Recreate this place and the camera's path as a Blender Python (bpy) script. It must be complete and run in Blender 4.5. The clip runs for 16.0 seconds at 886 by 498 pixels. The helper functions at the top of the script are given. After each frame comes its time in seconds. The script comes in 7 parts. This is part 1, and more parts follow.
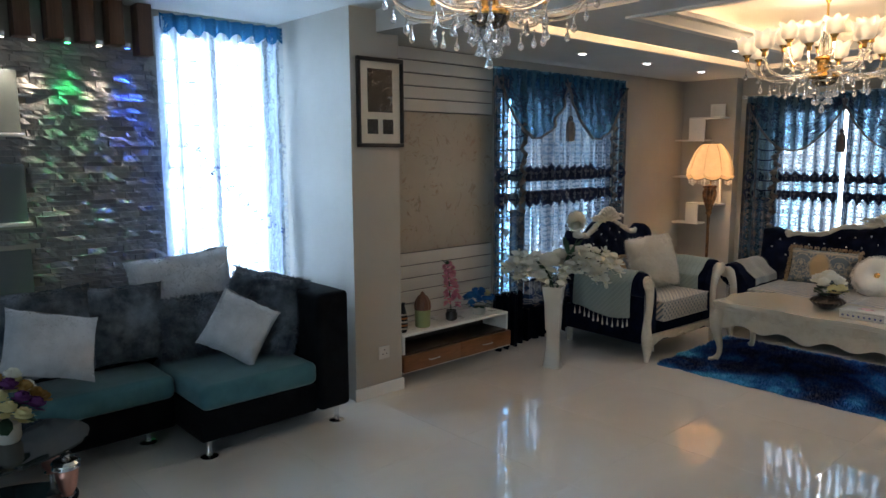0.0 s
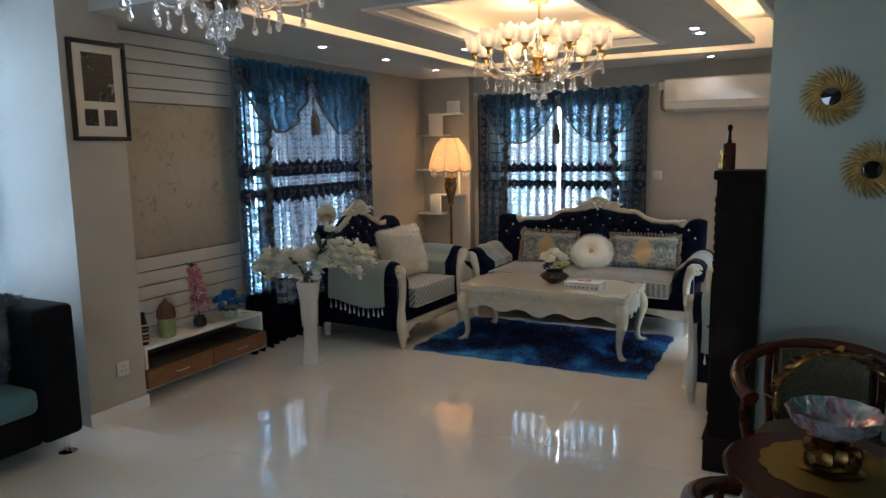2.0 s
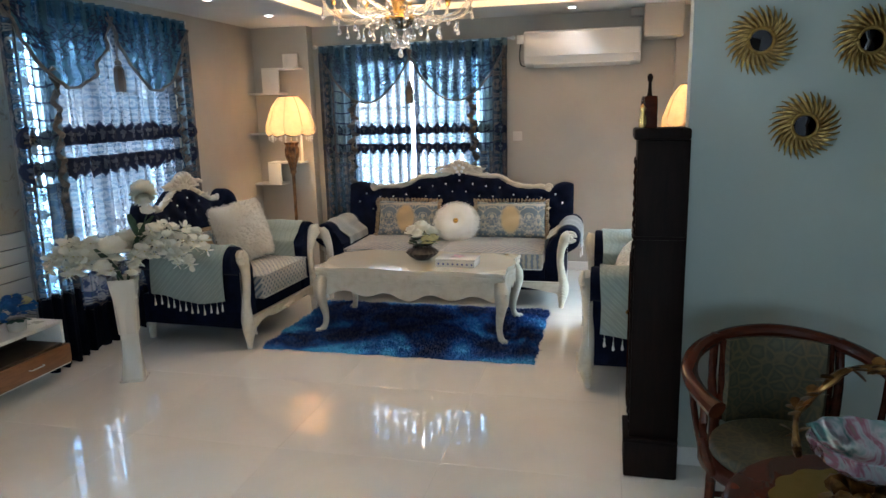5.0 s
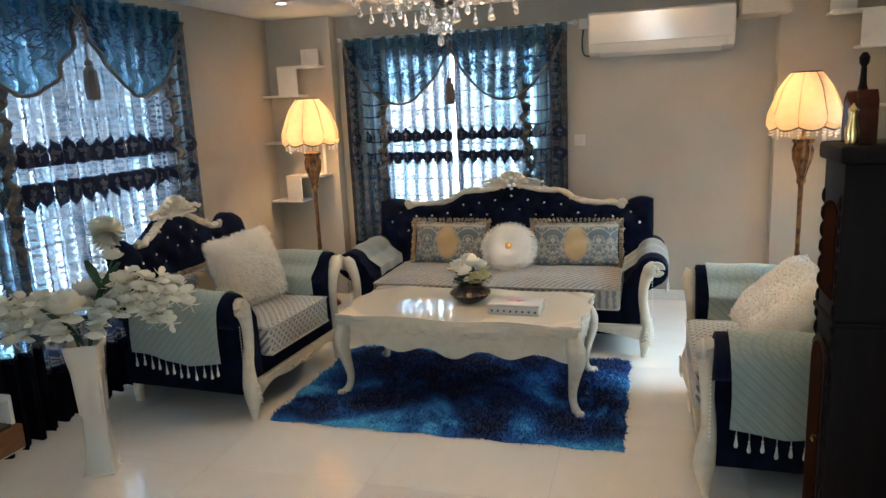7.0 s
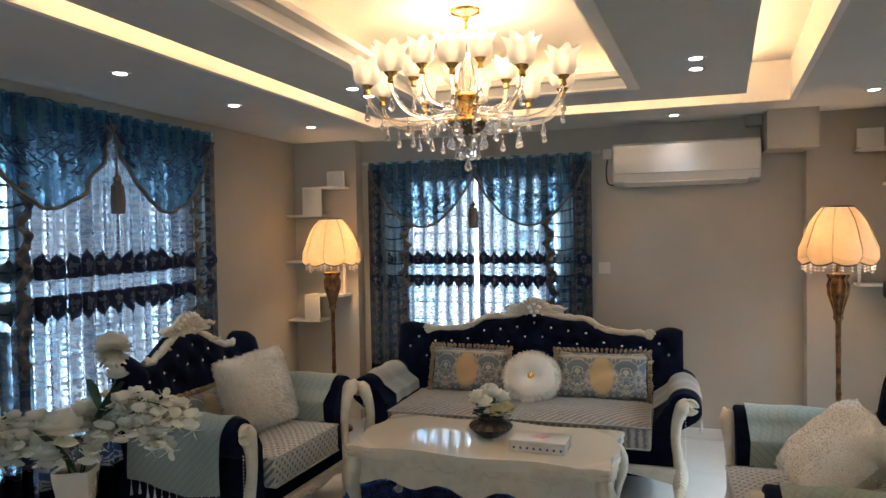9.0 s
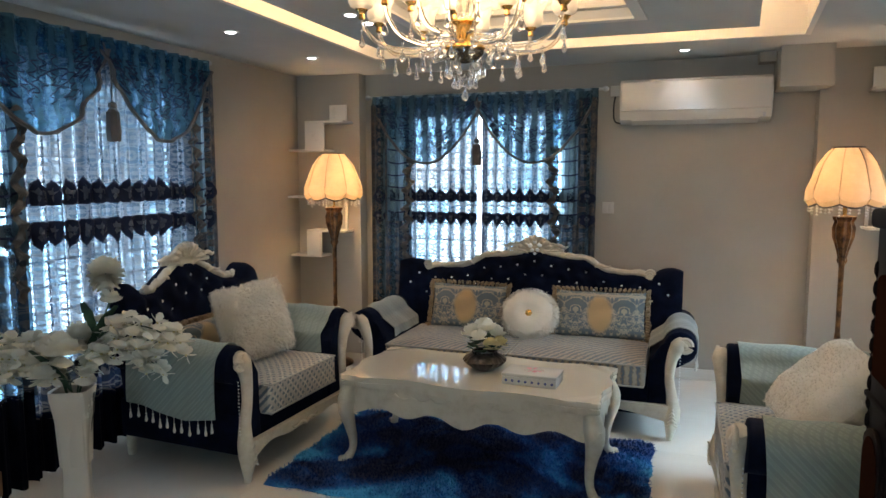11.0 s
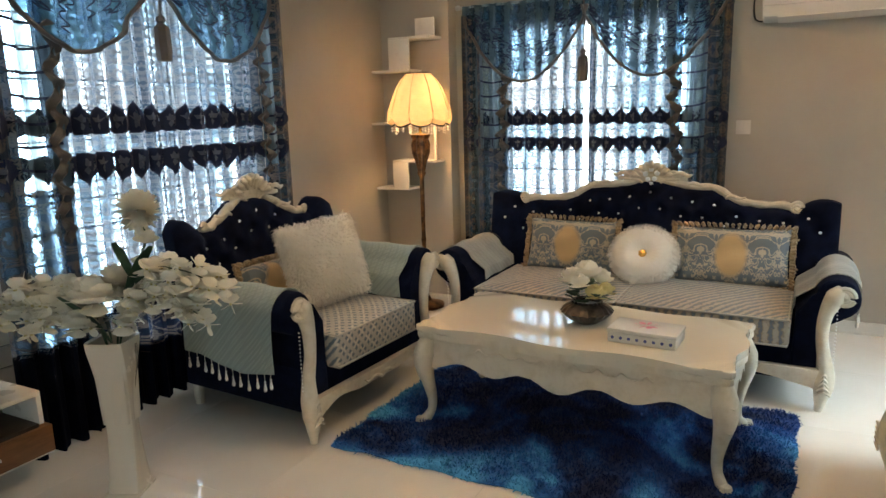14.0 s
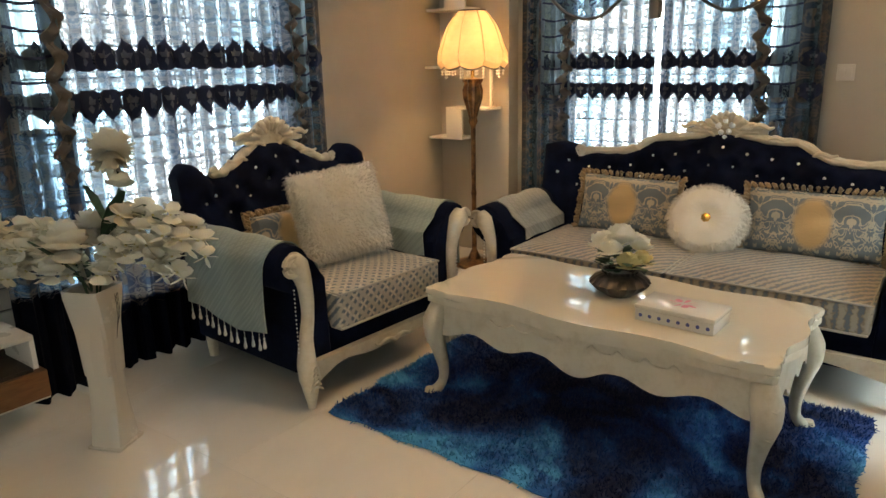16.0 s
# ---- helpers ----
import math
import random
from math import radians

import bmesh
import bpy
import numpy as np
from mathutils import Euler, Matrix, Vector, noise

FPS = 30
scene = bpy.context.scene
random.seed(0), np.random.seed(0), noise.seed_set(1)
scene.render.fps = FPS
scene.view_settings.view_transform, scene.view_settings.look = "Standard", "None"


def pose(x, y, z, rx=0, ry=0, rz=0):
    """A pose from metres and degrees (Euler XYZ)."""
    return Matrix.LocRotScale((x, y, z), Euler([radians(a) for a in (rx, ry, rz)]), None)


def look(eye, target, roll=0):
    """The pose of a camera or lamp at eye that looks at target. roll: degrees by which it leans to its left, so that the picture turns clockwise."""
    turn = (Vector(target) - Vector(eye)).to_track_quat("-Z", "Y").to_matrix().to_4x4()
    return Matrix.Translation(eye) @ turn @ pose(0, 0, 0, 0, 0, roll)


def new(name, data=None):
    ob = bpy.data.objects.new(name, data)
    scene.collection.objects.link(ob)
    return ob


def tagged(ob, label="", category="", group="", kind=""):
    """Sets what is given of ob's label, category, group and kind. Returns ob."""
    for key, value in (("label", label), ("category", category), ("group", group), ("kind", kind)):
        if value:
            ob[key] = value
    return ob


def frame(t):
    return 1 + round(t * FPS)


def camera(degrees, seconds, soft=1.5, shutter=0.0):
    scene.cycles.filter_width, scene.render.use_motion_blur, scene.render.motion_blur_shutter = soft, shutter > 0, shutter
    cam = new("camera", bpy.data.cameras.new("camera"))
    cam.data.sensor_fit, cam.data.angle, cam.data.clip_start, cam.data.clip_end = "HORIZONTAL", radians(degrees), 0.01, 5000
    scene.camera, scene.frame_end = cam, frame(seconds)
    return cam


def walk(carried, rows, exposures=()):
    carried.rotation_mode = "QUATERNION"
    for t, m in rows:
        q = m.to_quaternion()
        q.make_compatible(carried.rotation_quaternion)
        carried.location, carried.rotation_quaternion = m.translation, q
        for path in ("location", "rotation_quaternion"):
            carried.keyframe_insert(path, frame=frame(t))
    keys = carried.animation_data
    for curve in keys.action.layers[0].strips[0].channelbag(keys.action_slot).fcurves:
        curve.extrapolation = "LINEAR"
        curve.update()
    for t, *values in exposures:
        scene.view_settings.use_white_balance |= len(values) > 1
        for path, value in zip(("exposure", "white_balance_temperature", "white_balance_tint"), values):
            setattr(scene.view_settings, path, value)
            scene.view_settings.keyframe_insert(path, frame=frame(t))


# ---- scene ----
cam = camera(65.3, 16.0)
METRES, EYE, TILT, LEAN, TURN = 8.0, 1.5, 0.0, 0.0, -41.1
PATH = [
    (0, (0.325, 0.611, 1.655), (1.659, 2.076, 1.378), -0.2),
    (0.5, (0.353, 0.584, 1.618), (1.803, 1.937, 1.363), -0.6),
    (1, (0.345, 0.598, 1.593), (1.922, 1.805, 1.353), -0.7),
    (1.5, (0.364, 0.61, 1.612), (2.043, 1.664, 1.347), -0.6),
    (2, (0.374, 0.619, 1.599), (2.131, 1.531, 1.317), -1.0),
    (2.5, (0.386, 0.617, 1.566), (2.231, 1.328, 1.27), -1.0),
    (3, (0.398, 0.638, 1.564), (2.299, 1.181, 1.265), -0.4),
    (3.5, (0.402, 0.644, 1.579), (2.302, 1.174, 1.253), -0.8),
    (3.7, (0.453, 0.651, 1.564), (2.35, 1.19, 1.231), -0.9),
    (5.8, (1.501, 1.267, 1.59), (3.409, 1.69, 1.165), -1.6),
    (6, (1.648, 1.26, 1.592), (3.533, 1.771, 1.16), -1.4),
    (6.5, (1.849, 1.349, 1.579), (3.728, 1.899, 1.17), -3.4),
    (7, (2.03, 1.418, 1.614), (3.906, 1.983, 1.215), -2.7),
    (7.5, (2.178, 1.384, 1.632), (4.039, 2.086, 1.42), -1.3),
    (8, (2.175, 1.506, 1.634), (4.061, 2.163, 1.534), -1.6),
    (8.2, (2.128, 1.523, 1.631), (4.027, 2.148, 1.581), -1.4),
    (10.3, (2.214, 1.397, 1.589), (4.118, 2.0, 1.484), 0.2),
    (10.5, (2.208, 1.4, 1.579), (4.108, 2.013, 1.445), 0.2),
    (11, (2.21, 1.409, 1.56), (4.091, 2.055, 1.349), 0.0),
    (11.5, (2.192, 1.449, 1.546), (4.054, 2.131, 1.286), -0.8),
    (12, (2.213, 1.489, 1.527), (4.074, 2.159, 1.233), -1.6),
    (12.5, (2.335, 1.533, 1.505), (4.156, 2.3, 1.196), -1.4),
    (13, (2.494, 1.482, 1.488), (4.254, 2.367, 1.144), -1.6),
    (13.5, (2.624, 1.476, 1.464), (4.359, 2.398, 1.09), -1.7),
    (14, (2.805, 1.533, 1.473), (4.533, 2.46, 1.079), -1.6),
    (14.5, (2.903, 1.541, 1.463), (4.59, 2.54, 1.07), -2.3),
    (15, (3.026, 1.487, 1.449), (4.615, 2.634, 1.05), -0.9),
    (15.5, (3.152, 1.385, 1.432), (4.674, 2.602, 0.98), -0.8),
    (16, (3.291, 1.391, 1.405), (4.837, 2.55, 0.887), -1.3),
]
LIGHTNESS = [(0.0, -0.36, 6900, 15), (1.5, -0.60, 7200, 15), (2.3, -0.05, 7000, 15), (3.5, 0.36, 6900, 15), (7.0, 0.42, 7200, 13), (8.0, 0.20, 7400, 17), (10.5, -0.28, 7000, 13), (11.5, 0.22, 7000, 12), (12.5, 0.32, 7500, 14), (14.0, 0.28, 8400, 15), (16.0, 0.20, 9400, 15)]
walk(cam, [(t, look(eye, target, roll)) for t, eye, target, roll in PATH], LIGHTNESS)

# ---- light ----
world = bpy.data.worlds.new("sky")
scene.world = world
world.use_nodes = True
wn = world.node_tree
sky = wn.nodes.new("ShaderNodeTexSky")
sky.sky_type, sky.sun_disc = "NISHITA", False
sky.sun_elevation, sky.sun_rotation = radians(50), radians(-25)
bg = wn.nodes["Background"]
bg.inputs[1].default_value = 0.15
wn.links.new(sky.outputs[0], bg.inputs[0])
sun = new("sun", bpy.data.lights.new("sun", "SUN"))
sun.data.energy, sun.data.angle, sun.data.color = 2.0, radians(0.5), (1, 0.95, 0.88)
sun.matrix_world = pose(0, 0, 10, 40, 0, -155)
scene.view_settings.exposure = 0.0


def area(name, m, sx, sy, watts, color):
    lt = bpy.data.lights.new(name, "AREA")
    lt.shape, lt.size, lt.size_y, lt.energy, lt.color = "RECTANGLE", sx, sy, watts, color
    ob = new(name, lt)
    ob.matrix_world = m
    return ob


def point(name, loc, watts, color, r=0.03):
    lt = bpy.data.lights.new(name, "POINT")
    lt.energy, lt.color, lt.shadow_soft_size = watts, color, r
    ob = new(name, lt)
    ob.location = loc
    return ob


def spot(name, loc, watts, color, angle=100):
    lt = bpy.data.lights.new(name, "SPOT")
    lt.energy, lt.color, lt.shadow_soft_size, lt.spot_size, lt.spot_blend = watts, color, 0.03, radians(angle), 0.7
    ob = new(name, lt)
    ob.location = loc
    return ob


DAY = (0.52, 0.78, 1.0)
WARM = (1.0, 0.62, 0.28)
area("window_light", pose(5.35, 4.86, 1.25, 90, 0, 180), 1.6, 2.0, 70, DAY)
area("window_light", pose(8.02, 2.95, 1.4, 90, 0, 90), 1.5, 1.5, 42, DAY)
area("window_light", pose(2.5, 5.44, 1.5, 90, 0, 180), 0.9, 1.9, 92, DAY)
# South window is unseen; its lamp is added and tilted to brighten the floor.
south = area("window_light", pose(6.4, -0.46, 1.45, 42, 0, 0), 1.2, 1.2, 20, DAY)
south.data.spread = radians(80)
# West window and this lamp are unseen, added to brighten the near area.
area("window_light", pose(-2.72, 1.2, 1.5, 90, 0, -90), 1.5, 1.3, 62, DAY)

# ---- materials ----


class Mat:
    """A small builder of node materials."""

    def __init__(self, name, color=(0.5, 0.5, 0.5), rough=0.5, metal=0.0, **more):
        self.m = bpy.data.materials.new(name)
        self.m.use_nodes = True
        self.t = self.m.node_tree
        self.b = self.t.nodes["Principled BSDF"]
        self.set("Base Color", (*color, 1))
        self.set("Roughness", rough)
        self.set("Metallic", metal)
        for k, v in more.items():
            self.set(k.replace("_", " "), v)

    def set(self, key, v):
        if hasattr(v, "is_output"):
            self.t.links.new(v, self.b.inputs[key])
        else:
            self.b.inputs[key].default_value = v

    def node(self, kind, ins=(), **props):
        n = self.t.nodes.new(kind)
        for k, v in props.items():
            setattr(n, k, v)
        for k, v in dict(ins).items():
            if hasattr(v, "is_output"):
                self.t.links.new(v, n.inputs[k])
            else:
                n.inputs[k].default_value = v
        return n

    def coord(self, scale=(1, 1, 1), kind="Object", rot=(0, 0, 0)):
        c = self.node("ShaderNodeTexCoord")
        return self.node("ShaderNodeMapping", {0: c.outputs[kind], "Scale": scale, "Rotation": rot}).outputs[0]

    def noise(self, scale, detail=4, rough=0.6, at=None, out=0, dist=0.0):
        return self.node("ShaderNodeTexNoise", {"Vector": at or self.coord(), "Scale": scale, "Detail": detail, "Roughness": rough, "Distortion": dist}).outputs[out]

    def ramp(self, fac, stops):
        n = self.node("ShaderNodeValToRGB", {0: fac})
        e = n.color_ramp.elements
        while len(e) < len(stops):
            e.new(0.5)
        for i, (p, c) in enumerate(stops):
            e[i].position, e[i].color = p, (*c, 1)
        return n.outputs[0]

    def math(self, op, a, b=0.0, c=0.0):
        return self.node("ShaderNodeMath", {0: a, 1: b, 2: c}, operation=op).outputs[0]

    def bump(self, h, strength=0.3, dist=0.01):
        self.set("Normal", self.node("ShaderNodeBump", {"Height": h, "Strength": strength, "Distance": dist}).outputs[0])
        return self

    def vary(self, fac, a, b, lo=0.35, hi=0.65):
        self.set("Base Color", self.ramp(fac, [(lo, a), (hi, b)]))
        return self


def painted(name, a, b, rough=0.6, relief=0.05):
    m = Mat(name, a, rough)
    m.vary(m.noise(1.3, 6), a, b)
    m.bump(m.noise(160, 3), relief, 0.004)
    m.set("Roughness", m.ramp(m.noise(9, 5), [(0.3, (rough - 0.06,) * 3), (0.7, (rough + 0.08,) * 3)]))
    return m.m


def wooden(name, a, b, rough=0.35, scale=(1, 12, 12), coat=0.0):
    m = Mat(name, a, rough)
    at = m.coord(scale)
    n = m.noise(3.0, 8, 0.65, at, dist=0.8)
    m.vary(n, a, b, 0.3, 0.7)
    m.bump(n, 0.12, 0.003)
    m.set("Coat Weight", coat)
    m.set("Coat Roughness", 0.12)
    return m.m


def cloth(name, a, b, rough=0.9, scale=400, sheen=0.3, relief=0.3):
    m = Mat(name, a, rough)
    m.vary(m.noise(7, 6), a, b)
    m.set("Sheen Weight", sheen)
    m.set("Sheen Roughness", 0.4)
    m.bump(m.noise(scale, 2), relief, 0.003)
    return m.m


def shiny(name, c, rough, c2=None):
    m = Mat(name, c, rough, 1.0)
    m.vary(m.noise(20, 4), c, c2 or c)
    m.set("Roughness", m.ramp(m.noise(30, 4), [(0.3, (rough,) * 3), (0.7, (rough + 0.12,) * 3)]))
    return m.m


def glowing(name, color, strength):
    m = Mat(name, color, 0.5)
    m.set("Emission Color", (*color, 1))
    m.set("Emission Strength", strength)
    return m.m


WALL = painted("wall_paint", (0.395, 0.365, 0.32), (0.44, 0.41, 0.36))
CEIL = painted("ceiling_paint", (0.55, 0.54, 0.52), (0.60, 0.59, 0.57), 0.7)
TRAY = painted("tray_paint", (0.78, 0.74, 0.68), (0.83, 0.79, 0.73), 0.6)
WHITE = painted("white_gloss_paint", (0.72, 0.69, 0.63), (0.78, 0.75, 0.69), 0.3)
BLACK = painted("black_lacquer", (0.006, 0.006, 0.008), (0.012, 0.012, 0.015), 0.35)
m = Mat("polished_tile", (0.6, 0.58, 0.54), 0.07)
m.vary(m.noise(1.1, 9, 0.65, dist=1.2), (0.77, 0.735, 0.675), (0.85, 0.82, 0.77), 0.3, 0.7)
m.set("Roughness", m.ramp(m.noise(2.2, 8), [(0.3, (0.012,) * 3), (0.75, (0.035,) * 3)]))
m.set("Specular IOR Level", 0.95)
m.set("Coat Weight", 0.7)
m.set("Coat Roughness", 0.015)
TILE = m.m
GROUT = painted("tile_joint", (0.42, 0.40, 0.37), (0.48, 0.46, 0.42), 0.7)
GLASS = Mat("window_glass", (0.9, 0.95, 1), 0.02, Transmission_Weight=1.0).m
BAR = painted("window_bar_paint", (0.1, 0.1, 0.11), (0.15, 0.15, 0.16), 0.4)
ALU = shiny("window_aluminium", (0.55, 0.56, 0.58), 0.35)
BACKDROP = glowing("bright_sky_haze", (0.84, 0.93, 1.0), 6.0)

# ---- shapes ----


def finish(name, bm, mat, parent=None, label="", smooth=35, kind=""):
    bmesh.ops.recalc_face_normals(bm, faces=bm.faces)
    me = bpy.data.meshes.new(name)
    bm.to_mesh(me)
    bm.free()
    for mt in mat if isinstance(mat, (list, tuple)) else [mat]:
        me.materials.append(mt)
    if smooth:
        me.polygons.foreach_set("use_smooth", [True] * len(me.polygons))
        me.set_sharp_from_angle(angle=radians(smooth))
    ob = new(name, me)
    if parent:
        ob.parent = parent
    if label or kind:
        tagged(ob, label, kind=kind)
    return ob


part = finish


def box(x0, x1, y0, y1, z0, z1, bevel=0.0, bm=None, seg=2):
    b2 = bmesh.new()
    bmesh.ops.create_cube(b2, size=1)
    for v in b2.verts:
        v.co = Vector(((x0, x1)[v.co.x > 0], (y0, y1)[v.co.y > 0], (z0, z1)[v.co.z > 0]))
    if bevel:
        bmesh.ops.bevel(b2, geom=b2.edges[:], offset=bevel, segments=seg, profile=0.5, affect="EDGES")
    return merge(bm, b2)


def merge(bm, b2, m=None):
    """Adds b2 to bm (or makes it the first)."""
    if m is not None:
        b2.transform(m)
    if bm is None:
        return b2
    me = bpy.data.meshes.new("tmp")
    b2.to_mesh(me)
    b2.free()
    bm.from_mesh(me)
    bpy.data.meshes.remove(me)
    return bm


def lathe(profile, n=24, bm=None, flute=0, depth=0.0, cap=True):
    """Turns (radius, z) pairs round z; flute: lobes round the section."""
    b = bmesh.new()
    rings = []
    for r, z in profile:
        ring = []
        for i in range(n):
            a = 2 * math.pi * i / n
            k = 1 + (depth * math.cos(flute * a) if flute else 0)
            ring.append(b.verts.new((r * k * math.cos(a), r * k * math.sin(a), z)))
        rings.append(ring)
    for p, q in zip(rings, rings[1:]):
        for i in range(n):
            b.faces.new((p[i], p[(i + 1) % n], q[(i + 1) % n], q[i]))
    if cap:
        b.faces.new(rings[0][::-1])
        b.faces.new(rings[-1])
    return merge(bm, b)


def tube(points, radii, n=8, bm=None, cap=True, flat=1.0, up=(0, 0, 1), fine=0):
    """A swept round bar through the points; radii: one or one a point; flat squeezes it across."""
    pts = [Vector(p) for p in points]
    rs = list(radii) if isinstance(radii, (list, tuple)) else [radii] * len(pts)
    if fine:
        q, qr = [], []
        for i in range(len(pts) - 1):
            a, b_, c, d = pts[max(i - 1, 0)], pts[i], pts[i + 1], pts[min(i + 2, len(pts) - 1)]
            for k in range(fine):
                t = k / fine
                q.append(0.5 * ((2 * b_) + (c - a) * t + (2 * a - 5 * b_ + 4 * c - d) * t * t + (3 * b_ - a - 3 * c + d) * t ** 3))
                qr.append(rs[i] * (1 - t) + rs[i + 1] * t)
        pts, rs = q + [pts[-1]], qr + [rs[-1]]
    b = bmesh.new()
    rings = []
    up = Vector(up)
    for i, p in enumerate(pts):
        d = (pts[min(i + 1, len(pts) - 1)] - pts[max(i - 1, 0)]).normalized()
        side = d.cross(up)
        if side.length < 1e-3:
            side = d.cross(Vector((1, 0, 0)))
        side.normalize()
        other = side.cross(d)
        rings.append([b.verts.new(p + rs[i] * (math.cos(2 * math.pi * k / n) * side * flat + math.sin(2 * math.pi * k / n) * other)) for k in range(n)])
    for p, q in zip(rings, rings[1:]):
        for k in range(n):
            b.faces.new((p[k], p[(k + 1) % n], q[(k + 1) % n], q[k]))
    if cap:
        b.faces.new(rings[0][::-1])
        b.faces.new(rings[-1])
    return merge(bm, b)


def prism(outline, depth, axis="y", at=0.0, bevel=0.0, bm=None):
    """Pulls a closed 2D outline out along an axis, from at to at + depth."""
    b = bmesh.new()

    def put(u, v, w):
        return {"y": (u, w, v), "x": (w, u, v), "z": (u, v, w)}[axis]
    lo = [b.verts.new(put(u, v, at)) for u, v in outline]
    hi = [b.verts.new(put(u, v, at + depth)) for u, v in outline]
    n = len(outline)
    f1 = b.faces.new(lo)
    f2 = b.faces.new(hi[::-1])
    for i in range(n):
        b.faces.new((lo[i], hi[i], hi[(i + 1) % n], lo[(i + 1) % n]))
    if bevel:
        es = list({e for f in (f1, f2) for e in f.edges})
        bmesh.ops.bevel(b, geom=es, offset=bevel, segments=3, profile=0.5, affect="EDGES")
    bmesh.ops.triangulate(b, faces=[f for f in b.faces if len(f.verts) > 4])
    return merge(bm, b)


def sheet(fn, nu, nv, thick=0.0, bm=None):
    """A grid of fn(u, v) with u, v in 0..1; thick: closed with a second skin along the normals."""
    b = bmesh.new()
    g = [[b.verts.new(fn(i / nu, j / nv)) for j in range(nv + 1)] for i in range(nu + 1)]
    for i in range(nu):
        for j in range(nv):
            b.faces.new((g[i][j], g[i + 1][j], g[i + 1][j + 1], g[i][j + 1]))
    if thick:
        bmesh.ops.recalc_face_normals(b, faces=b.faces)
        bmesh.ops.solidify(b, geom=b.faces[:] + b.verts[:] + b.edges[:], thickness=thick)
    return merge(bm, b)


def pillow(w, h, d, n=16, ruff=0.0, pinch=0.12, seed=1, bm=None):
    """A stuffed cushion, w x h in x and z, d thick in y, centred."""
    b = bmesh.new()
    for s in (-1, 1):
        g = []
        for i in range(n + 1):
            row = []
            for j in range(n + 1):
                u, v = 2 * i / n - 1, 2 * j / n - 1
                k = 1 - pinch * (1 - abs(v) ** 3) * abs(u) ** 4 * 0.5
                k2 = 1 - pinch * (1 - abs(u) ** 3) * abs(v) ** 4 * 0.5
                t = max(0.0, (1 - u ** 4) * (1 - v ** 4)) ** 0.55
                co = Vector((u * w / 2 * k, s * d / 2 * t, v * h / 2 * k2))
                nz = noise.noise(Vector((u * 2.2 + seed, v * 2.2, s)))
                co += Vector((0, s * nz * d * 0.12 * t, nz * 0.012))
                if ruff:
                    co += ruff * t * Vector(noise.noise_vector(co * 45 + Vector((seed, 0, 0))))
                row.append(b.verts.new(co))
            g.append(row)
        for i in range(n):
            for j in range(n):
                b.faces.new((g[i][j], g[i + 1][j], g[i + 1][j + 1], g[i][j + 1]))
    bmesh.ops.remove_doubles(b, verts=b.verts, dist=0.002)
    return merge(bm, b)


def fur(name, body, hair_len, count, mat, parent, seed=3, width=0.0012, droop=0.5, faces_ok=None):
    """Tapered tufts of pile on a mesh, joined to one part."""
    rnd = random.Random(seed)
    me = body.data
    polys = [p for p in me.polygons if faces_ok is None or faces_ok(p)]
    areas = np.array([p.area for p in polys])
    pick = np.random.RandomState(seed).choice(len(polys), count, p=areas / areas.sum())
    vs, fs = [], []
    for i in pick:
        p = polys[i]
        co = [me.vertices[k].co for k in p.vertices]
        a, b_ = rnd.random(), rnd.random()
        q = co[0].lerp(co[1], a).lerp(co[-1].lerp(co[2 % len(co)], a), b_)
        nrm = p.normal
        d = (nrm + 0.7 * Vector((rnd.uniform(-1, 1), rnd.uniform(-1, 1), rnd.uniform(-1, 1) - droop))).normalized()
        L = hair_len * rnd.uniform(0.6, 1.25)
        s = d.cross(Vector((rnd.uniform(-1, 1), rnd.uniform(-1, 1), rnd.uniform(-1, 1)))).normalized() * width
        mid = q + d * L * 0.6
        tip = q + d * L + Vector((0, 0, -droop * L * 0.4))
        k = len(vs)
        vs += [q - s - d * 0.004, q + s - d * 0.004, mid + s * 0.8, mid - s * 0.8, tip]
        fs += [(k, k + 1, k + 2, k + 3), (k + 3, k + 2, k + 4)]
    m2 = bpy.data.meshes.new(name)
    m2.from_pydata([tuple(v) for v in vs], [], fs)
    m2.materials.append(mat)
    ob = new(name, m2)
    ob.parent = parent
    tagged(ob, kind="stuff")
    return ob


def thing(name, m, label, category, group=""):
    e = new(name)
    e.matrix_world = m
    e.empty_display_size = 0.1
    return tagged(e, label, category, group)


def setting(name, bm, mat, smooth=0):
    return finish(name, bm, mat, smooth=smooth, kind="structure")


# ---- structure ----
H, HN = 2.42, 2.56
X0, X1, Y0, YL, YN = -2.6, 7.75, -0.60, 4.62, 5.20
floor = setting("floor", box(X0, X1 + 0.15, Y0, YN + 0.1, -0.12, -0.0008), GROUT)


def wall_open(name, axis, at, thick, a0, a1, z0, z1, holes):
    """A wall along x or y with rectangular holes (a, b, z, z)."""
    bm = None
    cuts = sorted({a0, a1, *[h for o in holes for h in o[:2]]})
    for p, q in zip(cuts, cuts[1:]):
        here = [o for o in holes if o[0] <= p and o[1] >= q]
        spans = [(z0, z1)] if not here else [(z0, here[0][2]), (here[0][3], z1)]
        for s, e in spans:
            if e - s > 1e-4:
                c = (p, q, at, at + thick, s, e) if axis == "x" else (at, at + thick, p, q, s, e)
                bm = box(*c, bm=bm)
    bmesh.ops.remove_doubles(bm, verts=bm.verts, dist=1e-5)
    return setting(name, bm, WALL)


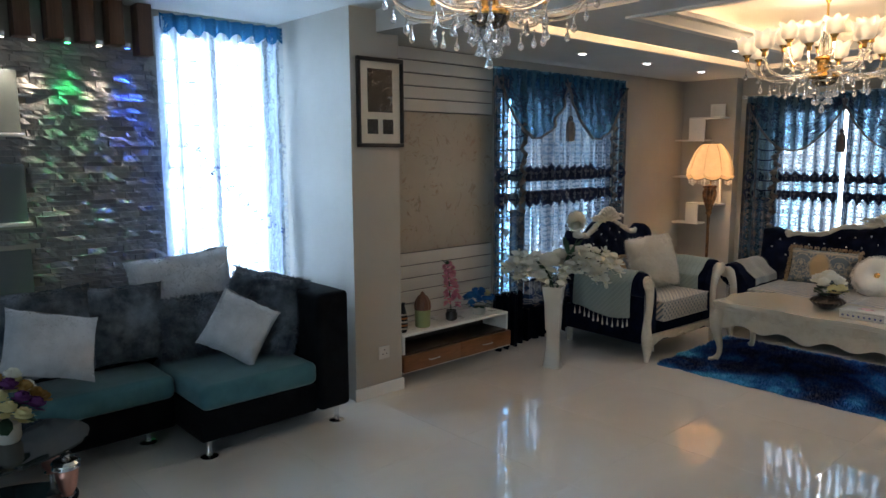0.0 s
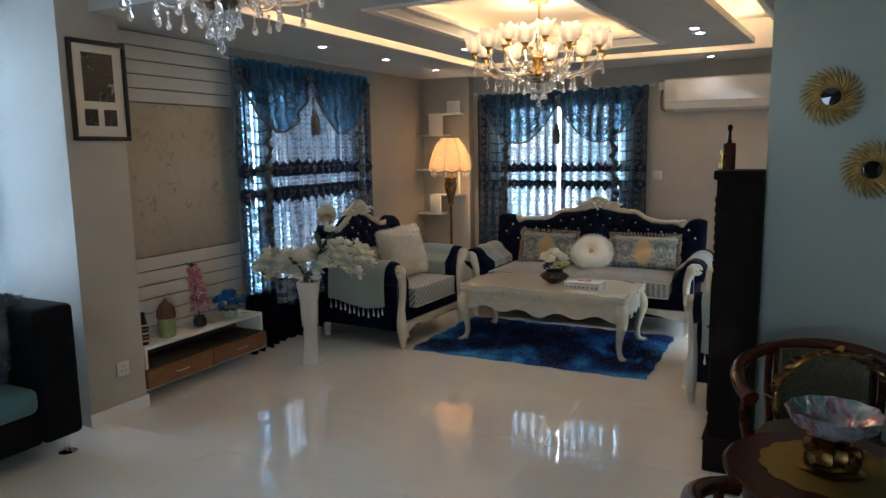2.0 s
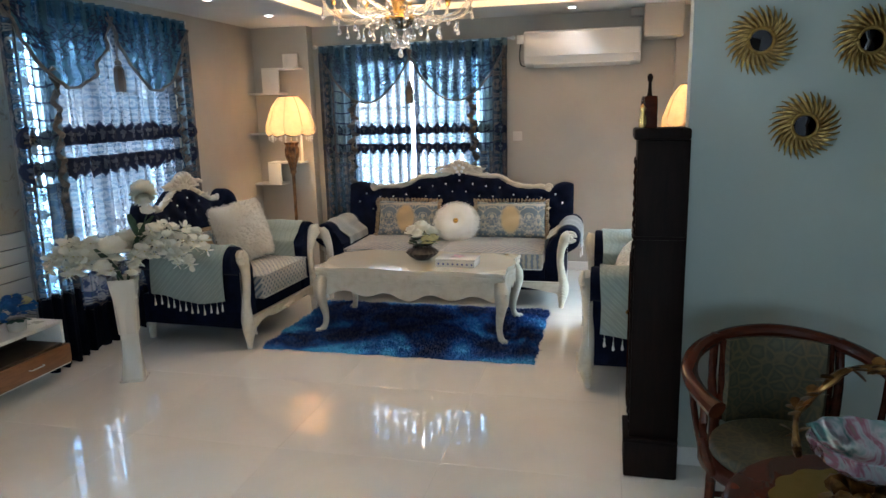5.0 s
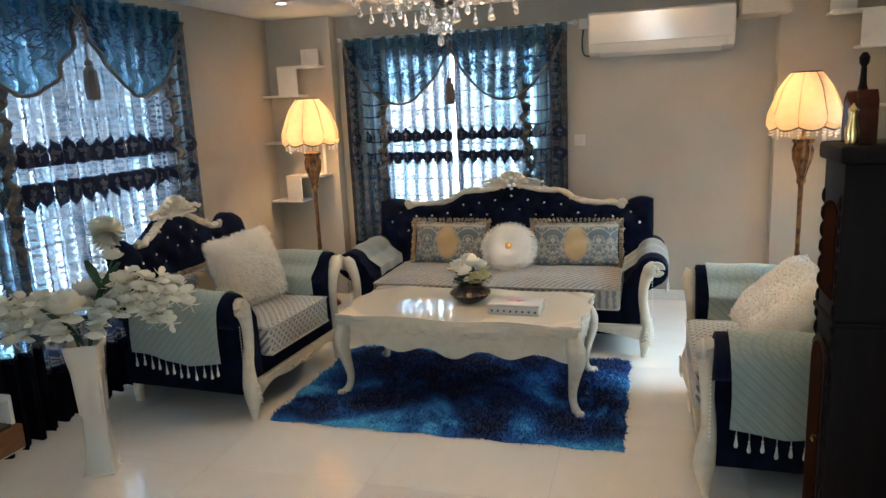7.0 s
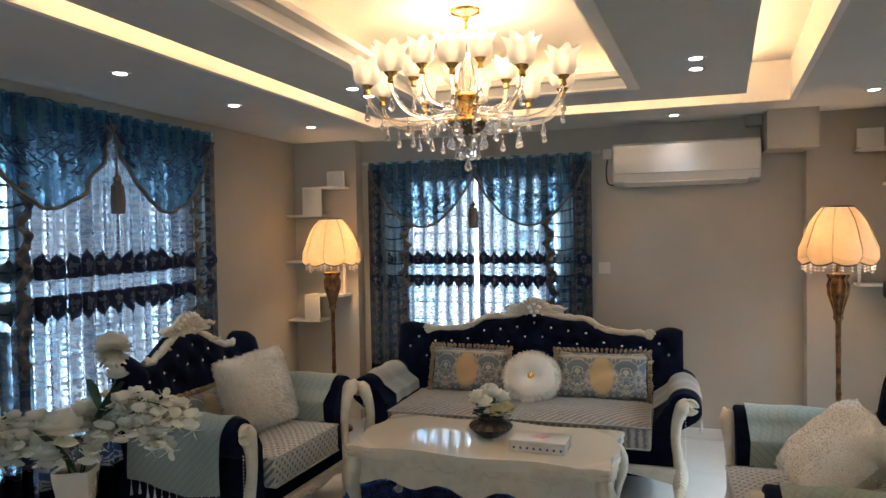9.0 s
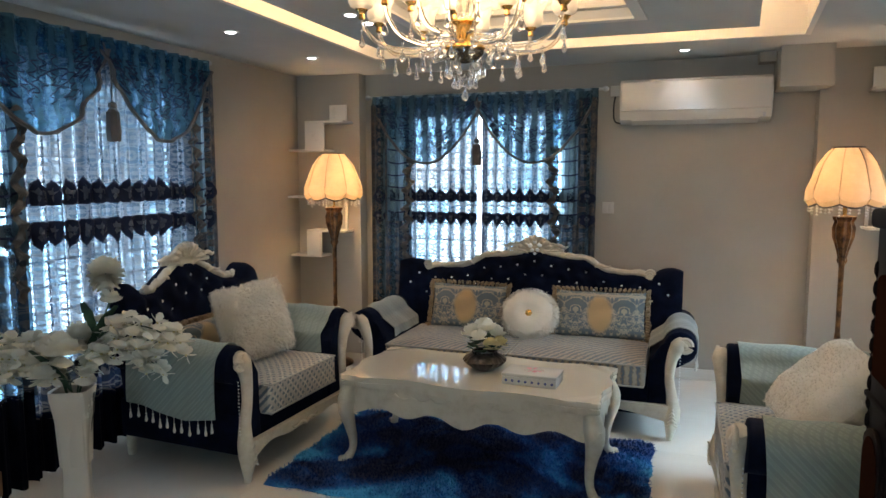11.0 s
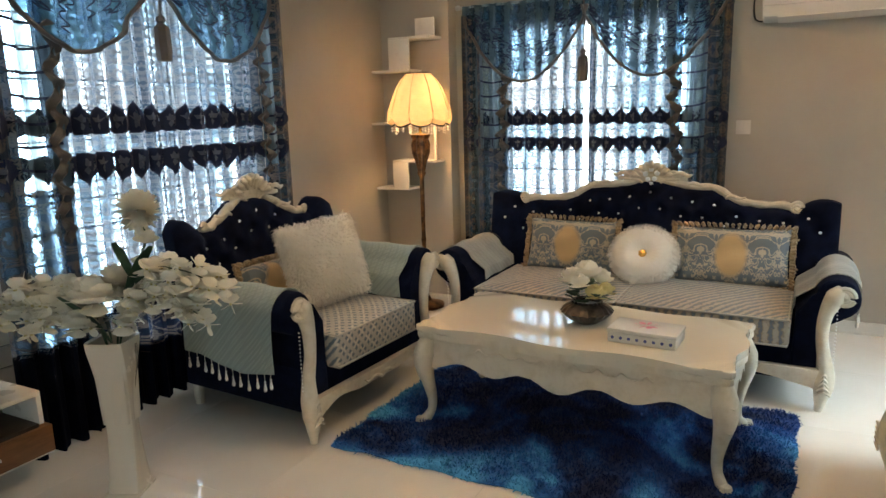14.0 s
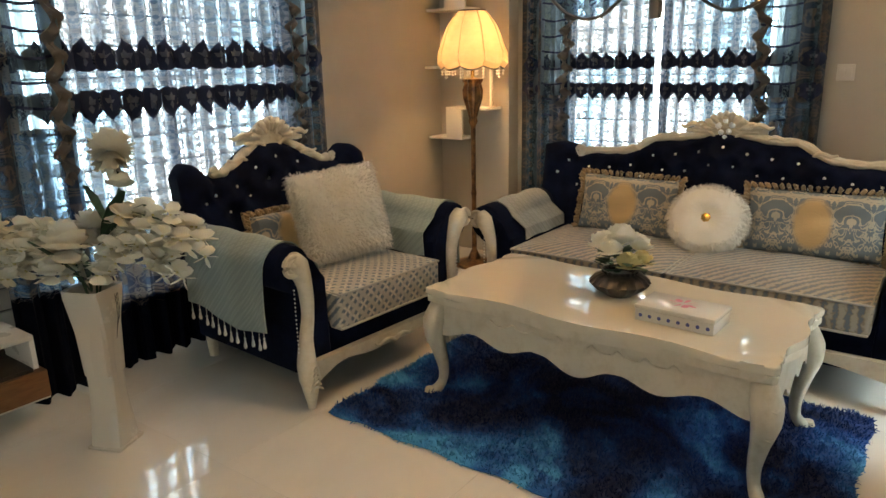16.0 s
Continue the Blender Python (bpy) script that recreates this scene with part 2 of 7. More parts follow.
wall_open("wall_north", "x", YL, 0.18, 3.28, X1 + 0.2, 0, 2.75, [(4.63, 6.12, 0.25, 2.15)])
wall_open("wall_east", "y", X1, 0.18, -0.6, YL, 0, 2.75, [(2.25, 3.68, 0.75, 2.1)])
wall_open("wall_alcove", "x", YN, 0.18, X0, 3.0, 0, 2.75, [(2.03, 2.84, 0.6, 2.46)])
setting("wall_pier", box(2.89, 3.28, 4.29, YN + 0.18, 0, 2.75), WALL)
setting("wall_east_pier", box(7.62, X1, 4.02, YL, 0, H), WALL)
setting("wall_east_pier", box(7.62, X1, -0.30, 0.53, 0, H), WALL)
# The opening is unseen, added to let light onto the floor.
wall_open("wall_south_living", "x", -0.42, 0.12, 4.12, X1 + 0.2, 0, 2.75, [(5.75, 7.05, 0.30, 2.1)])
setting("wall_divider", box(4.0, 4.12, -0.6, 0.77, 0, 2.75), painted("sea_grey_paint", (0.36, 0.40, 0.355), (0.39, 0.43, 0.385), 0.4))
setting("wall_south", box(X0, 4.0, -0.72, -0.6, 0, 2.75), WALL)
# The west opening is added, for the fill light only.
wall_open("wall_west", "y", X0 - 0.12, 0.12, -0.72, YN + 0.18, 0, 2.75, [(0.45, 1.95, 0.85, 2.15)])
setting("ceiling_duct_box", box(7.60, 7.749, 0.812, 0.92, 2.35, H - 0.001, bm=box(7.38, 7.749, 0.49, 0.81, 2.15, H - 0.001)), WALL)

# ceiling: soffit with slot and recess
SX0, SX1, SY0, SY1 = 3.42, 6.97, 0.72, 3.56
RX0, RX1, RY0, RY1 = 3.56, 6.70, 0.99, 3.40
IX0, IX1, IY0, IY1 = 3.90, 6.20, 1.62, 2.88


def askew(bm):
    """The slot and recess run slightly out of square along their south side."""
    for v in bm.verts:
        if 0.6 < v.co.y < 1.75 and v.co.z > 2.3:
            v.co.y += 0.075 * (7.0 - v.co.x) * (1.0 if v.co.y < 1.3 else 0.8)
    return bm


def frame_slab(o, i, z0, z1, bm=None):
    bm = box(o[0], o[1], o[2], i[2], z0, z1, bm=bm)
    bm = box(o[0], o[1], i[3], o[3], z0, z1, bm=bm)
    bm = box(o[0], i[0], i[2], i[3], z0, z1, bm=bm)
    return box(i[1], o[1], i[2], i[3], z0, z1, bm=bm)


bm = frame_slab((3.10, X1 + 0.1, -0.4, YL + 0.1), (SX0, SX1, SY0, SY1), H, H + 0.09)
bm = box(X0, 3.10, Y0 - 0.1, YN + 0.1, HN, HN + 0.1, bm=bm)
bm = box(3.10, 3.12, Y0, 4.6, H + 0.09, HN + 0.1, bm=bm)
bm = box(X0, X1 + 0.2, Y0 - 0.12, YN + 0.2, 2.75, 2.85, bm=bm)
ceiling = setting("ceiling", askew(bm), CEIL)
bm = frame_slab((RX0, RX1, RY0, RY1), (IX0, IX1, IY0, IY1), H, H + 0.05)
setting("ceiling_panel", askew(bm), CEIL)
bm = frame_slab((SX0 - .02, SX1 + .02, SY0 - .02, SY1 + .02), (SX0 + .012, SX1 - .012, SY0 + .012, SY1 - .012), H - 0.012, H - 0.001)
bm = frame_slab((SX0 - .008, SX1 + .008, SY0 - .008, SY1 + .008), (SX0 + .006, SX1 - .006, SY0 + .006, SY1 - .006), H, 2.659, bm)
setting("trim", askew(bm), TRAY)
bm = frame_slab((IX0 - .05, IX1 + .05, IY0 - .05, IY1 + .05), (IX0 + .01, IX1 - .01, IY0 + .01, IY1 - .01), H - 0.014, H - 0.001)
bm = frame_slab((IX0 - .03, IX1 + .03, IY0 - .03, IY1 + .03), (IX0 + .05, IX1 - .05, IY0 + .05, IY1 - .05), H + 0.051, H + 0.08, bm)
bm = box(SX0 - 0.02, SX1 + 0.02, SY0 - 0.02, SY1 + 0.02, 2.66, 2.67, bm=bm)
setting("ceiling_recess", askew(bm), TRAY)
STRIP = glowing("led_strip_light", (1.0, 0.70, 0.40), 42)
bm = frame_slab((RX0 + 0.012, RX1 - 0.012, RY0 + 0.012, RY1 - 0.012), (RX0 + 0.03, RX1 - 0.03, RY0 + 0.03, RY1 - 0.03), H + 0.052, H + 0.062)
led = setting("cove_light", askew(bm), STRIP)

# ---- windows and curtains ----


def sheer(name, thread, open_lo, open_hi, scale, tint=(0.9, 0.95, 1.0), weave=0.5):
    """Thin cloth: woven figures that hold back light, net between them."""
    m = Mat(name, thread, 0.8)
    at = m.coord()
    v = m.node("ShaderNodeTexVoronoi", {"Vector": at, "Scale": scale}, feature="DISTANCE_TO_EDGE").outputs[0]
    n = m.noise(scale * 2.2, 5, 0.7, at, dist=1.5)
    fig = m.math("SUBTRACT", n, m.math("MULTIPLY", v, 0.35))
    mr = m.node("ShaderNodeMapRange", {0: fig, 1: weave - 0.06, 2: weave + 0.05, 3: open_hi, 4: open_lo})
    sp = m.node("ShaderNodeMapRange", {0: m.noise(scale * 0.22, 3, at=at), 1: 0.35, 2: 0.7, 3: 1.25, 4: 0.55})
    op = m.math("MULTIPLY", mr.outputs[0], sp.outputs[0])
    sx = m.node("ShaderNodeSeparateXYZ", {0: at}).outputs[0]
    ph = m.math("ADD", m.math("MULTIPLY", sx, 59.84), m.math("MULTIPLY", m.math("SINE", m.math("MULTIPLY", sx, 5.1)), 1.6))
    # Sine stripes in the openness paint the pleats' light and shade.
    fold_shading = m.node("ShaderNodeMapRange", {0: m.math("SINE", m.math("ADD", ph, m.math("MULTIPLY", m.noise(3, 2, at=at), 3.0))), 1: -0.8, 2: 0.9, 3: 0.22, 4: 1.35}).outputs[0]
    op = m.math("MULTIPLY", op, fold_shading)
    t = m.t
    tr = m.node("ShaderNodeBsdfTransparent", {0: (*tint, 1)}).outputs[0]
    df = m.node("ShaderNodeBsdfDiffuse", {0: (*thread, 1)}).outputs[0]
    tl = m.node("ShaderNodeBsdfTranslucent", {0: (*thread, 1)}).outputs[0]
    cl = m.node("ShaderNodeMixShader", {0: 0.45, 1: df, 2: tl}).outputs[0]
    mx = m.node("ShaderNodeMixShader", {0: op, 1: cl, 2: tr}).outputs[0]
    t.links.new(mx, t.nodes["Material Output"].inputs[0])
    return m.m




def lace(name, thread, ground, net, closed, tints, cell=(0.12, 0.19), scale=30, width=0.05, deep=(0.10, 1.5)):
    """Net with mirrored scrolls woven in; a wave in its openness paints the light and shade of folds."""
    m = Mat(name, thread, 0.8)
    at = m.coord()
    sx, sy, sz = (m.node("ShaderNodeSeparateXYZ", {0: at}).outputs[i] for i in range(3))
    px, pz = m.math("PINGPONG", sx, cell[0] / 2), m.math("PINGPONG", sz, cell[1] / 2)
    vec = m.node("ShaderNodeCombineXYZ", {0: px, 1: 0.0, 2: pz}).outputs[0]
    n = m.noise(scale, 2, 0.5, vec, dist=1.4)
    edge = m.math("ABSOLUTE", m.math("SUBTRACT", n, 0.5))
    line = m.node("ShaderNodeMapRange", {0: edge, 1: width * 0.4, 2: width, 3: 1.0, 4: 0.0}).outputs[0]
    body = m.node("ShaderNodeMapRange", {0: n, 1: 0.60, 2: 0.66, 3: 0.0, 4: 0.6}).outputs[0]
    fig = m.math("MAXIMUM", line, body)
    wear = m.node("ShaderNodeMapRange", {0: m.noise(150, 2, at=at), 1: 0.35, 2: 0.65, 3: 0.75, 4: 1.2}).outputs[0]
    ph = m.math("ADD", m.math("MULTIPLY", sx, 59.84), m.math("MULTIPLY", m.math("SINE", m.math("MULTIPLY", sx, 5.1)), 1.6))
    wave = m.math("SINE", m.math("ADD", ph, m.math("MULTIPLY", m.noise(2.2, 2, at=at), 4.0)))
    fold_shading = m.node("ShaderNodeMapRange", {0: wave, 1: -0.7, 2: 0.95, 3: deep[0], 4: deep[1]}).outputs[0]
    op = m.node("ShaderNodeMapRange", {0: fig, 1: 0.0, 2: 1.0, 3: net, 4: closed}).outputs[0]
    # Openness raised low down, to paint in the brighter daylight there.
    low_bright = m.node("ShaderNodeMapRange", {0: m.math("ADD", sz, m.math("MULTIPLY", m.noise(2.5, 2, at=at), 0.5)), 1: 1.25, 2: 1.65, 3: 1.9, 4: 1.0}).outputs[0]
    op = m.math("MULTIPLY", m.math("MULTIPLY", m.math("MULTIPLY", op, fold_shading), wear), low_bright)
    tint = m.ramp(m.noise(1.7, 3, at=at), [(0.38, tints[0]), (0.62, tints[1])])
    tr = m.node("ShaderNodeBsdfTransparent", {0: tint}).outputs[0]
    col = m.node("ShaderNodeMix", {0: fig, 6: (*ground, 1), 7: (*thread, 1)}, data_type="RGBA").outputs[2]
    df = m.node("ShaderNodeBsdfDiffuse", {0: col}).outputs[0]
    tl = m.node("ShaderNodeBsdfTranslucent", {0: col}).outputs[0]
    cl = m.node("ShaderNodeMixShader", {0: 0.5, 1: df, 2: tl}).outputs[0]
    m.t.links.new(m.node("ShaderNodeMixShader", {0: op, 1: cl, 2: tr}).outputs[0], m.t.nodes["Material Output"].inputs[0])
    return m.m


LACE = lace("figured_net", (0.14, 0.15, 0.175), (0.035, 0.065, 0.105), 0.20, 0.01, ((0.88, 0.94, 1.0), (0.38, 0.74, 1.0)), (0.13, 0.21), 32, 0.09, (0.10, 1.7))
MEDAL = lace("scroll_border_net", (0.06, 0.05, 0.045), (0.004, 0.007, 0.018), 0.006, 0.0, ((0.6, 0.8, 1.0), (0.3, 0.6, 1.0)), (0.17, 0.24), 17, 0.07)
SWAG = sheer("blue_swag_voile", (0.07, 0.17, 0.24), 0.18, 1.0, 13, (0.42, 0.76, 0.98))
SWAG2 = sheer("grey_blue_swag_voile", (0.085, 0.145, 0.185), 0.18, 1.0, 13, (0.62, 0.82, 0.95))
DRAPE = lace("taupe_jacquard_voile", (0.16, 0.14, 0.13), (0.07, 0.085, 0.11), 0.24, 0.015, ((0.75, 0.86, 1.0), (0.45, 0.72, 1.0)), (0.13, 0.2), 20, 0.07, (0.2, 1.5))
SIDE = sheer("pale_blue_voile", (0.12, 0.18, 0.23), 0.06, 0.42, 14, (0.55, 0.84, 1.0), 0.55)
HEM = cloth("dark_hem_cloth", (0.0015, 0.0025, 0.007), (0.004, 0.006, 0.012), sheen=0.0)
HEM.node_tree.nodes["Principled BSDF"].inputs["Specular IOR Level"].default_value = 0.05
NET3 = sheer("white_net", (0.62, 0.70, 0.80), 0.45, 0.95, 9, (0.85, 0.93, 1.0))
PELMET = sheer("blue_pelmet_voile", (0.02, 0.14, 0.28), 0.05, 0.25, 30, (0.2, 0.6, 1.0))
APPLIQUE = cloth("navy_applique", (0.003, 0.008, 0.032), (0.006, 0.015, 0.055), sheen=0.02)
CORD = cloth("taupe_cord", (0.075, 0.066, 0.066), (0.11, 0.10, 0.10))
STITCH = cloth("pale_embroidery", (0.06, 0.075, 0.11), (0.10, 0.12, 0.16))
TRIM = cloth("taupe_ruffle", (0.055, 0.052, 0.055), (0.10, 0.09, 0.085))


def pleat(x, seed=0.0, amp=0.020):
    return amp * math.sin(2 * math.pi * x / 0.105 + 1.6 * math.sin(5.1 * x + seed)) + amp * 0.5 * math.sin(2 * math.pi * x / 0.043 + seed)


def hang(name, x0, x1, z0, z1, mat, parent, off=0.0, seed=0.0, amp=0.020, label="", waist=0.0):
    def fn(u, v):
        x = x0 + (x1 - x0) * u
        z = z0 + (z1 - z0) * v
        w = waist * math.sin(math.pi * min(1, (1 - v) * 1.3)) * (0.5 - u)
        return (x + w, pleat(x, seed, amp) + off, z + (0.012 * math.sin(x * 60) if v == 0 else 0))
    nu = max(8, int((x1 - x0) / 0.008))
    return part(name, sheet(fn, nu, 14), mat, parent, label)


def motif(parent, x, z, w, h, up, off, seed):
    """A spade-shaped velvet figure that follows the folds."""
    rows = []
    prof = [(0, 0.0), (0.10, 0.05), (0.24, 0.20), (0.40, 0.42), (0.58, 0.56), (0.78, 0.54), (0.93, 0.40), (1.0, 0.2)]
    b = bmesh.new()
    for t, r in prof:
        zz = z + (h * (1 - t) if up else -h * (1 - t))
        rows.append([b.verts.new((x + r * w * k, pleat(x + r * w * k, seed) + off, zz)) for k in (-1, -0.5, 0, 0.5, 1)])
    for p, q in zip(rows, rows[1:]):
        for k in range(4):
            b.faces.new((p[k], p[k + 1], q[k + 1], q[k]))
    ob = part("motif", b, APPLIQUE, parent)
    c = bmesh.new()
    zc = z + (h * 0.4 if up else -h * 0.4)
    for a in (-55, 0, 55, 180):
        r = radians(a)
        ps = []
        for s, t in ((0, 0), (-0.09, 0.12), (0, 0.26), (0.09, 0.12)):
            px, pz = s * math.cos(r) + t * math.sin(r), t * math.cos(r) - s * math.sin(r)
            xx = x + px * w * 0.95
            ps.append(c.verts.new((xx, pleat(xx, seed) + off - 0.004, zc + pz * h * 1.0)))
        c.faces.new(ps)
    part("embroidery", c, STITCH, ob)


def festoon(parent, x0, x1, z, drop, off, seed, mat):
    """One swag: gathered cloth between two points with a corded edge and stitched squiggles."""
    def fn(u, v):
        x = x0 + (x1 - x0) * u
        sag = math.sin(math.pi * u) ** 0.8
        d = drop * (0.10 + 0.90 * sag) * (1 - v)
        f = 0.016 * math.sin(18 * (1 - v) * (0.3 + sag) + 3 * u + seed) + 0.012 * math.sin(u * 40 + seed)
        return (x, off - 0.035 - 0.03 * (1 - v) * sag + f * (1 - v), z - d)
    sw = part("swag", sheet(fn, 50, 24), mat, parent, "gathered blue voile swag")
    pts = [Vector(fn(i / 40, 0)) + Vector((0, -0.006, 0)) for i in range(41)]
    part("cord", tube(pts, 0.011, 6, flat=1.3), CORD, parent)
    bm = None
    rnd = random.Random(int(seed * 10) + 5)
    for k in range(20):
        u0 = 0.08 + 0.84 * k / 19 + rnd.uniform(-0.02, 0.02)
        v0 = rnd.uniform(0.08, 0.5)
        line = []
        for i in range(12):
            u = u0 + 0.038 * math.sin(i * 2.1 + k) * (1 if i % 2 else 0.6)
            v = min(0.97, v0 + i * 0.032 + 0.012 * math.cos(i * 1.3))
            line.append(Vector(fn(u, v)) + Vector((0, -0.007, 0)))
        bm = tube(line, 0.0036, 4, bm, fine=3)
    part("stitching", bm, APPLIQUE, parent)


def curtain(label, m, width, ztop, zb, reach, slit, mat, rows, seed=0.0):
    """A full dressing of a window; local x along the wall, -y to the room."""
    c = thing("curtain", m, label, "curtain")
    w2 = width / 2
    part("rod", tube([(-w2 - 0.04, 0, ztop + 0.015), (w2 + 0.04, 0, ztop + 0.015)], 0.011, 10), ALU, c, "thin satin metal curtain rod")
    for s in (-1, 1):
        part("finial", lathe([(0.004, -0.02), (0.02, -0.012), (0.024, 0), (0.02, 0.012), (0.004, 0.02)], 12, merge(None, bmesh.new())), ALU, c).location = (s * (w2 + 0.05), 0, ztop + 0.015)
    for x0, x1 in ((-w2 + 0.30 * reach[0], -slit / 2), (slit / 2, w2 - 0.30 * reach[1])):
        hang("panel", x0, x1, zb + 0.52, ztop, LACE, c, 0.0, seed)
        hang("border", x0, x1, zb + 0.29, zb + 0.54, MEDAL, c, -0.003, seed, label="dark border with taupe scroll figures")
        hang("hem", x0, x1, zb, zb + 0.32, HEM, c, 0.002, seed, label="black lower border of the curtain")
    for s, wide in zip((-1, 1), reach):
        a, b_ = sorted((s * (w2 - 0.02), s * (w2 - 0.02 - 0.34 * wide)))
        hang("side_voile", a, b_, zb + 0.45, ztop, SIDE, c, -0.035, seed + 2, 0.015, "pale blue side voile")
        for lo, hi, w in ((zb + 0.46, 1.18, 0.34), (1.17, ztop - 0.05, 0.14)):
            a, b_ = sorted((s * w2, s * (w2 - w * wide)))
            hang("side_drape", a, b_, lo, hi, DRAPE, c, -0.047, seed + 3, 0.02, "gathered taupe figured side drape")
        a, b_ = sorted((s * w2, s * (w2 - 0.34 * wide)))
        hang("drape_hem", a, b_, zb, zb + 0.48, HEM, c, -0.047, seed + 3, 0.02, "black lower border of the drape")
        x0, x1 = sorted((s * (w2 - 0.14 * wide), s * (w2 - 0.35 * wide)))
        for k in range(10):
            z = ztop - 0.22 - k * 0.103

            def rung(u, v, z=z, x0=x0, x1=x1, k=k):
                x = x0 + (x1 - x0) * u
                return (x, pleat(x, seed + 2, 0.015) - 0.042, z + 0.012 * v - 0.014 * math.sin(math.pi * u) + 0.004 * math.sin(k * 2 + x * 20))
            part("ribbon_bar", sheet(rung, 16, 1, 0.002), APPLIQUE, c)

        def ruff(u, v, s=s, wide=wide):
            z = ztop - 0.42 - 0.95 * u
            x = s * (w2 - 0.35 * wide + 0.022 * math.sin(u * 38) - (0.055 + 0.02 * math.sin(u * 75)) * (v - 0.5) + 0.05 * wide * u)
            return (x, -0.055 - 0.014 * math.sin(u * 75 + v * 2), z + 0.01 * math.sin(v * 6))
        part("ruffle", sheet(ruff, 110, 4), TRIM, c, "taupe ruffled edging")
    for row, (z, up) in enumerate(((rows[0], True), (rows[1], False))):
        rnd = random.Random(row + int(width * 50))
        spans = [(-w2 + 0.12, -slit / 2 - 0.004, seed, -0.009), (slit / 2 + 0.004, w2 - 0.12, seed, -0.009)]
        spans += [(-w2 + 0.01, -w2 + 0.12, seed + 3, -0.054), (w2 - 0.12, w2 - 0.01, seed + 3, -0.054)]
        for x0, x1, sd, off in spans:
            n = max(1, round((x1 - x0) / rows[3]))
            for i in range(n):
                w = (x1 - x0) / n * rnd.uniform(0.88, 1.12)
                motif(c, x0 + (i + 0.5) * (x1 - x0) / n, z, w, rows[2] * rnd.uniform(0.92, 1.04), up, off - 0.002 * (i % 2), sd)
            for zz in ((z + 0.012, z + 0.030) if up else (z - 0.030, z - 0.012)), :
                def fb(u, v, zz=zz, x0=x0, x1=x1, sd=sd, off=off):
                    x = x0 + (x1 - x0) * u
                    return (x, pleat(x, sd) + off + 0.004, zz[0] + (zz[1] - zz[0]) * v)
                part("border_band", sheet(fb, 90, 1), APPLIQUE, c)
    hw = w2 - 0.02
    festoon(c, -hw, 0.02, ztop, 0.54, -0.01, seed + 1, mat)
    festoon(c, -0.02, hw, ztop, 0.54, -0.014, seed + 2.2, mat)
    def val(u, v):
        x = -w2 + width * u
        return (x, -0.03 + 0.018 * math.sin(x * 52 + math.sin(x * 9) * 2), ztop + 0.02 - 0.13 * (1 - v) - 0.03 * abs(math.sin(x * 6)) * (1 - v))
    part("pelmet", sheet(val, 180, 4), mat, c, "gathered blue heading frill")
    t = part("tassel", lathe([(0.004, 0.16), (0.02, 0.15), (0.024, 0.13), (0.014, 0.12), (0.034, 0.10), (0.038, 0.0), (0.034, -0.06)], 14, flute=7, depth=0.06), CORD, c, "taupe cord tassel")
    t.location = (0, -0.085, ztop - 0.50)
    part("tassel_cord", tube([(-0.01, -0.05, ztop - 0.02), (0.006, -0.08, ztop - 0.16), (0, -0.085, ztop - 0.34)], 0.006, 6, fine=3), CORD, c)
    return c


def window(name, m, w, h, mullions, bars):
    """A sliding window with a grille; local x along the wall, origin at the opening's lower middle."""
    e = tagged(new(name), kind="structure")
    e.matrix_world = m
    f = 0.045
    bm = box(-w / 2, w / 2, 0, 0.06, 0, f, 0.004)
    bm = box(-w / 2, w / 2, 0, 0.06, h - f, h, 0.004, bm)
    for s in (-1, 1):
        bm = box(*sorted((s * w / 2, s * (w / 2 - f))), 0, 0.06, f, h - f, 0.004, bm)
    part("window_frame", bm, ALU, e)
    for i in range(1, mullions):
        x = -w / 2 + w * i / mullions
        part("mullion", box(x - 0.025, x + 0.025, 0.005, 0.055, f, h - f, 0.004), ALU, e)
    for i in range(mullions):
        x = -w / 2 + w * (i + 0.5) / mullions
        p = part("pane", box(x - w / mullions / 2 + 0.03, x + w / mullions / 2 - 0.03, 0.028, 0.032, f, h - f), GLASS, e)
        p.visible_shadow = False
    for i in range(bars):
        z = h * (i + 0.7) / bars
        part("grille_bar", tube([(-w / 2, 0.09, z), (w / 2, 0.09, z)], 0.006, 6), BAR, e)
    return e


window("window_1", pose(5.375, 4.68, 0.25), 1.49, 1.9, 2, 13)
window("window_2", pose(7.80, 2.965, 0.75, 0, 0, -90), 1.43, 1.35, 2, 9)
# Unseen west window, added to hold the fill lamp.
window("unseen_west_window", pose(-2.70, 1.2, 0.85, 0, 0, 90), 1.48, 1.3, 2, 0)
window("window_3", pose(2.435, 5.25, 0.6), 0.81, 1.86, 2, 13)
# Unseen window, added around the tilted south lamp.
window("unseen_south_window", pose(6.4, -0.40, 0.3), 1.30, 1.8, 2, 0)
curtain("sheer blue curtain with gathered swags, tassel and navy spade border", pose(5.305, 4.50, 0), 1.82, 2.31, 0.015, (1.0, 0.55), 0.0, SWAG, (1.405, 1.325, 0.15, 0.098), 0.4)
curtain("sheer blue and taupe curtain with swags behind the sofa", pose(7.66, 2.965, 0, 0, 0, -90), 1.88, 2.20, 0.015, (1.0, 1.0), 0.035, SWAG2, (1.345, 1.262, 0.125, 0.085), 1.7)
c3 = thing("curtain", pose(2.47, 5.12, 0), "white net curtain with a blue scalloped pelmet beside the grey sofa", "curtain")
hang("panel", -0.46, 0.38, 0.3, 2.5, NET3, c3, 0, 0.3, 0.02)
for s, a, b_ in ((-1, -0.47, -0.34), (1, 0.26, 0.40)):
    hang("side_drape", a, b_, 0.3, 2.5, NET3, c3, -0.03, 2.0 + s, 0.02, "blue tinted side voile")
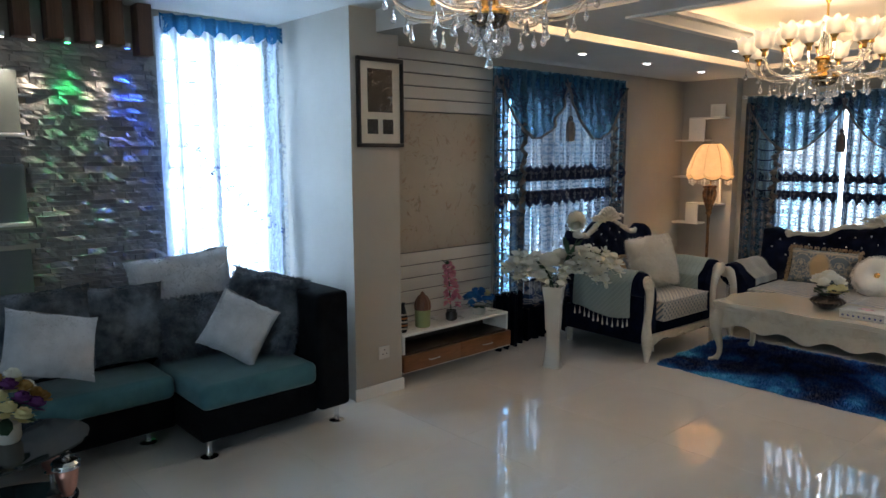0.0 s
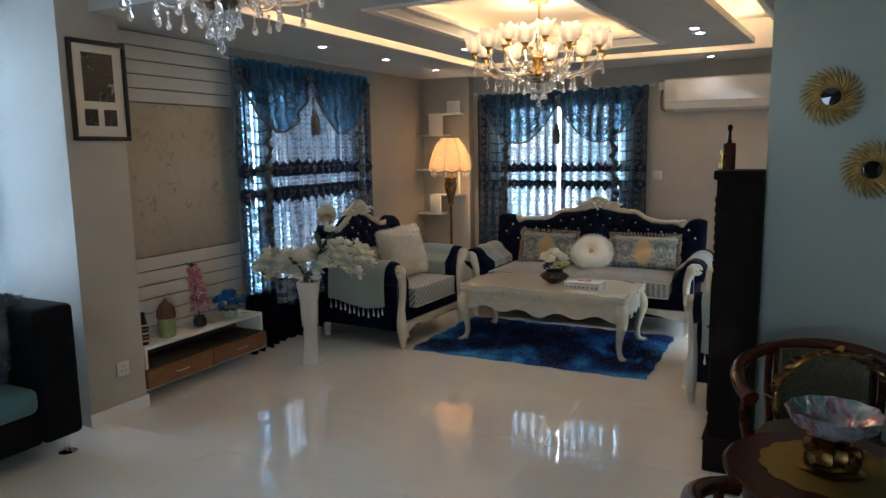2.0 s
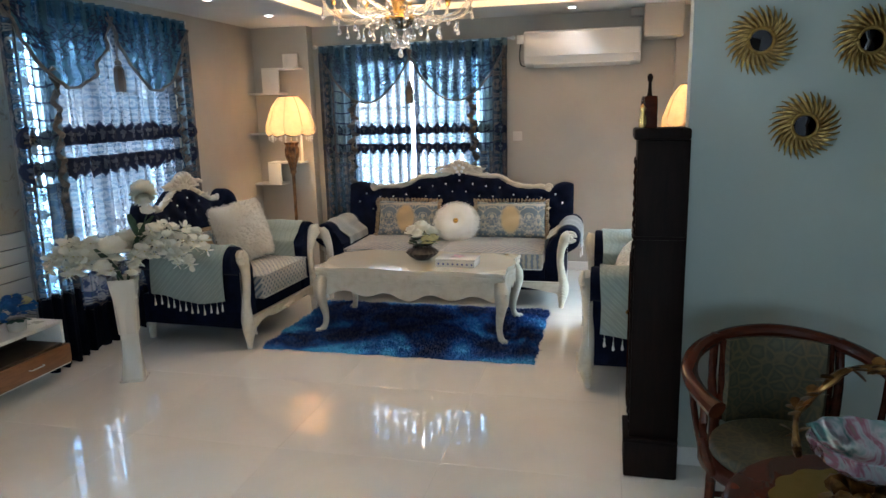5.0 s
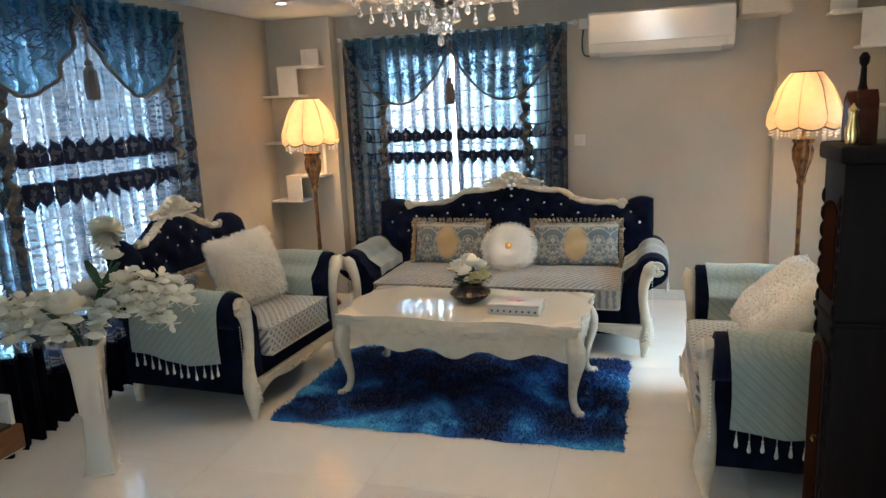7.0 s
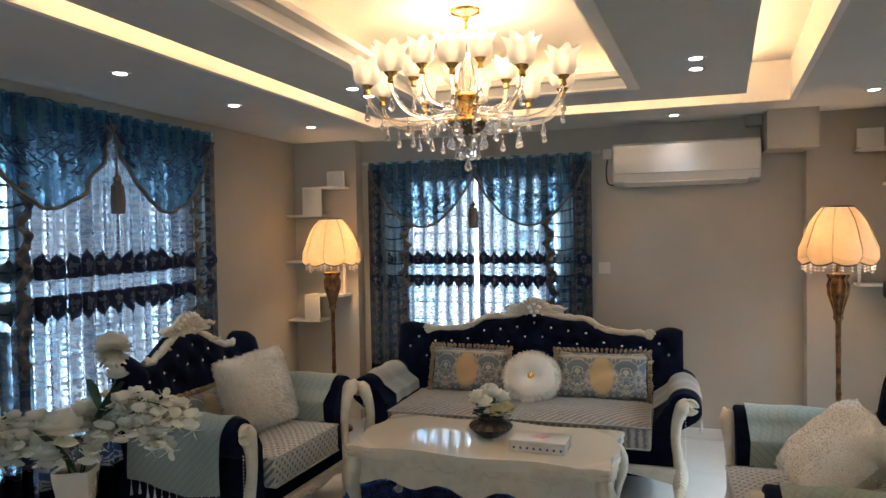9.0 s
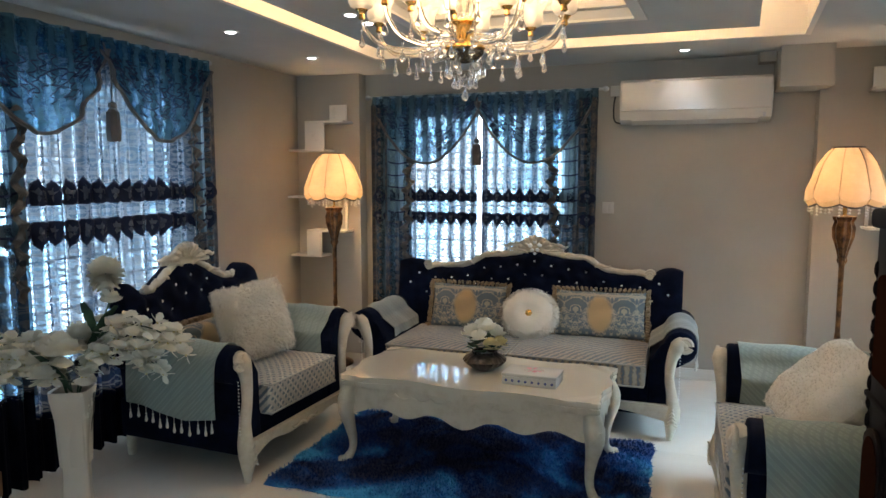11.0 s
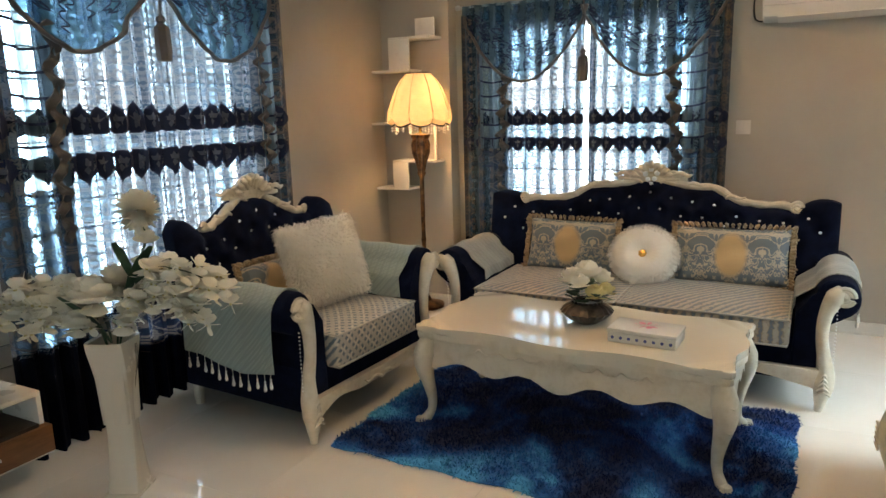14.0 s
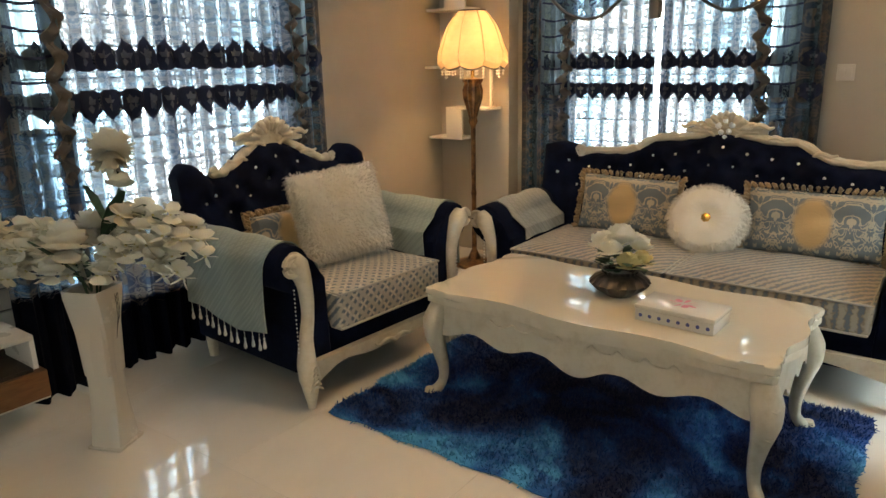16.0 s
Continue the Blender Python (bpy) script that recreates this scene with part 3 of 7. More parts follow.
def pel(u, v):
    x = -0.46 + 0.86 * u
    return (x, -0.05 + 0.02 * math.sin(x * 70), 2.52 - (1 - v) * (0.10 + 0.02 * math.cos(x * 60)))
part("pelmet", sheet(pel, 120, 4), PELMET, c3, "blue scalloped pelmet")
FIG3 = cloth("blue_embroidery", (0.03, 0.07, 0.22), (0.07, 0.12, 0.3))
rnd = random.Random(8)
for k in range(26):
    x = -0.40 + 0.78 * ((k * 0.618) % 1)
    z = 1.0 + 0.75 * ((k * 0.387) % 1)
    bm = bmesh.new()
    for a in range(5):
        r, L = a * 1.2566 + rnd.random(), rnd.uniform(0.016, 0.028)
        ps = [bm.verts.new((x + L * t * math.sin(r + s), pleat(x, 0.3, 0.02) - 0.012, z + L * t * math.cos(r + s))) for s, t in ((0, 0), (0.4, 0.7), (0, 1), (-0.4, 0.7))]
        bm.faces.new(ps)
    part("embroidery", bm, FIG3, c3)

setting("backdrop", box(-4, 11, 6.9, 7.0, -1, 6, bm=box(9.9, 10.0, -3, 6.9, -1, 6)), BACKDROP)
GROUND = painted("yard_concrete", (0.3, 0.3, 0.29), (0.4, 0.4, 0.38), 0.9)
setting("ground", box(-60, 60, -60, 60, -0.3, -0.13), GROUND)

# ---- wall panel, shelves, fittings ----
PLANK = painted("white_plank_paint", (0.56, 0.55, 0.52), (0.62, 0.61, 0.58), 0.4)
m = Mat("floral_wall_panel", (0.4, 0.36, 0.3), 0.6)
base = m.ramp(m.noise(1.8, 5), [(0.3, (0.36, 0.33, 0.28)), (0.7, (0.46, 0.43, 0.37))])
spray = m.node("ShaderNodeMapRange", {0: m.noise(6.5, 7, 0.72, dist=2.2), 1: 0.55, 2: 0.64}).outputs[0]
tint = m.ramp(m.noise(11, 3), [(0.4, (0.30, 0.19, 0.15)), (0.6, (0.24, 0.22, 0.17))])
mix = m.node("ShaderNodeMix", {0: m.math("MULTIPLY", spray, 0.85), 6: base, 7: tint}, data_type="RGBA").outputs[2]
m.set("Base Color", mix)
m.bump(m.noise(60, 4), 0.1, 0.003)
FLORAL = m.m
panel = tagged(new("wall_panel"), kind="structure")
panel.location = (3.28, YL, 0)
part("backing", box(0.001, 1.215, -0.012, -0.001, 0.02, H - 0.002), BAR, panel)
for z0, z1, n in ((0.03, 0.905, 9), (1.955, H - 0.004, 5)):
    for i in range(n):
        a, b_ = z0 + (z1 - z0) * i / n, z0 + (z1 - z0) * (i + 1) / n
        part("plank", box(0.002, 1.22, -0.030, -0.013, a + 0.004, b_ - 0.004, 0.003, seg=1), PLANK, panel)
part("floral_panel", box(0.002, 1.22, -0.032, -0.013, 0.91, 1.95, 0.003), FLORAL, panel, "beige panel with faded brown blossom print")

for nm, b4 in (("baseboard", (2.878, 3.292, 4.278, 4.29)), ("baseboard", (7.738, 7.75, 0.54, 4.0)), ("baseboard", (4.5, 7.62, 4.608, 4.62)), ("baseboard", (7.608, 7.62, -0.28, 0.53)), ("baseboard", (4.12, 7.6, -0.30, -0.288)), ("baseboard", (3.28, 3.292, 4.29, 4.6)), ("baseboard", (3.988, 4.0, -0.10, 0.77))):
    setting(nm, box(*b4, 0.0, 0.085, 0.003), TILE)


def corner_shelf(m, label, flip=1, slim=False):
    """Stepped boards in a corner; local origin at the corner, boards run along -x and -y."""
    s = thing("corner_shelf", m, label, "shelf")
    t = 0.018
    d = 0.20

    def hb(x0, x1, y0, y1, z):
        part("shelf_board", box(x0, x1, *sorted((y0 * flip, y1 * flip)), z, z + t, 0.002), WHITE, s)

    def vb(x0, x1, y0, y1, z0, z1):
        part("upright_board", box(x0, x1, *sorted((y0 * flip, y1 * flip)), z0, z1, 0.002), WHITE, s)
    hb(-0.19, -0.002, -0.52, -0.16, 2.00)
    vb(-0.19, -0.172, -0.34, -0.16, 1.78, 2.0)
    hb(-0.19, -0.002, -0.34, -0.002, 1.765)
    vb(-0.12, -0.102, -0.52, -0.36, 2.018, 2.15)
    hb(-0.22, -0.002, -0.24, -0.002, 1.37)
    hb(-0.19, -0.002, -0.52, -0.16, 1.08)
    vb(-0.19, -0.172, -0.30, -0.16, 0.88, 1.08)
    hb(-0.19, -0.002, -0.30, -0.002, 0.865)
    vb(-0.13, -0.112, -0.52, -0.50, 1.10, 1.37)
    return s


corner_shelf(pose(7.62, 4.60, 0), "white stepped corner shelf of thin boards beside the lit floor lamp")
corner_shelf(pose(7.62, -0.28, 0.12), "white stepped corner shelf of boards beside the far lamp", -1)

AIRCON = painted("aircon_plastic", (0.62, 0.60, 0.56), (0.66, 0.64, 0.6), 0.12, 0.01)
ac = thing("air_conditioner", pose(7.749, 1.345, 1.94), "white glossy split air conditioner on the wall above the sofa", "air conditioner")
prof = [(0, 0.02), (-0.10, 0.0), (-0.19, 0.03), (-0.225, 0.10), (-0.235, 0.20), (-0.225, 0.295), (-0.20, 0.315), (0, 0.315)]
part("body", prism([(x, z) for x, z in prof], 1.03, "y", -0.515, 0.012), AIRCON, ac)
part("front_panel", prism([(-0.215, 0.085), (-0.231, 0.09), (-0.242, 0.2), (-0.232, 0.296), (-0.222, 0.296)], 1.005, "y", -0.5025, 0.003), AIRCON, ac)
part("louvre", prism([(-0.10, -0.006), (-0.19, 0.022), (-0.188, 0.030), (-0.10, 0.004)], 0.86, "y", -0.43), AIRCON, ac)
part("badge", box(-0.1935, -0.1905, -0.04, 0.03, 0.185, 0.192), ALU, ac)
part("display", box(-0.226, -0.172, -0.47, -0.455, 0.03, 0.06), ALU, ac)
part("outlet_box", box(-0.05, -0.001, 0.53, 0.60, 0.22, 0.30, 0.004), AIRCON, ac)
part("cable", tube([(-0.03, 0.565, 0.22), (-0.04, 0.575, 0.12), (-0.045, 0.56, 0.03), (-0.05, 0.50, 0.015)], 0.006, 6, fine=4), BLACK, ac)


def switch_plate(m, label, holes=False):
    s = thing("light_switch" if not holes else "wall_socket", m, label, "switch" if not holes else "socket")
    part("plate", box(-0.045, 0.045, -0.012, -0.001, -0.045, 0.045, 0.004), AIRCON, s)
    if holes:
        for x, z in ((0, 0.018), (-0.015, -0.01), (0.015, -0.01)):
            part("socket_hole", box(x - 0.003, x + 0.003, -0.0135, -0.012, z - 0.004, z + 0.004), BLACK, s)
    else:
        for x in (-0.017, 0.017):
            part("rocker", box(x - 0.014, x + 0.014, -0.017, -0.012, -0.025, 0.025, 0.002), AIRCON, s)


switch_plate(pose(7.75, 1.945, 1.31, 0, 0, -90), "small white double light switch on the beige wall")
switch_plate(pose(3.12, 4.29, 0.30), "white wall socket low on the grey pier", True)

# picture on the pier
pic = thing("picture_frame", pose(3.115, 4.29, 1.975), "black framed picture, three dark photographs in a cream mount", "picture")
fw, fh = 0.185, 0.285
MOUNT = painted("cream_mount", (0.60, 0.55, 0.46), (0.64, 0.59, 0.5), 0.7)
bm = None
for a in ((-fw, fw, fh - 0.025, fh), (-fw, fw, -fh, -fh + 0.025), (-fw, -fw + 0.022, -fh + 0.025, fh - 0.025), (fw - 0.022, fw, -fh + 0.025, fh - 0.025)):
    bm = box(a[0], a[1], -0.03, -0.002, a[2], a[3], 0.004, bm)
part("frame", bm, BLACK, pic)
part("mount", box(-fw + 0.022, fw - 0.022, -0.012, -0.004, -fh + 0.025, fh - 0.025), MOUNT, pic)
m = Mat("monochrome_photograph", (0.02, 0.02, 0.02), 0.25)
m.vary(m.noise(16, 5, 0.7, dist=1.0), (0.008, 0.008, 0.010), (0.30, 0.30, 0.29), 0.56, 0.74)
PHOTO = m.m
part("photograph", box(-0.10, 0.10, -0.0145, -0.012, -0.06, 0.215), PHOTO, pic)
for x in (-0.105, 0.02):
    part("photograph", box(x, x + 0.085, -0.0145, -0.012, -0.20, -0.105), PHOTO, pic)

# downlights
DOWN = glowing("downlight_diffuser", (0.85, 0.93, 1.0), 14)
for x, y in ((3.9, 4.02), (4.9, 4.0), (5.83, 4.0), (6.8, 4.0), (5.65, 1.34), (5.88, 1.33), (5.66, 3.12), (5.88, 3.12), (7.35, 1.42), (6.86, 0.30), (5.2, 0.30)):
    d = tagged(new("downlight"), "small round white recessed ceiling downlight, lit", "ceiling light", "downlights in the living room ceiling")
    d.location = (x, y, H)
    part("rim", lathe([(0.028, -0.001), (0.034, -0.006), (0.046, -0.006), (0.05, -0.001)], 20), AIRCON, d)
    part("diffuser", lathe([(0.026, -0.002), (0.030, -0.007), (0.004, -0.0075)], 18), DOWN, d)
# The lamp at (4.4, 1.33) is added light, with no downlight fitting.
for x, y in ((4.9, 4.0), (5.83, 4.0), (6.8, 4.0), (7.35, 1.42), (6.86, 0.30), (5.76, 1.33), (5.77, 3.12), (4.4, 1.33)):
    spot("downlight_lamp", (x, y, H - 0.02), 2.5 if y < 3.5 and x < 6.5 else 5, (0.9, 0.93, 1.0), 110)

# ---- furniture materials ----
m = Mat("navy_velvet", (0.006, 0.010, 0.030), 0.75)
m.vary(m.noise(9, 5), (0.0010, 0.0022, 0.009), (0.003, 0.007, 0.024))
m.set("Sheen Weight", 0.02)
m.set("Specular IOR Level", 0.08)
m.set("Sheen Tint", (0.3, 0.4, 0.8, 1))
m.bump(m.noise(500, 2), 0.2, 0.002)
NAVY = m.m
m = Mat("carved_ivory_paint", (0.66, 0.60, 0.48), 0.32)
ao = m.noise(14, 6, 0.7)
m.vary(ao, (0.55, 0.48, 0.36), (0.66, 0.60, 0.49), 0.3, 0.55)
m.bump(m.noise(45, 4), 0.06, 0.003)
m.set("Coat Weight", 0.4)
IVORY = m.m


def figured(name, a, b, c, scale, rough=0.55):
    """Woven diamonds on a ground, with stray thread."""
    m = Mat(name, a, rough)
    at = m.coord()
    x, y, z = (m.node("ShaderNodeSeparateXYZ", {0: at}).outputs[i] for i in range(3))
    zz = m.math("ADD", y, z)
    u = m.math("PINGPONG", m.math("ADD", x, zz), scale / 2)
    v = m.math("PINGPONG", m.math("SUBTRACT", x, zz), scale / 2)
    d = m.math("MINIMUM", u, v)
    e = m.math("MAXIMUM", u, v)
    n = m.math("MULTIPLY", m.noise(90, 3, at=at), scale * 0.22)
    line = m.node("ShaderNodeMapRange", {0: m.math("ADD", d, n), 1: scale * 0.16, 2: scale * 0.24}).outputs[0]
    core = m.node("ShaderNodeMapRange", {0: m.math("ADD", e, n), 1: scale * 0.42, 2: scale * 0.5}).outputs[0]
    m1 = m.node("ShaderNodeMix", {0: line, 6: (*a, 1), 7: (*b, 1)}, data_type="RGBA").outputs[2]
    m2 = m.node("ShaderNodeMix", {0: core, 6: m1, 7: (*c, 1)}, data_type="RGBA").outputs[2]
    m.set("Base Color", m2)
    m.set("Sheen Weight", 0.2)
    m.bump(m.math("ADD", line, m.noise(300, 2)), 0.3 if scale > 0.05 else 0.06, 0.004)
    return m.m


SEAT = figured("diamond_damask", (0.52, 0.49, 0.42), (0.10, 0.14, 0.18), (0.40, 0.38, 0.34), 0.095)
m = Mat("wave_damask", (0.3, 0.28, 0.25), 0.55)
w = m.node("ShaderNodeTexWave", {"Vector": m.coord((1, 1.4, 1.4), rot=(0, 0, 0.5)), "Scale": 8.0, "Distortion": 3.0, "Detail": 2, "Detail Scale": 6.0}).outputs[1]
m.set("Base Color", m.ramp(w, [(0.15, (0.13, 0.16, 0.19)), (0.4, (0.25, 0.20, 0.15)), (0.75, (0.36, 0.32, 0.26))]))
m.bump(w, 0.2, 0.004)
m.set("Sheen Weight", 0.2)
WAVE = m.m
MINT = figured("mint_jacquard", (0.26, 0.32, 0.29), (0.29, 0.35, 0.32), (0.235, 0.29, 0.27), 0.045, 0.7)
GREYTHROW = figured("grey_jacquard", (0.24, 0.26, 0.25), (0.28, 0.30, 0.29), (0.21, 0.23, 0.22), 0.045, 0.7)
PIPING = cloth("silver_piping", (0.38, 0.37, 0.34), (0.45, 0.44, 0.4))
CRYSTAL = Mat("cut_crystal", (1, 1, 1), 0.03, Transmission_Weight=0.85, IOR=1.6, Specular_IOR_Level=0.9).m
GEM = Mat("mirror_gem", (0.9, 0.93, 0.96), 0.3, 0.6).m
GOLD = shiny("polished_gold_metal", (0.75, 0.48, 0.18), 0.18, (0.6, 0.36, 0.12))
FURW = cloth("cream_fur", (0.82, 0.78, 0.70), (0.90, 0.87, 0.81), relief=0.6, sheen=0.5)
BEADS = cloth("pale_bead_fringe", (0.55, 0.54, 0.50), (0.72, 0.70, 0.66))
FRINGE = cloth("tan_ruche_fringe", (0.24, 0.17, 0.10), (0.36, 0.27, 0.18))


def outline_z(x, hw, sofa):
    """Height of the upholstered back's top edge."""
    u = abs(x) / hw
    if sofa:
        base, mid = 0.855, 0.15
        ear = 0.07 * max(0, math.cos((u - 0.93) / 0.13 * math.pi / 2)) ** 0.6 if abs(u - 0.93) < 0.13 else 0
        hump = mid * (0.5 + 0.5 * math.cos(math.pi * min(1, u / 0.8)))
        wave = 0.015 * math.cos(u * 18)
        return base + ear + hump + wave * (u < 0.8)
    base = 0.91
    ear = 0.075 * max(0, math.cos((u - 0.86) / 0.17 * math.pi / 2)) if abs(u - 0.86) < 0.17 else 0
    hump = 0.14 * (0.5 + 0.5 * math.cos(math.pi * min(1, u / 0.62)))
    return base + ear + hump


def carved_post(parent, s, x, y, lift=0.0):
    """Front post: splayed foot, knee, waist and a rolled scroll at the top; s is its side."""
    pts = [(x - s * 0.015, y, 0.0), (x - s * 0.01, y - 0.005, 0.03), (x, y - 0.015, 0.13), (x + s * 0.005, y - 0.01, 0.19), (x - s * 0.008, y, 0.28), (x - s * 0.022, y - 0.006, 0.38), (x - s * 0.012, y - 0.012, 0.49), (x + s * 0.022, y - 0.018, 0.575), (x + s * 0.05, y - 0.02, 0.61)]
    pts = [(a, b_, c * (1 + lift / 0.6)) for a, b_, c in pts]
    zs = 0.582 * (1 + lift / 0.6)
    p = part("front_post", tube(pts, [0.018, 0.022, 0.046, 0.042, 0.030, 0.027, 0.032, 0.046, 0.030], 12, fine=4, up=(0, 1, 0)), IVORY, parent, "carved ivory painted front leg and arm post")
    bm = None
    for r, t in ((0.040, 0.011), (0.022, 0.010)):
        ring = [(x + s * 0.058 + r * math.cos(a), y - 0.035, zs + r * math.sin(a)) for a in [i * 0.42 for i in range(15)]]
        bm = tube(ring, t, 8, bm)
    bm = merge(bm, lathe([(0.001, -0.02), (0.014, -0.016), (0.02, 0), (0.014, 0.016), (0.001, 0.02)], 10), pose(x + s * 0.058, y - 0.035, zs))
    part("scroll", bm, IVORY, p)
    for k in range(5):
        zc = 0.10 + k * 0.022
        part("carving", tube([(x - 0.03 + 0.006 * k, y - 0.055, zc), (x, y - 0.064, zc + 0.02), (x + 0.03 - 0.006 * k, y - 0.055, zc)], 0.006, 6, fine=3), IVORY, p)


def settee(label, m, W, D, sofa, category, group="", arm_w=0.17):
    e = thing("sofa" if sofa else "armchair", m, label, category, group)
    hw = W / 2
    lift, rise = (0.0, 0.0) if sofa else (0.07, 0.025)
    # base and apron
    part("base", box(-hw + 0.03, hw - 0.03, 0.05, D - 0.06, 0.13, 0.345, 0.015), NAVY, e, "dark navy velvet base")
    n = 60
    top = [(-hw + 0.04 + (W - 0.08) * i / n, 0.215) for i in range(n + 1)]
    bot = [(-hw + 0.04 + (W - 0.08) * i / n, 0.125 + 0.05 * abs(math.sin(math.pi * i / n)) ** 0.5 - 0.028 * math.exp(-((i / n - 0.5) / 0.12) ** 2) - 0.012 * math.cos(i / n * 6 * math.pi)) for i in range(n + 1)]
    part("apron", prism(top + bot[::-1], 0.035, "y", -0.005, 0.004), IVORY, e, "scalloped ivory front rail")
    bm = None
    for s in (-1, 1):
        bm = tube([(0, -0.012, 0.165), (s * 0.05, -0.016, 0.185), (s * 0.1, -0.012, 0.17), (s * 0.13, -0.014, 0.185)], [0.012, 0.009, 0.007, 0.004], 8, bm, fine=4)
    part("rail_carving", bm, IVORY, e)
    for s in (-1, 1):
        carved_post(e, s, s * (hw - 0.02), 0.03, lift)
        part("rear_leg", tube([(s * (hw - 0.10), D - 0.06, 0), (s * (hw - 0.09), D - 0.07, 0.1), (s * (hw - 0.09), D - 0.09, 0.19)], [0.024, 0.028, 0.036], 10, fine=3), IVORY, e)
        # arm: rolled outwards
        xo = hw + 0.0
        prof = [(xo - 0.035, 0.14), (xo - 0.035, 0.44 + lift)]
        for k in range(13):
            a = radians(-75 + k * 21)
            prof.append((xo + 0.012 + 0.096 * math.cos(a), 0.555 + lift + 0.096 * math.sin(a)))
        prof += [(xo - arm_w + 0.01, 0.48 + lift), (xo - arm_w, 0.14)]
        bm = prism([(s * px, pz) for px, pz in prof], D - 0.19, "y", 0.035, 0.014)
        part("arm", bm, NAVY, e, "navy velvet scrolled arm")
        bm = None
        for k in range(22):
            zc = 0.16 + k * 0.018
            bm = merge(bm, lathe([(0.001, -0.004), (0.004, 0), (0.001, 0.004)], 6), pose(s * (xo + 0.014), 0.03, zc))
        part("nail_head", bm, GEM, e)
    # seat cushions
    k = 2 if sofa else 1
    cw = (W - 2 * arm_w - 0.01) / k
    for i in range(k):
        x0 = -hw + arm_w + 0.005 + i * cw

        def seat(u, v, x0=x0):
            x = x0 + cw * u
            y = 0.0 + (D - 0.26) * v
            crown = 0.03 * (1 - (2 * u - 1) ** 4) * (1 - (2 * v - 1) ** 4)
            return (x, y - 0.008, 0.445 + rise + crown + 0.004 * noise.noise(Vector((x * 8, y * 8, i))))
        bm = box(x0 + 0.003, x0 + cw - 0.003, -0.015, D - 0.26, 0.31, 0.45 + rise, 0.02, seg=3)
        cu = part("seat_cushion", bm, SEAT if not sofa else WAVE, e, "figured silver and blue damask seat cushion")
        part("cushion_top", sheet(seat, 16, 14, 0.008), SEAT if not sofa else WAVE, cu)
        loop = [(x0 + 0.012, -0.012), (x0 + cw - 0.012, -0.012), (x0 + cw - 0.012, D - 0.27), (x0 + 0.012, D - 0.27)]
        for z in (0.446 + rise, 0.318):
            part("piping", tube([(x, y - 0.004, z) for x, y in loop] + [(loop[0][0], loop[0][1] - 0.004, z)], 0.0055, 6), PIPING, cu)
    # back: tufted
    step = 0.125 if sofa else 0.13
    bw = hw + (0.02 if sofa else 0.06)
    buttons = []
    nb = int(bw * 2 / step)
    for i in range(-nb, nb + 1):
        x = i * step / 2 * 1.0
        if abs(x) > bw - 0.06:
            continue
        zt = outline_z(x, bw, sofa)
        if i % 2 == 0:
            buttons += [(x, zt - 0.080)]
        else:
            buttons += [(x, zt - 0.17)]
    bx = np.array([b_[0] for b_ in buttons])
    bz = np.array([b_[1] for b_ in buttons])

    def back(u, v):
        x = -bw + 2 * bw * u
        zt = outline_z(x, bw, sofa)
        z = 0.36 + (zt - 0.36) * v
        lean = 0.16 * (z - 0.36)
        d2 = (bx - x) ** 2 + (bz - z) ** 2
        puff = 0.042 * min(1.0, math.sqrt(d2.min()) / 0.06) ** 0.8
        edge = max(0.0, 1 - abs(2 * u - 1) ** 12) * max(0.0, 1 - v ** 14)
        return (x, D - 0.21 + lean - puff * edge - 0.035 * edge ** 0.5 - (0.10 * abs(2 * u - 1) ** 5 if sofa else 0.07 * abs(2 * u - 1) ** 3), z)

    def rear(u, v):
        x, y, z = back(u, v)
        x = -bw + 2 * bw * u
        return (x, D - 0.13 + 0.16 * (z - 0.36) - (0.10 * abs(2 * u - 1) ** 5 if sofa else 0.07 * abs(2 * u - 1) ** 3), z)
    nu, nv = (150, 40) if sofa else (84, 40)
    b = bmesh.new()
    gf = [[b.verts.new(back(i / nu, j / nv)) for j in range(nv + 1)] for i in range(nu + 1)]
    gr = [[b.verts.new(rear(i / nu, j / nv)) for j in range(0, nv + 1, nv)] for i in range(nu + 1)]
    for i in range(nu):
        for j in range(nv):
            b.faces.new((gf[i][j], gf[i + 1][j], gf[i + 1][j + 1], gf[i][j + 1]))
        b.faces.new((gr[i][0], gr[i][1], gr[i + 1][1], gr[i + 1][0]))
        b.faces.new((gf[i][nv], gf[i + 1][nv], gr[i + 1][1], gr[i][1]))
    for i in (0, nu):
        b.faces.new([gf[i][j] for j in range(nv + 1)] + [gr[i][1], gr[i][0]])
    bk = part("backrest", b, NAVY, e, "deep buttoned navy velvet back")
    for x, z in buttons:
        if z < 0.5:
            continue
        u, v = (x + bw) / (2 * bw), (z - 0.36) / (outline_z(x, bw, sofa) - 0.36)
        y = back(u, v)[1]
        g = part("button", lathe([(0.001, -0.009), (0.008, -0.005), (0.0105, 0.0), (0.006, 0.004)], 8), GEM, bk)
        g.matrix_basis = pose(x, y - 0.004, z, -90)
    # crest rail
    lim = 0.80 * bw if sofa else 0.66 * bw
    pts, rad = [], []
    for i in range(61):
        x = -lim + 2 * lim * i / 60
        z = outline_z(x, bw, sofa)
        u = (x + bw) / (2 * bw)
        y = back(u, 0.97)[1] + 0.03
        pts.append((x, y, z + 0.012 + 0.006 * math.sin(i * 0.9)))
        rad.append(0.019 + 0.006 * math.sin(i * 0.8) ** 2)
    cr = part("crest_rail", tube(pts, rad, 10), IVORY, e, "carved ivory crest rail")
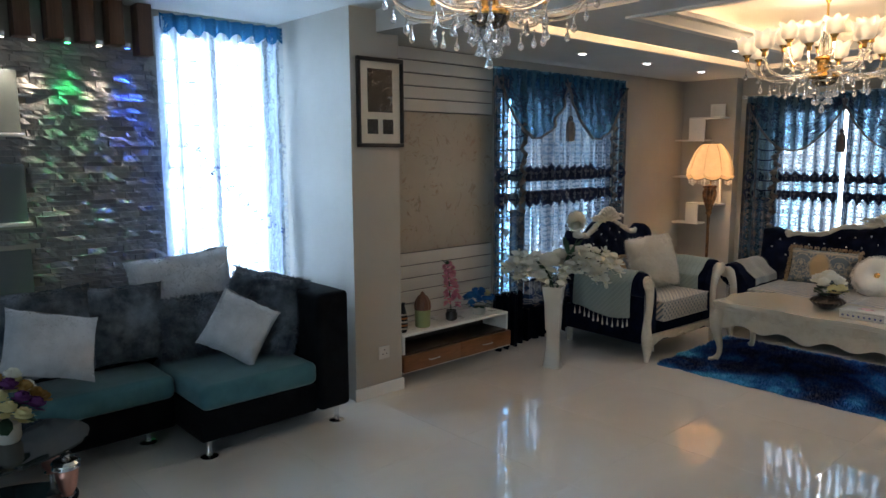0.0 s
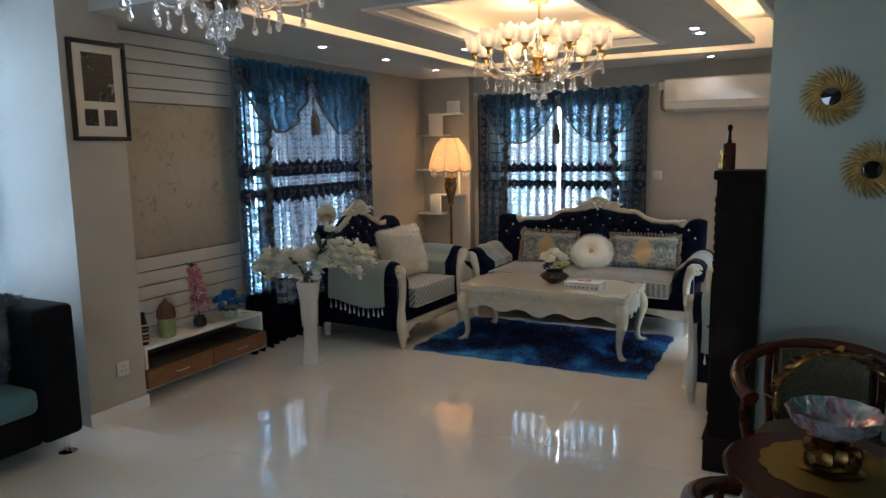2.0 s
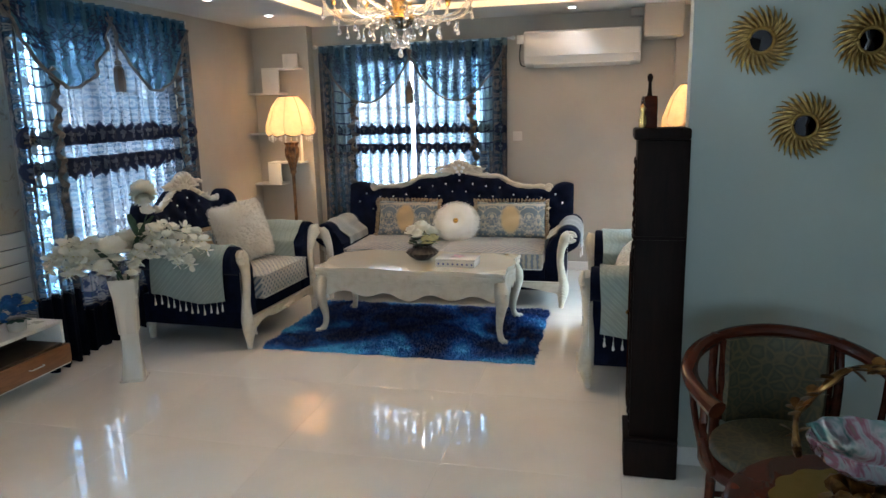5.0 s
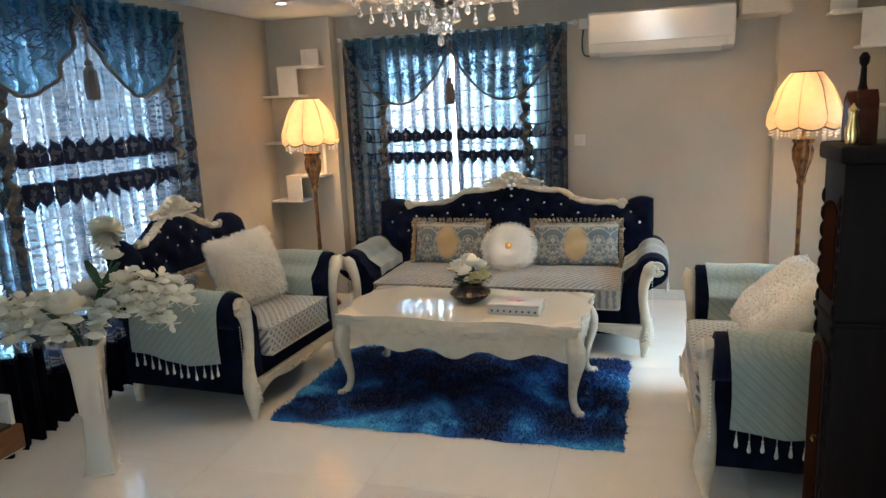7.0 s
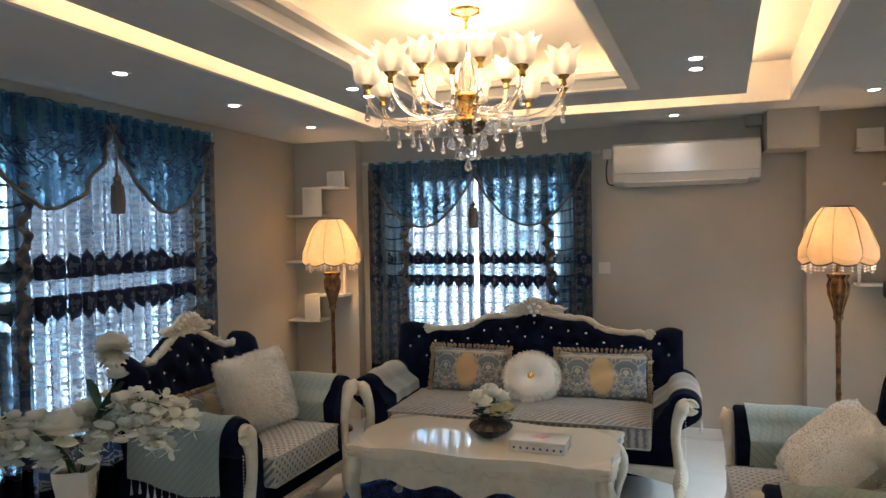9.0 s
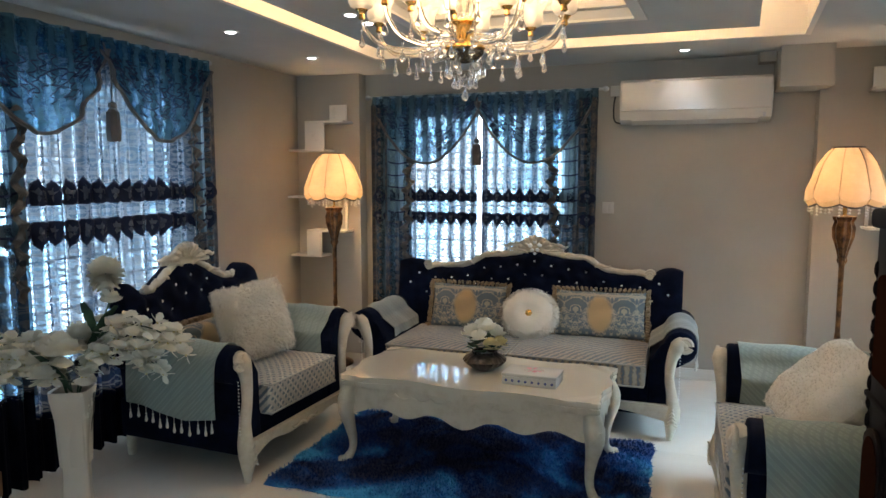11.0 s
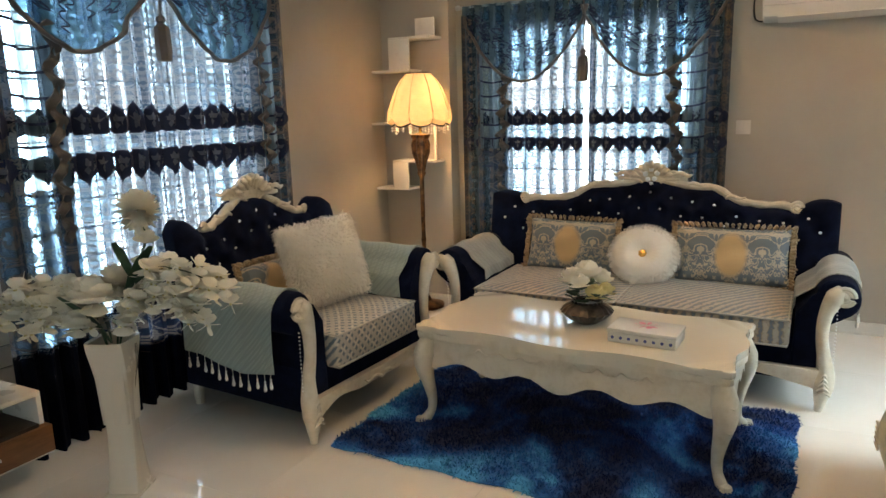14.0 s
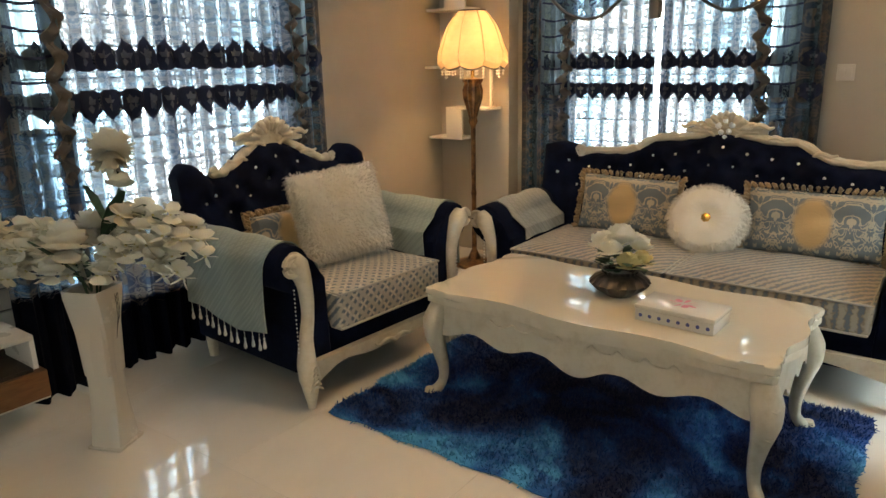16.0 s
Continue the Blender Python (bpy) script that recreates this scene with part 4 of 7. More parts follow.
    for s in (-1, 1):
        x, y, z = pts[0 if s < 0 else -1]
        bm = None
        for r in (0.030, 0.014) if sofa else (0.016, 0.008):
            bm = tube([(x - s * (0.01 - r * math.cos(a) * s), y - 0.01, z + 0.016 + r * math.sin(a)) for a in [q * 0.5 for q in range(13)]], 0.010, 8, bm)
        part("scroll", bm, IVORY, cr)
        for f in (0.35, 0.62) if sofa else (0.6,):
            i = int(30 + s * 30 * f)
            x, y, z = pts[i]
            part("leaf", tube([(x - s * 0.07, y - 0.012, z), (x - s * 0.03, y - 0.018, z + 0.026), (x + s * 0.02, y - 0.015, z + 0.012), (x + s * 0.05, y - 0.014, z + 0.022)], [0.006, 0.012, 0.011, 0.005], 8, fine=4), IVORY, cr)
    # central carving: a pointed plate with a fan of curled leaves
    x, y, z = pts[30]
    hw_, hh_, dip = (0.21, 0.085, 0.085) if sofa else (0.20, 0.10, 0.05)
    mound = [(x - hw_ + 2 * hw_ * i / 40, z - 0.006 + hh_ * (0.5 + 0.5 * math.cos(math.pi * (2 * i / 40 - 1))) * (1 + 0.06 * math.cos(i * 1.57))) for i in range(41)]
    under = [(a_, min(z - 0.026 - dip * math.exp(-((a_ - x) / 0.05) ** 2), b_ - 0.012)) for a_, b_ in mound]
    part("crest_plate", prism(mound + under[::-1], 0.024, "y", y - 0.020, 0.005), IVORY, cr)
    for s in (-1, 1):
        rim = [(a_, y - 0.022, b_ + 0.006) for a_, b_ in under if (a_ - x) * s >= -1e-6 and abs(a_ - x) < 0.17]
        rim.sort(key=lambda p_: abs(p_[0] - x))
        part("plate_rim", tube(rim, 0.0085, 8), IVORY, cr)
        for cx, cz, r, a0, turn, t in ((0.060, 0.022, 0.036, 3.4, -0.40, 0.010), (0.128, 0.008, 0.026, 0.4, 0.42, 0.009)):
            line = []
            for q in range(16):
                a = a0 + q * turn
                rr = r * (1 - q / 22)
                line.append((x + s * (cx + rr * math.cos(a)), y - 0.026 - 0.006 * q / 16, z + cz + rr * math.sin(a)))
            part("scroll", tube(line, [t * (1 - q / 30) for q in range(16)], 8), IVORY, cr)
        part("leaf", tube([(x + s * 0.12, y - 0.02, z), (x + s * 0.17, y - 0.03, z + 0.022), (x + s * 0.215, y - 0.022, z + 0.004), (x + s * 0.24, y - 0.018, z + 0.014)], [0.008, 0.015, 0.011, 0.005], 8, fine=4), IVORY, cr)
    for k in range(-4, 5):
        a = radians(k * 19)
        L = 0.046 - 0.004 * abs(k)
        bx0, bz0 = x + 0.024 * k, z + hh_ * (0.62 - 0.035 * k * k)
        c_, s_ = math.cos(a), math.sin(a)
        sg = 1 if k >= 0 else -1
        part("leaf", tube([(bx0 - s_ * 0.03, y - 0.020, bz0 - c_ * 0.035), (bx0 + s_ * L * 0.3, y - 0.034, bz0 + c_ * L * 0.25), (bx0 + s_ * L * 0.75, y - 0.030, bz0 + c_ * L * 0.6), (bx0 + s_ * L + sg * 0.012 * c_, y - 0.036, bz0 + c_ * L * 0.62)], [0.008, 0.018, 0.016, 0.007], 8, fine=4), IVORY, cr)
    if sofa:
        for gx, gz, gr_ in ((-0.035, 0.015, 0.014), (0.035, 0.02, 0.014), (-0.02, -0.02, 0.012), (0.02, -0.015, 0.012), (0, 0.045, 0.014), (-0.055, 0.035, 0.009), (0.055, 0.04, 0.009), (0, -0.045, 0.010)):
            gr_ *= 1.35
            g = part("gem", lathe([(0.001, -0.6 * gr_), (0.7 * gr_, -0.4 * gr_), (gr_, 0), (0.5 * gr_, 0.4 * gr_)], 7), GEM, cr)
            g.matrix_basis = pose(x + gx, y - 0.035, z + gz, -90)
    return e


def arm_cover(label, m, W, D, s, mat, y0, y1, drop_in=0.46, drop_out=0.40, fringe=True, point=0.0, lift=0.0):
    """A cloth laid over the scrolled arm on side s; beads hang from its outer edge."""
    e = thing("arm_cover", m, label, "arm cover")
    xo = W / 2
    path = [(xo - 0.175, drop_in - 0.01 + 0.5 * lift), (xo - 0.172, 0.52 + lift)]
    for k in range(11):
        a = radians(165 - k * 17)
        path.append((xo + 0.012 + 0.104 * math.cos(a), 0.557 + lift + 0.104 * math.sin(a)))
    path += [(xo + 0.116, 0.50 + lift), (xo + 0.114, min(0.49, drop_out + 0.06) + lift), (xo + 0.112, drop_out + 0.4 * lift)]
    L = [0]
    for p, q in zip(path, path[1:]):
        L.append(L[-1] + math.dist(p, q))

    def at(t):
        d = t * L[-1]
        for i in range(len(path) - 1):
            if d <= L[i + 1] or i == len(path) - 2:
                f = (d - L[i]) / (L[i + 1] - L[i])
                return path[i][0] * (1 - f) + path[i + 1][0] * f, path[i][1] * (1 - f) + path[i + 1][1] * f

    def fn(u, v):
        x, z = at(v)
        y = y0 + (y1 - y0) * u
        if v > 0.85:
            k = (v - 0.85) / 0.15
            z -= point * k * (1 - abs(2 * u - 0.7) * 0.9)
        wob = 0.004 * math.sin(y * 30 + v * 6) + 0.006 * max(0, v - 0.8) * 5 * math.sin(y * 22)
        return (s * (x + wob), y + 0.006 * math.sin(v * 9), z + 0.003 * math.sin(y * 25))
    part("cloth", sheet(fn, 24, 44, 0.005), mat, e)
    if fringe:
        n = int((y1 - y0) / 0.045)
        for i in range(n):
            p = Vector(fn((i + 0.5) / n, 1.0))
            bm = tube([p, p + Vector((0, 0, -0.02 - 0.012 * (i % 2)))], 0.0012, 5)
            bm = merge(bm, lathe([(0.001, 0), (0.005, -0.006), (0.002, -0.012), (0.004, -0.018), (0.008, -0.042), (0.005, -0.050)], 8), Matrix.Translation(p + Vector((0, 0, -0.018 - 0.012 * (i % 2)))))
            part("bead_tassel", bm, BEADS, e)
    return e


CH_M = pose(5.565, 3.40, 0, 0, 0, -3)
S_M = pose(6.36, 2.405, 0, 0, 0, -90)
C3_M = pose(5.33, 1.20, 0, 0, 0, 180)
CW, CD, SW, SD, C3W = 1.02, 0.93, 2.02, 0.96, 1.12
settee("navy velvet armchair with carved ivory frame beside the side window", CH_M, CW, CD, False, "armchair", "armchairs of the suite")
settee("long navy velvet buttoned sofa with carved ivory frame", S_M, SW, SD, True, "sofa")
settee("navy velvet armchair with carved ivory frame beside the dark cabinet", C3_M, C3W, CD, False, "armchair", "armchairs of the suite")
for mm, W, D, mat in ((CH_M, CW, CD, MINT), (C3_M, C3W, CD, MINT)):
    for s in (-1, 1):
        arm_cover("mint cloth with bead fringe draped over the armchair arm", mm, W, D, s, mat, 0.09, 0.66, 0.45, 0.36, True, 0.05, 0.07)
for s in (-1, 1):
    arm_cover("grey green jacquard cloth draped over the sofa arm", S_M, SW, SD, s, GREYTHROW, 0.16, 0.62, 0.47, 0.47, True, 0.02)


def cushion(name, label, m, w, h, d, mat, seed, fur_len=0.0, count=0, frill=None):
    e = thing(name, m, label, "cushion")
    body = part("cover", pillow(w, h, d, 18, 0.004 if fur_len else 0.0, seed=seed), mat, e)
    if count:
        fur("fur_layer", body, fur_len, count, mat, e, seed, 0.0019)
    if frill:
        bm = None
        loop = []
        for i in range(80):
            a = i / 80 * 4
            k = int(a)
            f = a - k
            loop.append([(-1 + 2 * f, 1), (1, 1 - 2 * f), (1 - 2 * f, -1), (-1, -1 + 2 * f)][k])
        rnd = random.Random(seed)
        for u, v in loop:
            bm = tube([(u * w / 2 * 0.97, 0.008 * rnd.uniform(-1, 1), v * h / 2 * 0.97), (u * (w / 2 + 0.012), 0.02 * rnd.uniform(-1, 1), v * (h / 2 + 0.012)), (u * (w / 2 + 0.02) + rnd.uniform(-.01, .01), 0.02 * rnd.uniform(-1, 1), v * (h / 2 + 0.02))], [0.010, 0.012, 0.006], 6, bm)
        part("frill", bm, frill, e, "tan ruched frill")
    return e


# cushions on the sofa and armchairs
m = Mat("urn_damask", (0.2, 0.25, 0.3), 0.6)
at = m.coord((1, 1, 1))
sx, sy, sz = (m.node("ShaderNodeSeparateXYZ", {0: at}).outputs[i] for i in range(3))
r2 = m.math("ADD", m.math("POWER", m.math("DIVIDE", sx, 0.085), 2.0), m.math("POWER", m.math("DIVIDE", sz, 0.125), 2.0))
oval = m.node("ShaderNodeMapRange", {0: m.math("ADD", r2, m.math("MULTIPLY", m.noise(30, 2), 0.3)), 1: 0.80, 2: 1.35}).outputs[0]
vec = m.node("ShaderNodeCombineXYZ", {0: m.math("PINGPONG", m.math("ADD", sx, 0.08), 0.08), 1: 0.0, 2: sz}).outputs[0]
leaf = m.node("ShaderNodeMapRange", {0: m.math("ABSOLUTE", m.math("SUBTRACT", m.noise(17, 2, 0.5, vec, dist=1.5), 0.52)), 1: 0.035, 2: 0.05}).outputs[0]
g1 = m.node("ShaderNodeMix", {0: leaf, 6: (0.40, 0.36, 0.29, 1), 7: (0.13, 0.165, 0.19, 1)}, data_type="RGBA").outputs[2]
g2 = m.node("ShaderNodeMix", {0: oval, 6: (0.50, 0.34, 0.17, 1), 7: g1}, data_type="RGBA").outputs[2]
m.set("Base Color", g2)
m.bump(m.math("ADD", leaf, m.noise(250, 2)), 0.3, 0.003)
URN = m.m
cushion("cushion", "blue grey cushion with tan oval motif and ruched frill", S_M @ pose(-0.44, 0.60, 0.615, -14, 0, -3), 0.58, 0.33, 0.14, URN, 11, frill=FRINGE)
cushion("cushion", "blue grey cushion with tan oval motif and ruched frill", S_M @ pose(0.50, 0.60, 0.615, -14, 0, 3), 0.62, 0.33, 0.14, URN, 12, frill=FRINGE)
cushion("cushion", "small figured cushion with tan frill behind the white fur cushion", CH_M @ pose(-0.12, 0.60, 0.60, -14, 3, 10), 0.42, 0.26, 0.12, URN, 14, frill=FRINGE)
cushion("cushion", "square cream long pile fur cushion leaning on the armchair", CH_M @ pose(0.02, 0.34, 0.725, -16, -4, -14), 0.45, 0.43, 0.17, FURW, 15, 0.032, 9000)
cushion("cushion", "square cream long pile fur cushion lying in the armchair", C3_M @ pose(0.0, 0.38, 0.67, -46, 6, 8), 0.50, 0.46, 0.20, FURW, 16, 0.032, 8000)
rc = thing("round_cushion", S_M @ pose(0.035, 0.49, 0.61, -24, 0, 0) @ Matrix.Scale(1.12, 4), "round cream satin cushion gathered to a gold centre on the sofa", "cushion")
b = bmesh.new()
for sd in (-1, 1):
    prev = None
    for i in range(13):
        t = i / 12
        ring = []
        for k in range(72):
            a = 2 * math.pi * k / 72
            dep = 0.06 * math.sqrt(max(0, 1 - t ** 4)) * (0.45 + 0.55 * min(1, t * 2.2)) + 0.004 * math.sin(a * 24) * t * (1 - t)
            ring.append(b.verts.new((t * 0.17 * math.cos(a), sd * dep, t * 0.15 * math.sin(a))))
        if prev:
            for k in range(72):
                b.faces.new((prev[k], prev[(k + 1) % 72], ring[(k + 1) % 72], ring[k]))
        prev = ring
bmesh.ops.remove_doubles(b, verts=b.verts, dist=1e-4)
body = part("cover", b, FURW, rc)
fur("fur_layer", body, 0.028, 2600, FURW, rc, 5, 0.0016, faces_ok=lambda p: (p.center.x ** 2 / 0.0289 + p.center.z ** 2 / 0.0225) > 0.72)
g = part("centre_button", lathe([(0.001, -0.012), (0.018, -0.008), (0.022, 0.0), (0.010, 0.006)], 14, flute=7, depth=0.12), GOLD, rc)
g.matrix_basis = pose(0, -0.035, 0, -90)

# ---- coffee table ----
TX0, TX1, TY0, TY1 = 5.425, 6.09, 1.715, 3.105
ct = thing("coffee_table", pose((TX0 + TX1) / 2, (TY0 + TY1) / 2, 0, 0, 0, -2), "glossy ivory carved coffee table with curved legs on the rug", "coffee table")
cx, cy = (TX1 - TX0) / 2, (TY1 - TY0) / 2


def shaped(grow):
    pts = []
    for i in range(200):
        a = 2 * math.pi * i / 200
        p = 16
        c, s_ = math.cos(a), math.sin(a)
        r = (abs(c) ** p + abs(s_) ** p) ** (-1 / p)
        x, y = r * c, r * s_
        wob = (0.018 * math.cos(2.2 * math.pi * y) - 0.004) * abs(x) ** 6 + (0.016 * math.cos(2.0 * math.pi * x) - 0.006) * abs(y) ** 6
        notch = -0.022 * math.exp(-((abs(x) - 0.80) / 0.08) ** 2) * abs(y) ** 8 - 0.020 * math.exp(-((abs(y) - 0.88) / 0.05) ** 2) * abs(x) ** 8
        pts.append(((cx + grow + wob + notch) * x, (cy + grow + wob + notch) * y))
    return pts


GLOSSI = painted("glossy_ivory_lacquer", (0.68, 0.62, 0.50), (0.72, 0.66, 0.54), 0.05, 0.0)
GLOSSI.node_tree.nodes["Principled BSDF"].inputs["Coat Weight"].default_value = 0.8
part("tabletop", prism(shaped(0.0), 0.030, "z", 0.472, 0.008), GLOSSI, ct, "glossy ivory shaped top")
part("edge_moulding", prism(shaped(-0.005), 0.030, "z", 0.440, 0.009), IVORY, ct)
ap = 0.03
for (a0, a1, fixed, axis) in ((-cy + 0.07, cy - 0.07, -cx + ap, "x"), (-cy + 0.07, cy - 0.07, cx - ap - 0.02, "x"), (-cx + 0.07, cx - 0.07, -cy + ap, "y"), (-cx + 0.07, cx - 0.07, cy - ap - 0.02, "y")):
    n = 60
    tp = [(a0 + (a1 - a0) * i / n, 0.452) for i in range(n + 1)]
    bt = [(a0 + (a1 - a0) * i / n, 0.312 - 0.020 * math.cos(i / n * 2 * math.pi * 4) - 0.020 * math.exp(-((i / n - 0.5) / 0.1) ** 2)) for i in range(n + 1)]
    part("apron", prism(tp + bt[::-1], 0.02, axis, fixed, 0.003), IVORY, ct, "scalloped carved ivory apron")
for face in (-1, 1):
    for s in (-1, 1):
        for k in range(7):
            yy = s * (0.05 + k * 0.05)
            x = face * (cx - ap + 0.003)
            part("carving", tube([(x, yy, 0.40), (x + face * 0.006, yy + s * 0.02, 0.418 - 0.02 * (k % 2)), (x, yy + s * 0.045, 0.398)], [0.002, 0.0045, 0.002], 6, fine=3), IVORY, ct)
for sx_ in (-1, 1):
    for sy_ in (-1, 1):
        d = Vector((sx_, sy_, 0)).normalized()
        base = Vector((sx_ * (cx - 0.055), sy_ * (cy - 0.055), 0))
        pr = [(0.43, 0.005, 0.040), (0.36, 0.030, 0.052), (0.30, 0.036, 0.046), (0.22, 0.018, 0.032), (0.13, 0.0, 0.023), (0.07, 0.006, 0.020), (0.03, 0.034, 0.024), (0.02, 0.058, 0.022)]
        leg = part("leg", tube([base + d * o + Vector((0, 0, z)) for z, o, r in pr], [r for z, o, r in pr], 12, fine=5, up=(sx_, -sy_, 0)), IVORY, ct, "curved ivory leg with carved knee")
        tipc = base + d * 0.062 + Vector((0, 0, 0.024))
        part("toe", merge(None, lathe([(0.001, -0.024), (0.02, -0.016), (0.026, 0.0), (0.02, 0.016), (0.001, 0.024)], 12), Matrix.Translation(tipc)), IVORY, leg)
        for k in range(4):
            z = 0.38 - k * 0.035
            c_ = base + d * (0.075 - k * 0.004)
            sd = d.cross(Vector((0, 0, 1)))
            part("carving", tube([c_ - sd * 0.028 + Vector((0, 0, z)) - d * 0.02, c_ + Vector((0, 0, z - 0.02)) + d * 0.004, c_ + sd * 0.028 + Vector((0, 0, z)) - d * 0.02], 0.007, 6, fine=3), IVORY, leg)

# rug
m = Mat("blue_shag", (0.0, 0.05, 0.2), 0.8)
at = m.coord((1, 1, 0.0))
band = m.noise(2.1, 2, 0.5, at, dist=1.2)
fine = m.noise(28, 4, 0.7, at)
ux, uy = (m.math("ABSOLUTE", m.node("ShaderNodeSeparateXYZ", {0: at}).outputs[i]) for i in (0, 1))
# Colour turns lighter towards the edges and darker in the middle.
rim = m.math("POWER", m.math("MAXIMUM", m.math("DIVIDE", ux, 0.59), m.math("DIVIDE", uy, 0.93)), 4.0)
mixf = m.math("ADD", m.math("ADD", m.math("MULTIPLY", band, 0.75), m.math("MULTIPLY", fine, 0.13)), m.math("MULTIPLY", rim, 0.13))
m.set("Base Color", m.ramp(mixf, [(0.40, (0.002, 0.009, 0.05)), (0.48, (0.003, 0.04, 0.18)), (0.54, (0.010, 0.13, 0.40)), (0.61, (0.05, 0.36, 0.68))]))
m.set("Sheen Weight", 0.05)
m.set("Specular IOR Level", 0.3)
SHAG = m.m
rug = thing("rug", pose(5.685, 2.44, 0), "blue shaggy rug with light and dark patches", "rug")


def rg(u, v):
    x, y = -0.59 + 1.18 * u, -0.93 + 1.86 * v
    x += 0.008 * math.sin(y * 20)
    y += 0.008 * math.sin(x * 23)
    e_ = min(1, 12 * min(u, 1 - u, v, 1 - v))
    return (x, y, 0.004 + 0.016 * e_ ** 0.5 + 0.005 * noise.noise(Vector((x * 14, y * 14, 0))))


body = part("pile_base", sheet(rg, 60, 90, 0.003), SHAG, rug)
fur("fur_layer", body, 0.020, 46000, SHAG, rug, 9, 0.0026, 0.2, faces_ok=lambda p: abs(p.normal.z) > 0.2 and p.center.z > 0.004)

# ---- on the coffee table ----
m = Mat("dark_bronze", (0.05, 0.04, 0.035), 0.32, 0.6)
m.vary(m.noise(25, 4), (0.03, 0.024, 0.022), (0.09, 0.07, 0.06))
BRONZE = m.m
m = Mat("cream_petal", (0.8, 0.76, 0.6), 0.6)
df = m.node("ShaderNodeBsdfDiffuse", {0: m.ramp(m.noise(30, 3), [(0.3, (0.87, 0.85, 0.76)), (0.7, (0.92, 0.91, 0.86))])}).outputs[0]
tl = m.node("ShaderNodeBsdfTranslucent", {0: (0.85, 0.80, 0.62, 1)}).outputs[0]
m.t.links.new(m.node("ShaderNodeMixShader", {0: 0.22, 1: df, 2: tl}).outputs[0], m.t.nodes["Material Output"].inputs[0])
PETALW = m.m
PETALY = Mat("yellow_petal", (0.66, 0.58, 0.30), 0.6).m
m = Mat("leaf_green", (0.02, 0.06, 0.03), 0.5)
m.vary(m.noise(20, 3), (0.012, 0.04, 0.02), (0.04, 0.10, 0.05))
LEAF = m.m


def petal(bm, c, d, L, w, cup=0.3):
    """One curved petal from c towards d."""
    d = Vector(d).normalized()
    s = d.cross(Vector((0.3, 0.2, 1))).normalized()
    n = s.cross(d)
    rows = []
    for t, k in ((0, 0.25), (0.35, 0.85), (0.7, 1.0), (1.0, 0.45)):
        p = Vector(c) + d * L * t + n * cup * L * t * t
        rows.append([bm.verts.new(p + s * w * 1.35 * k * q + n * cup * w * 0.5 * q * q) for q in (-1, 0, 1)])
    for a, b_ in zip(rows, rows[1:]):
        for k in range(2):
            bm.faces.new((a[k], a[k + 1], b_[k + 1], b_[k]))


def rose(parent, name, c, r, mat, seed, axis=(0, 0, 1)):
    rnd = random.Random(seed)
    b = bmesh.new()
    ax = Vector(axis).normalized()
    q = ax.to_track_quat("Z", "Y")
    for ring, (n, tilt, L) in enumerate(((5, 84, 0.62), (6, 70, 0.8), (7, 52, 0.95), (8, 32, 1.0))):
        for k in range(n):
            a = 2 * math.pi * (k + 0.5 * (ring % 2)) / n + rnd.uniform(-0.15, 0.15)
            t = radians(tilt + rnd.uniform(-8, 8))
            d = q @ Vector((math.cos(a) * math.cos(t), math.sin(a) * math.cos(t), math.sin(t)))
            petal(b, Vector(c) + d * r * 0.12, d, r * L, r * 0.40, 0.45 if tilt > 40 else 0.2)
    return part(name, b, mat, parent)


def leaf(parent, c, d, L, w, mat=None):
    b = bmesh.new()
    petal(b, c, d, L, w, -0.25)
    return part("leaf", b, mat or LEAF, parent)


fb = thing("flower_bowl", pose(5.80, 2.40, 0.502), "dark bronze ribbed bowl with cream and yellow roses", "flower arrangement")
part("bowl", lathe([(0.05, 0), (0.058, 0.006), (0.095, 0.03), (0.118, 0.055), (0.098, 0.078), (0.066, 0.092), (0.070, 0.104), (0.060, 0.100), (0.05, 0.085)], 60, flute=20, depth=0.035), BRONZE, fb, "dark bronze ribbed bowl")
rnd = random.Random(21)
for i, (x, y, z, r, mt) in enumerate(((0.0, 0.0, 0.19, 0.058, PETALW), (0.045, -0.04, 0.165, 0.048, PETALW), (-0.045, -0.045, 0.13, 0.044, PETALY), (-0.03, 0.05, 0.18, 0.048, PETALW), (0.05, 0.045, 0.16, 0.045, PETALY), (-0.06, 0.01, 0.17, 0.042, PETALW), (0.0, -0.075, 0.14, 0.036, PETALY))):
    rose(fb, "rose", (x * 1.15, y * 1.15, z * 1.25 - 0.035), r * 1.25, mt, i, (x * 6, y * 6, 0.6))
for i in range(34):
    a = i * 2.4
    r = 0.03 + 0.055 * rnd.random()
    leaf(fb, (r * math.cos(a), r * math.sin(a), 0.10 + 0.07 * rnd.random()), (math.cos(a), math.sin(a), rnd.uniform(-0.1, 0.9)), rnd.uniform(0.035, 0.065), 0.016)
bx_ = thing("trinket_box", pose(5.645, 2.10, 0.502, 0, 0, -3), "white box with pink flower lid and dotted border", "box")
part("body", box(-0.085, 0.085, -0.14, 0.14, 0, 0.042, 0.004), AIRCON, bx_)
part("lid", box(-0.088, 0.088, -0.143, 0.143, 0.0425, 0.060, 0.005), AIRCON, bx_)
PINK = cloth("pink_print", (0.55, 0.16, 0.24), (0.65, 0.28, 0.34), relief=0.02, sheen=0)
BLUEP = painted("blue_print", (0.06, 0.08, 0.25), (0.08, 0.1, 0.3))
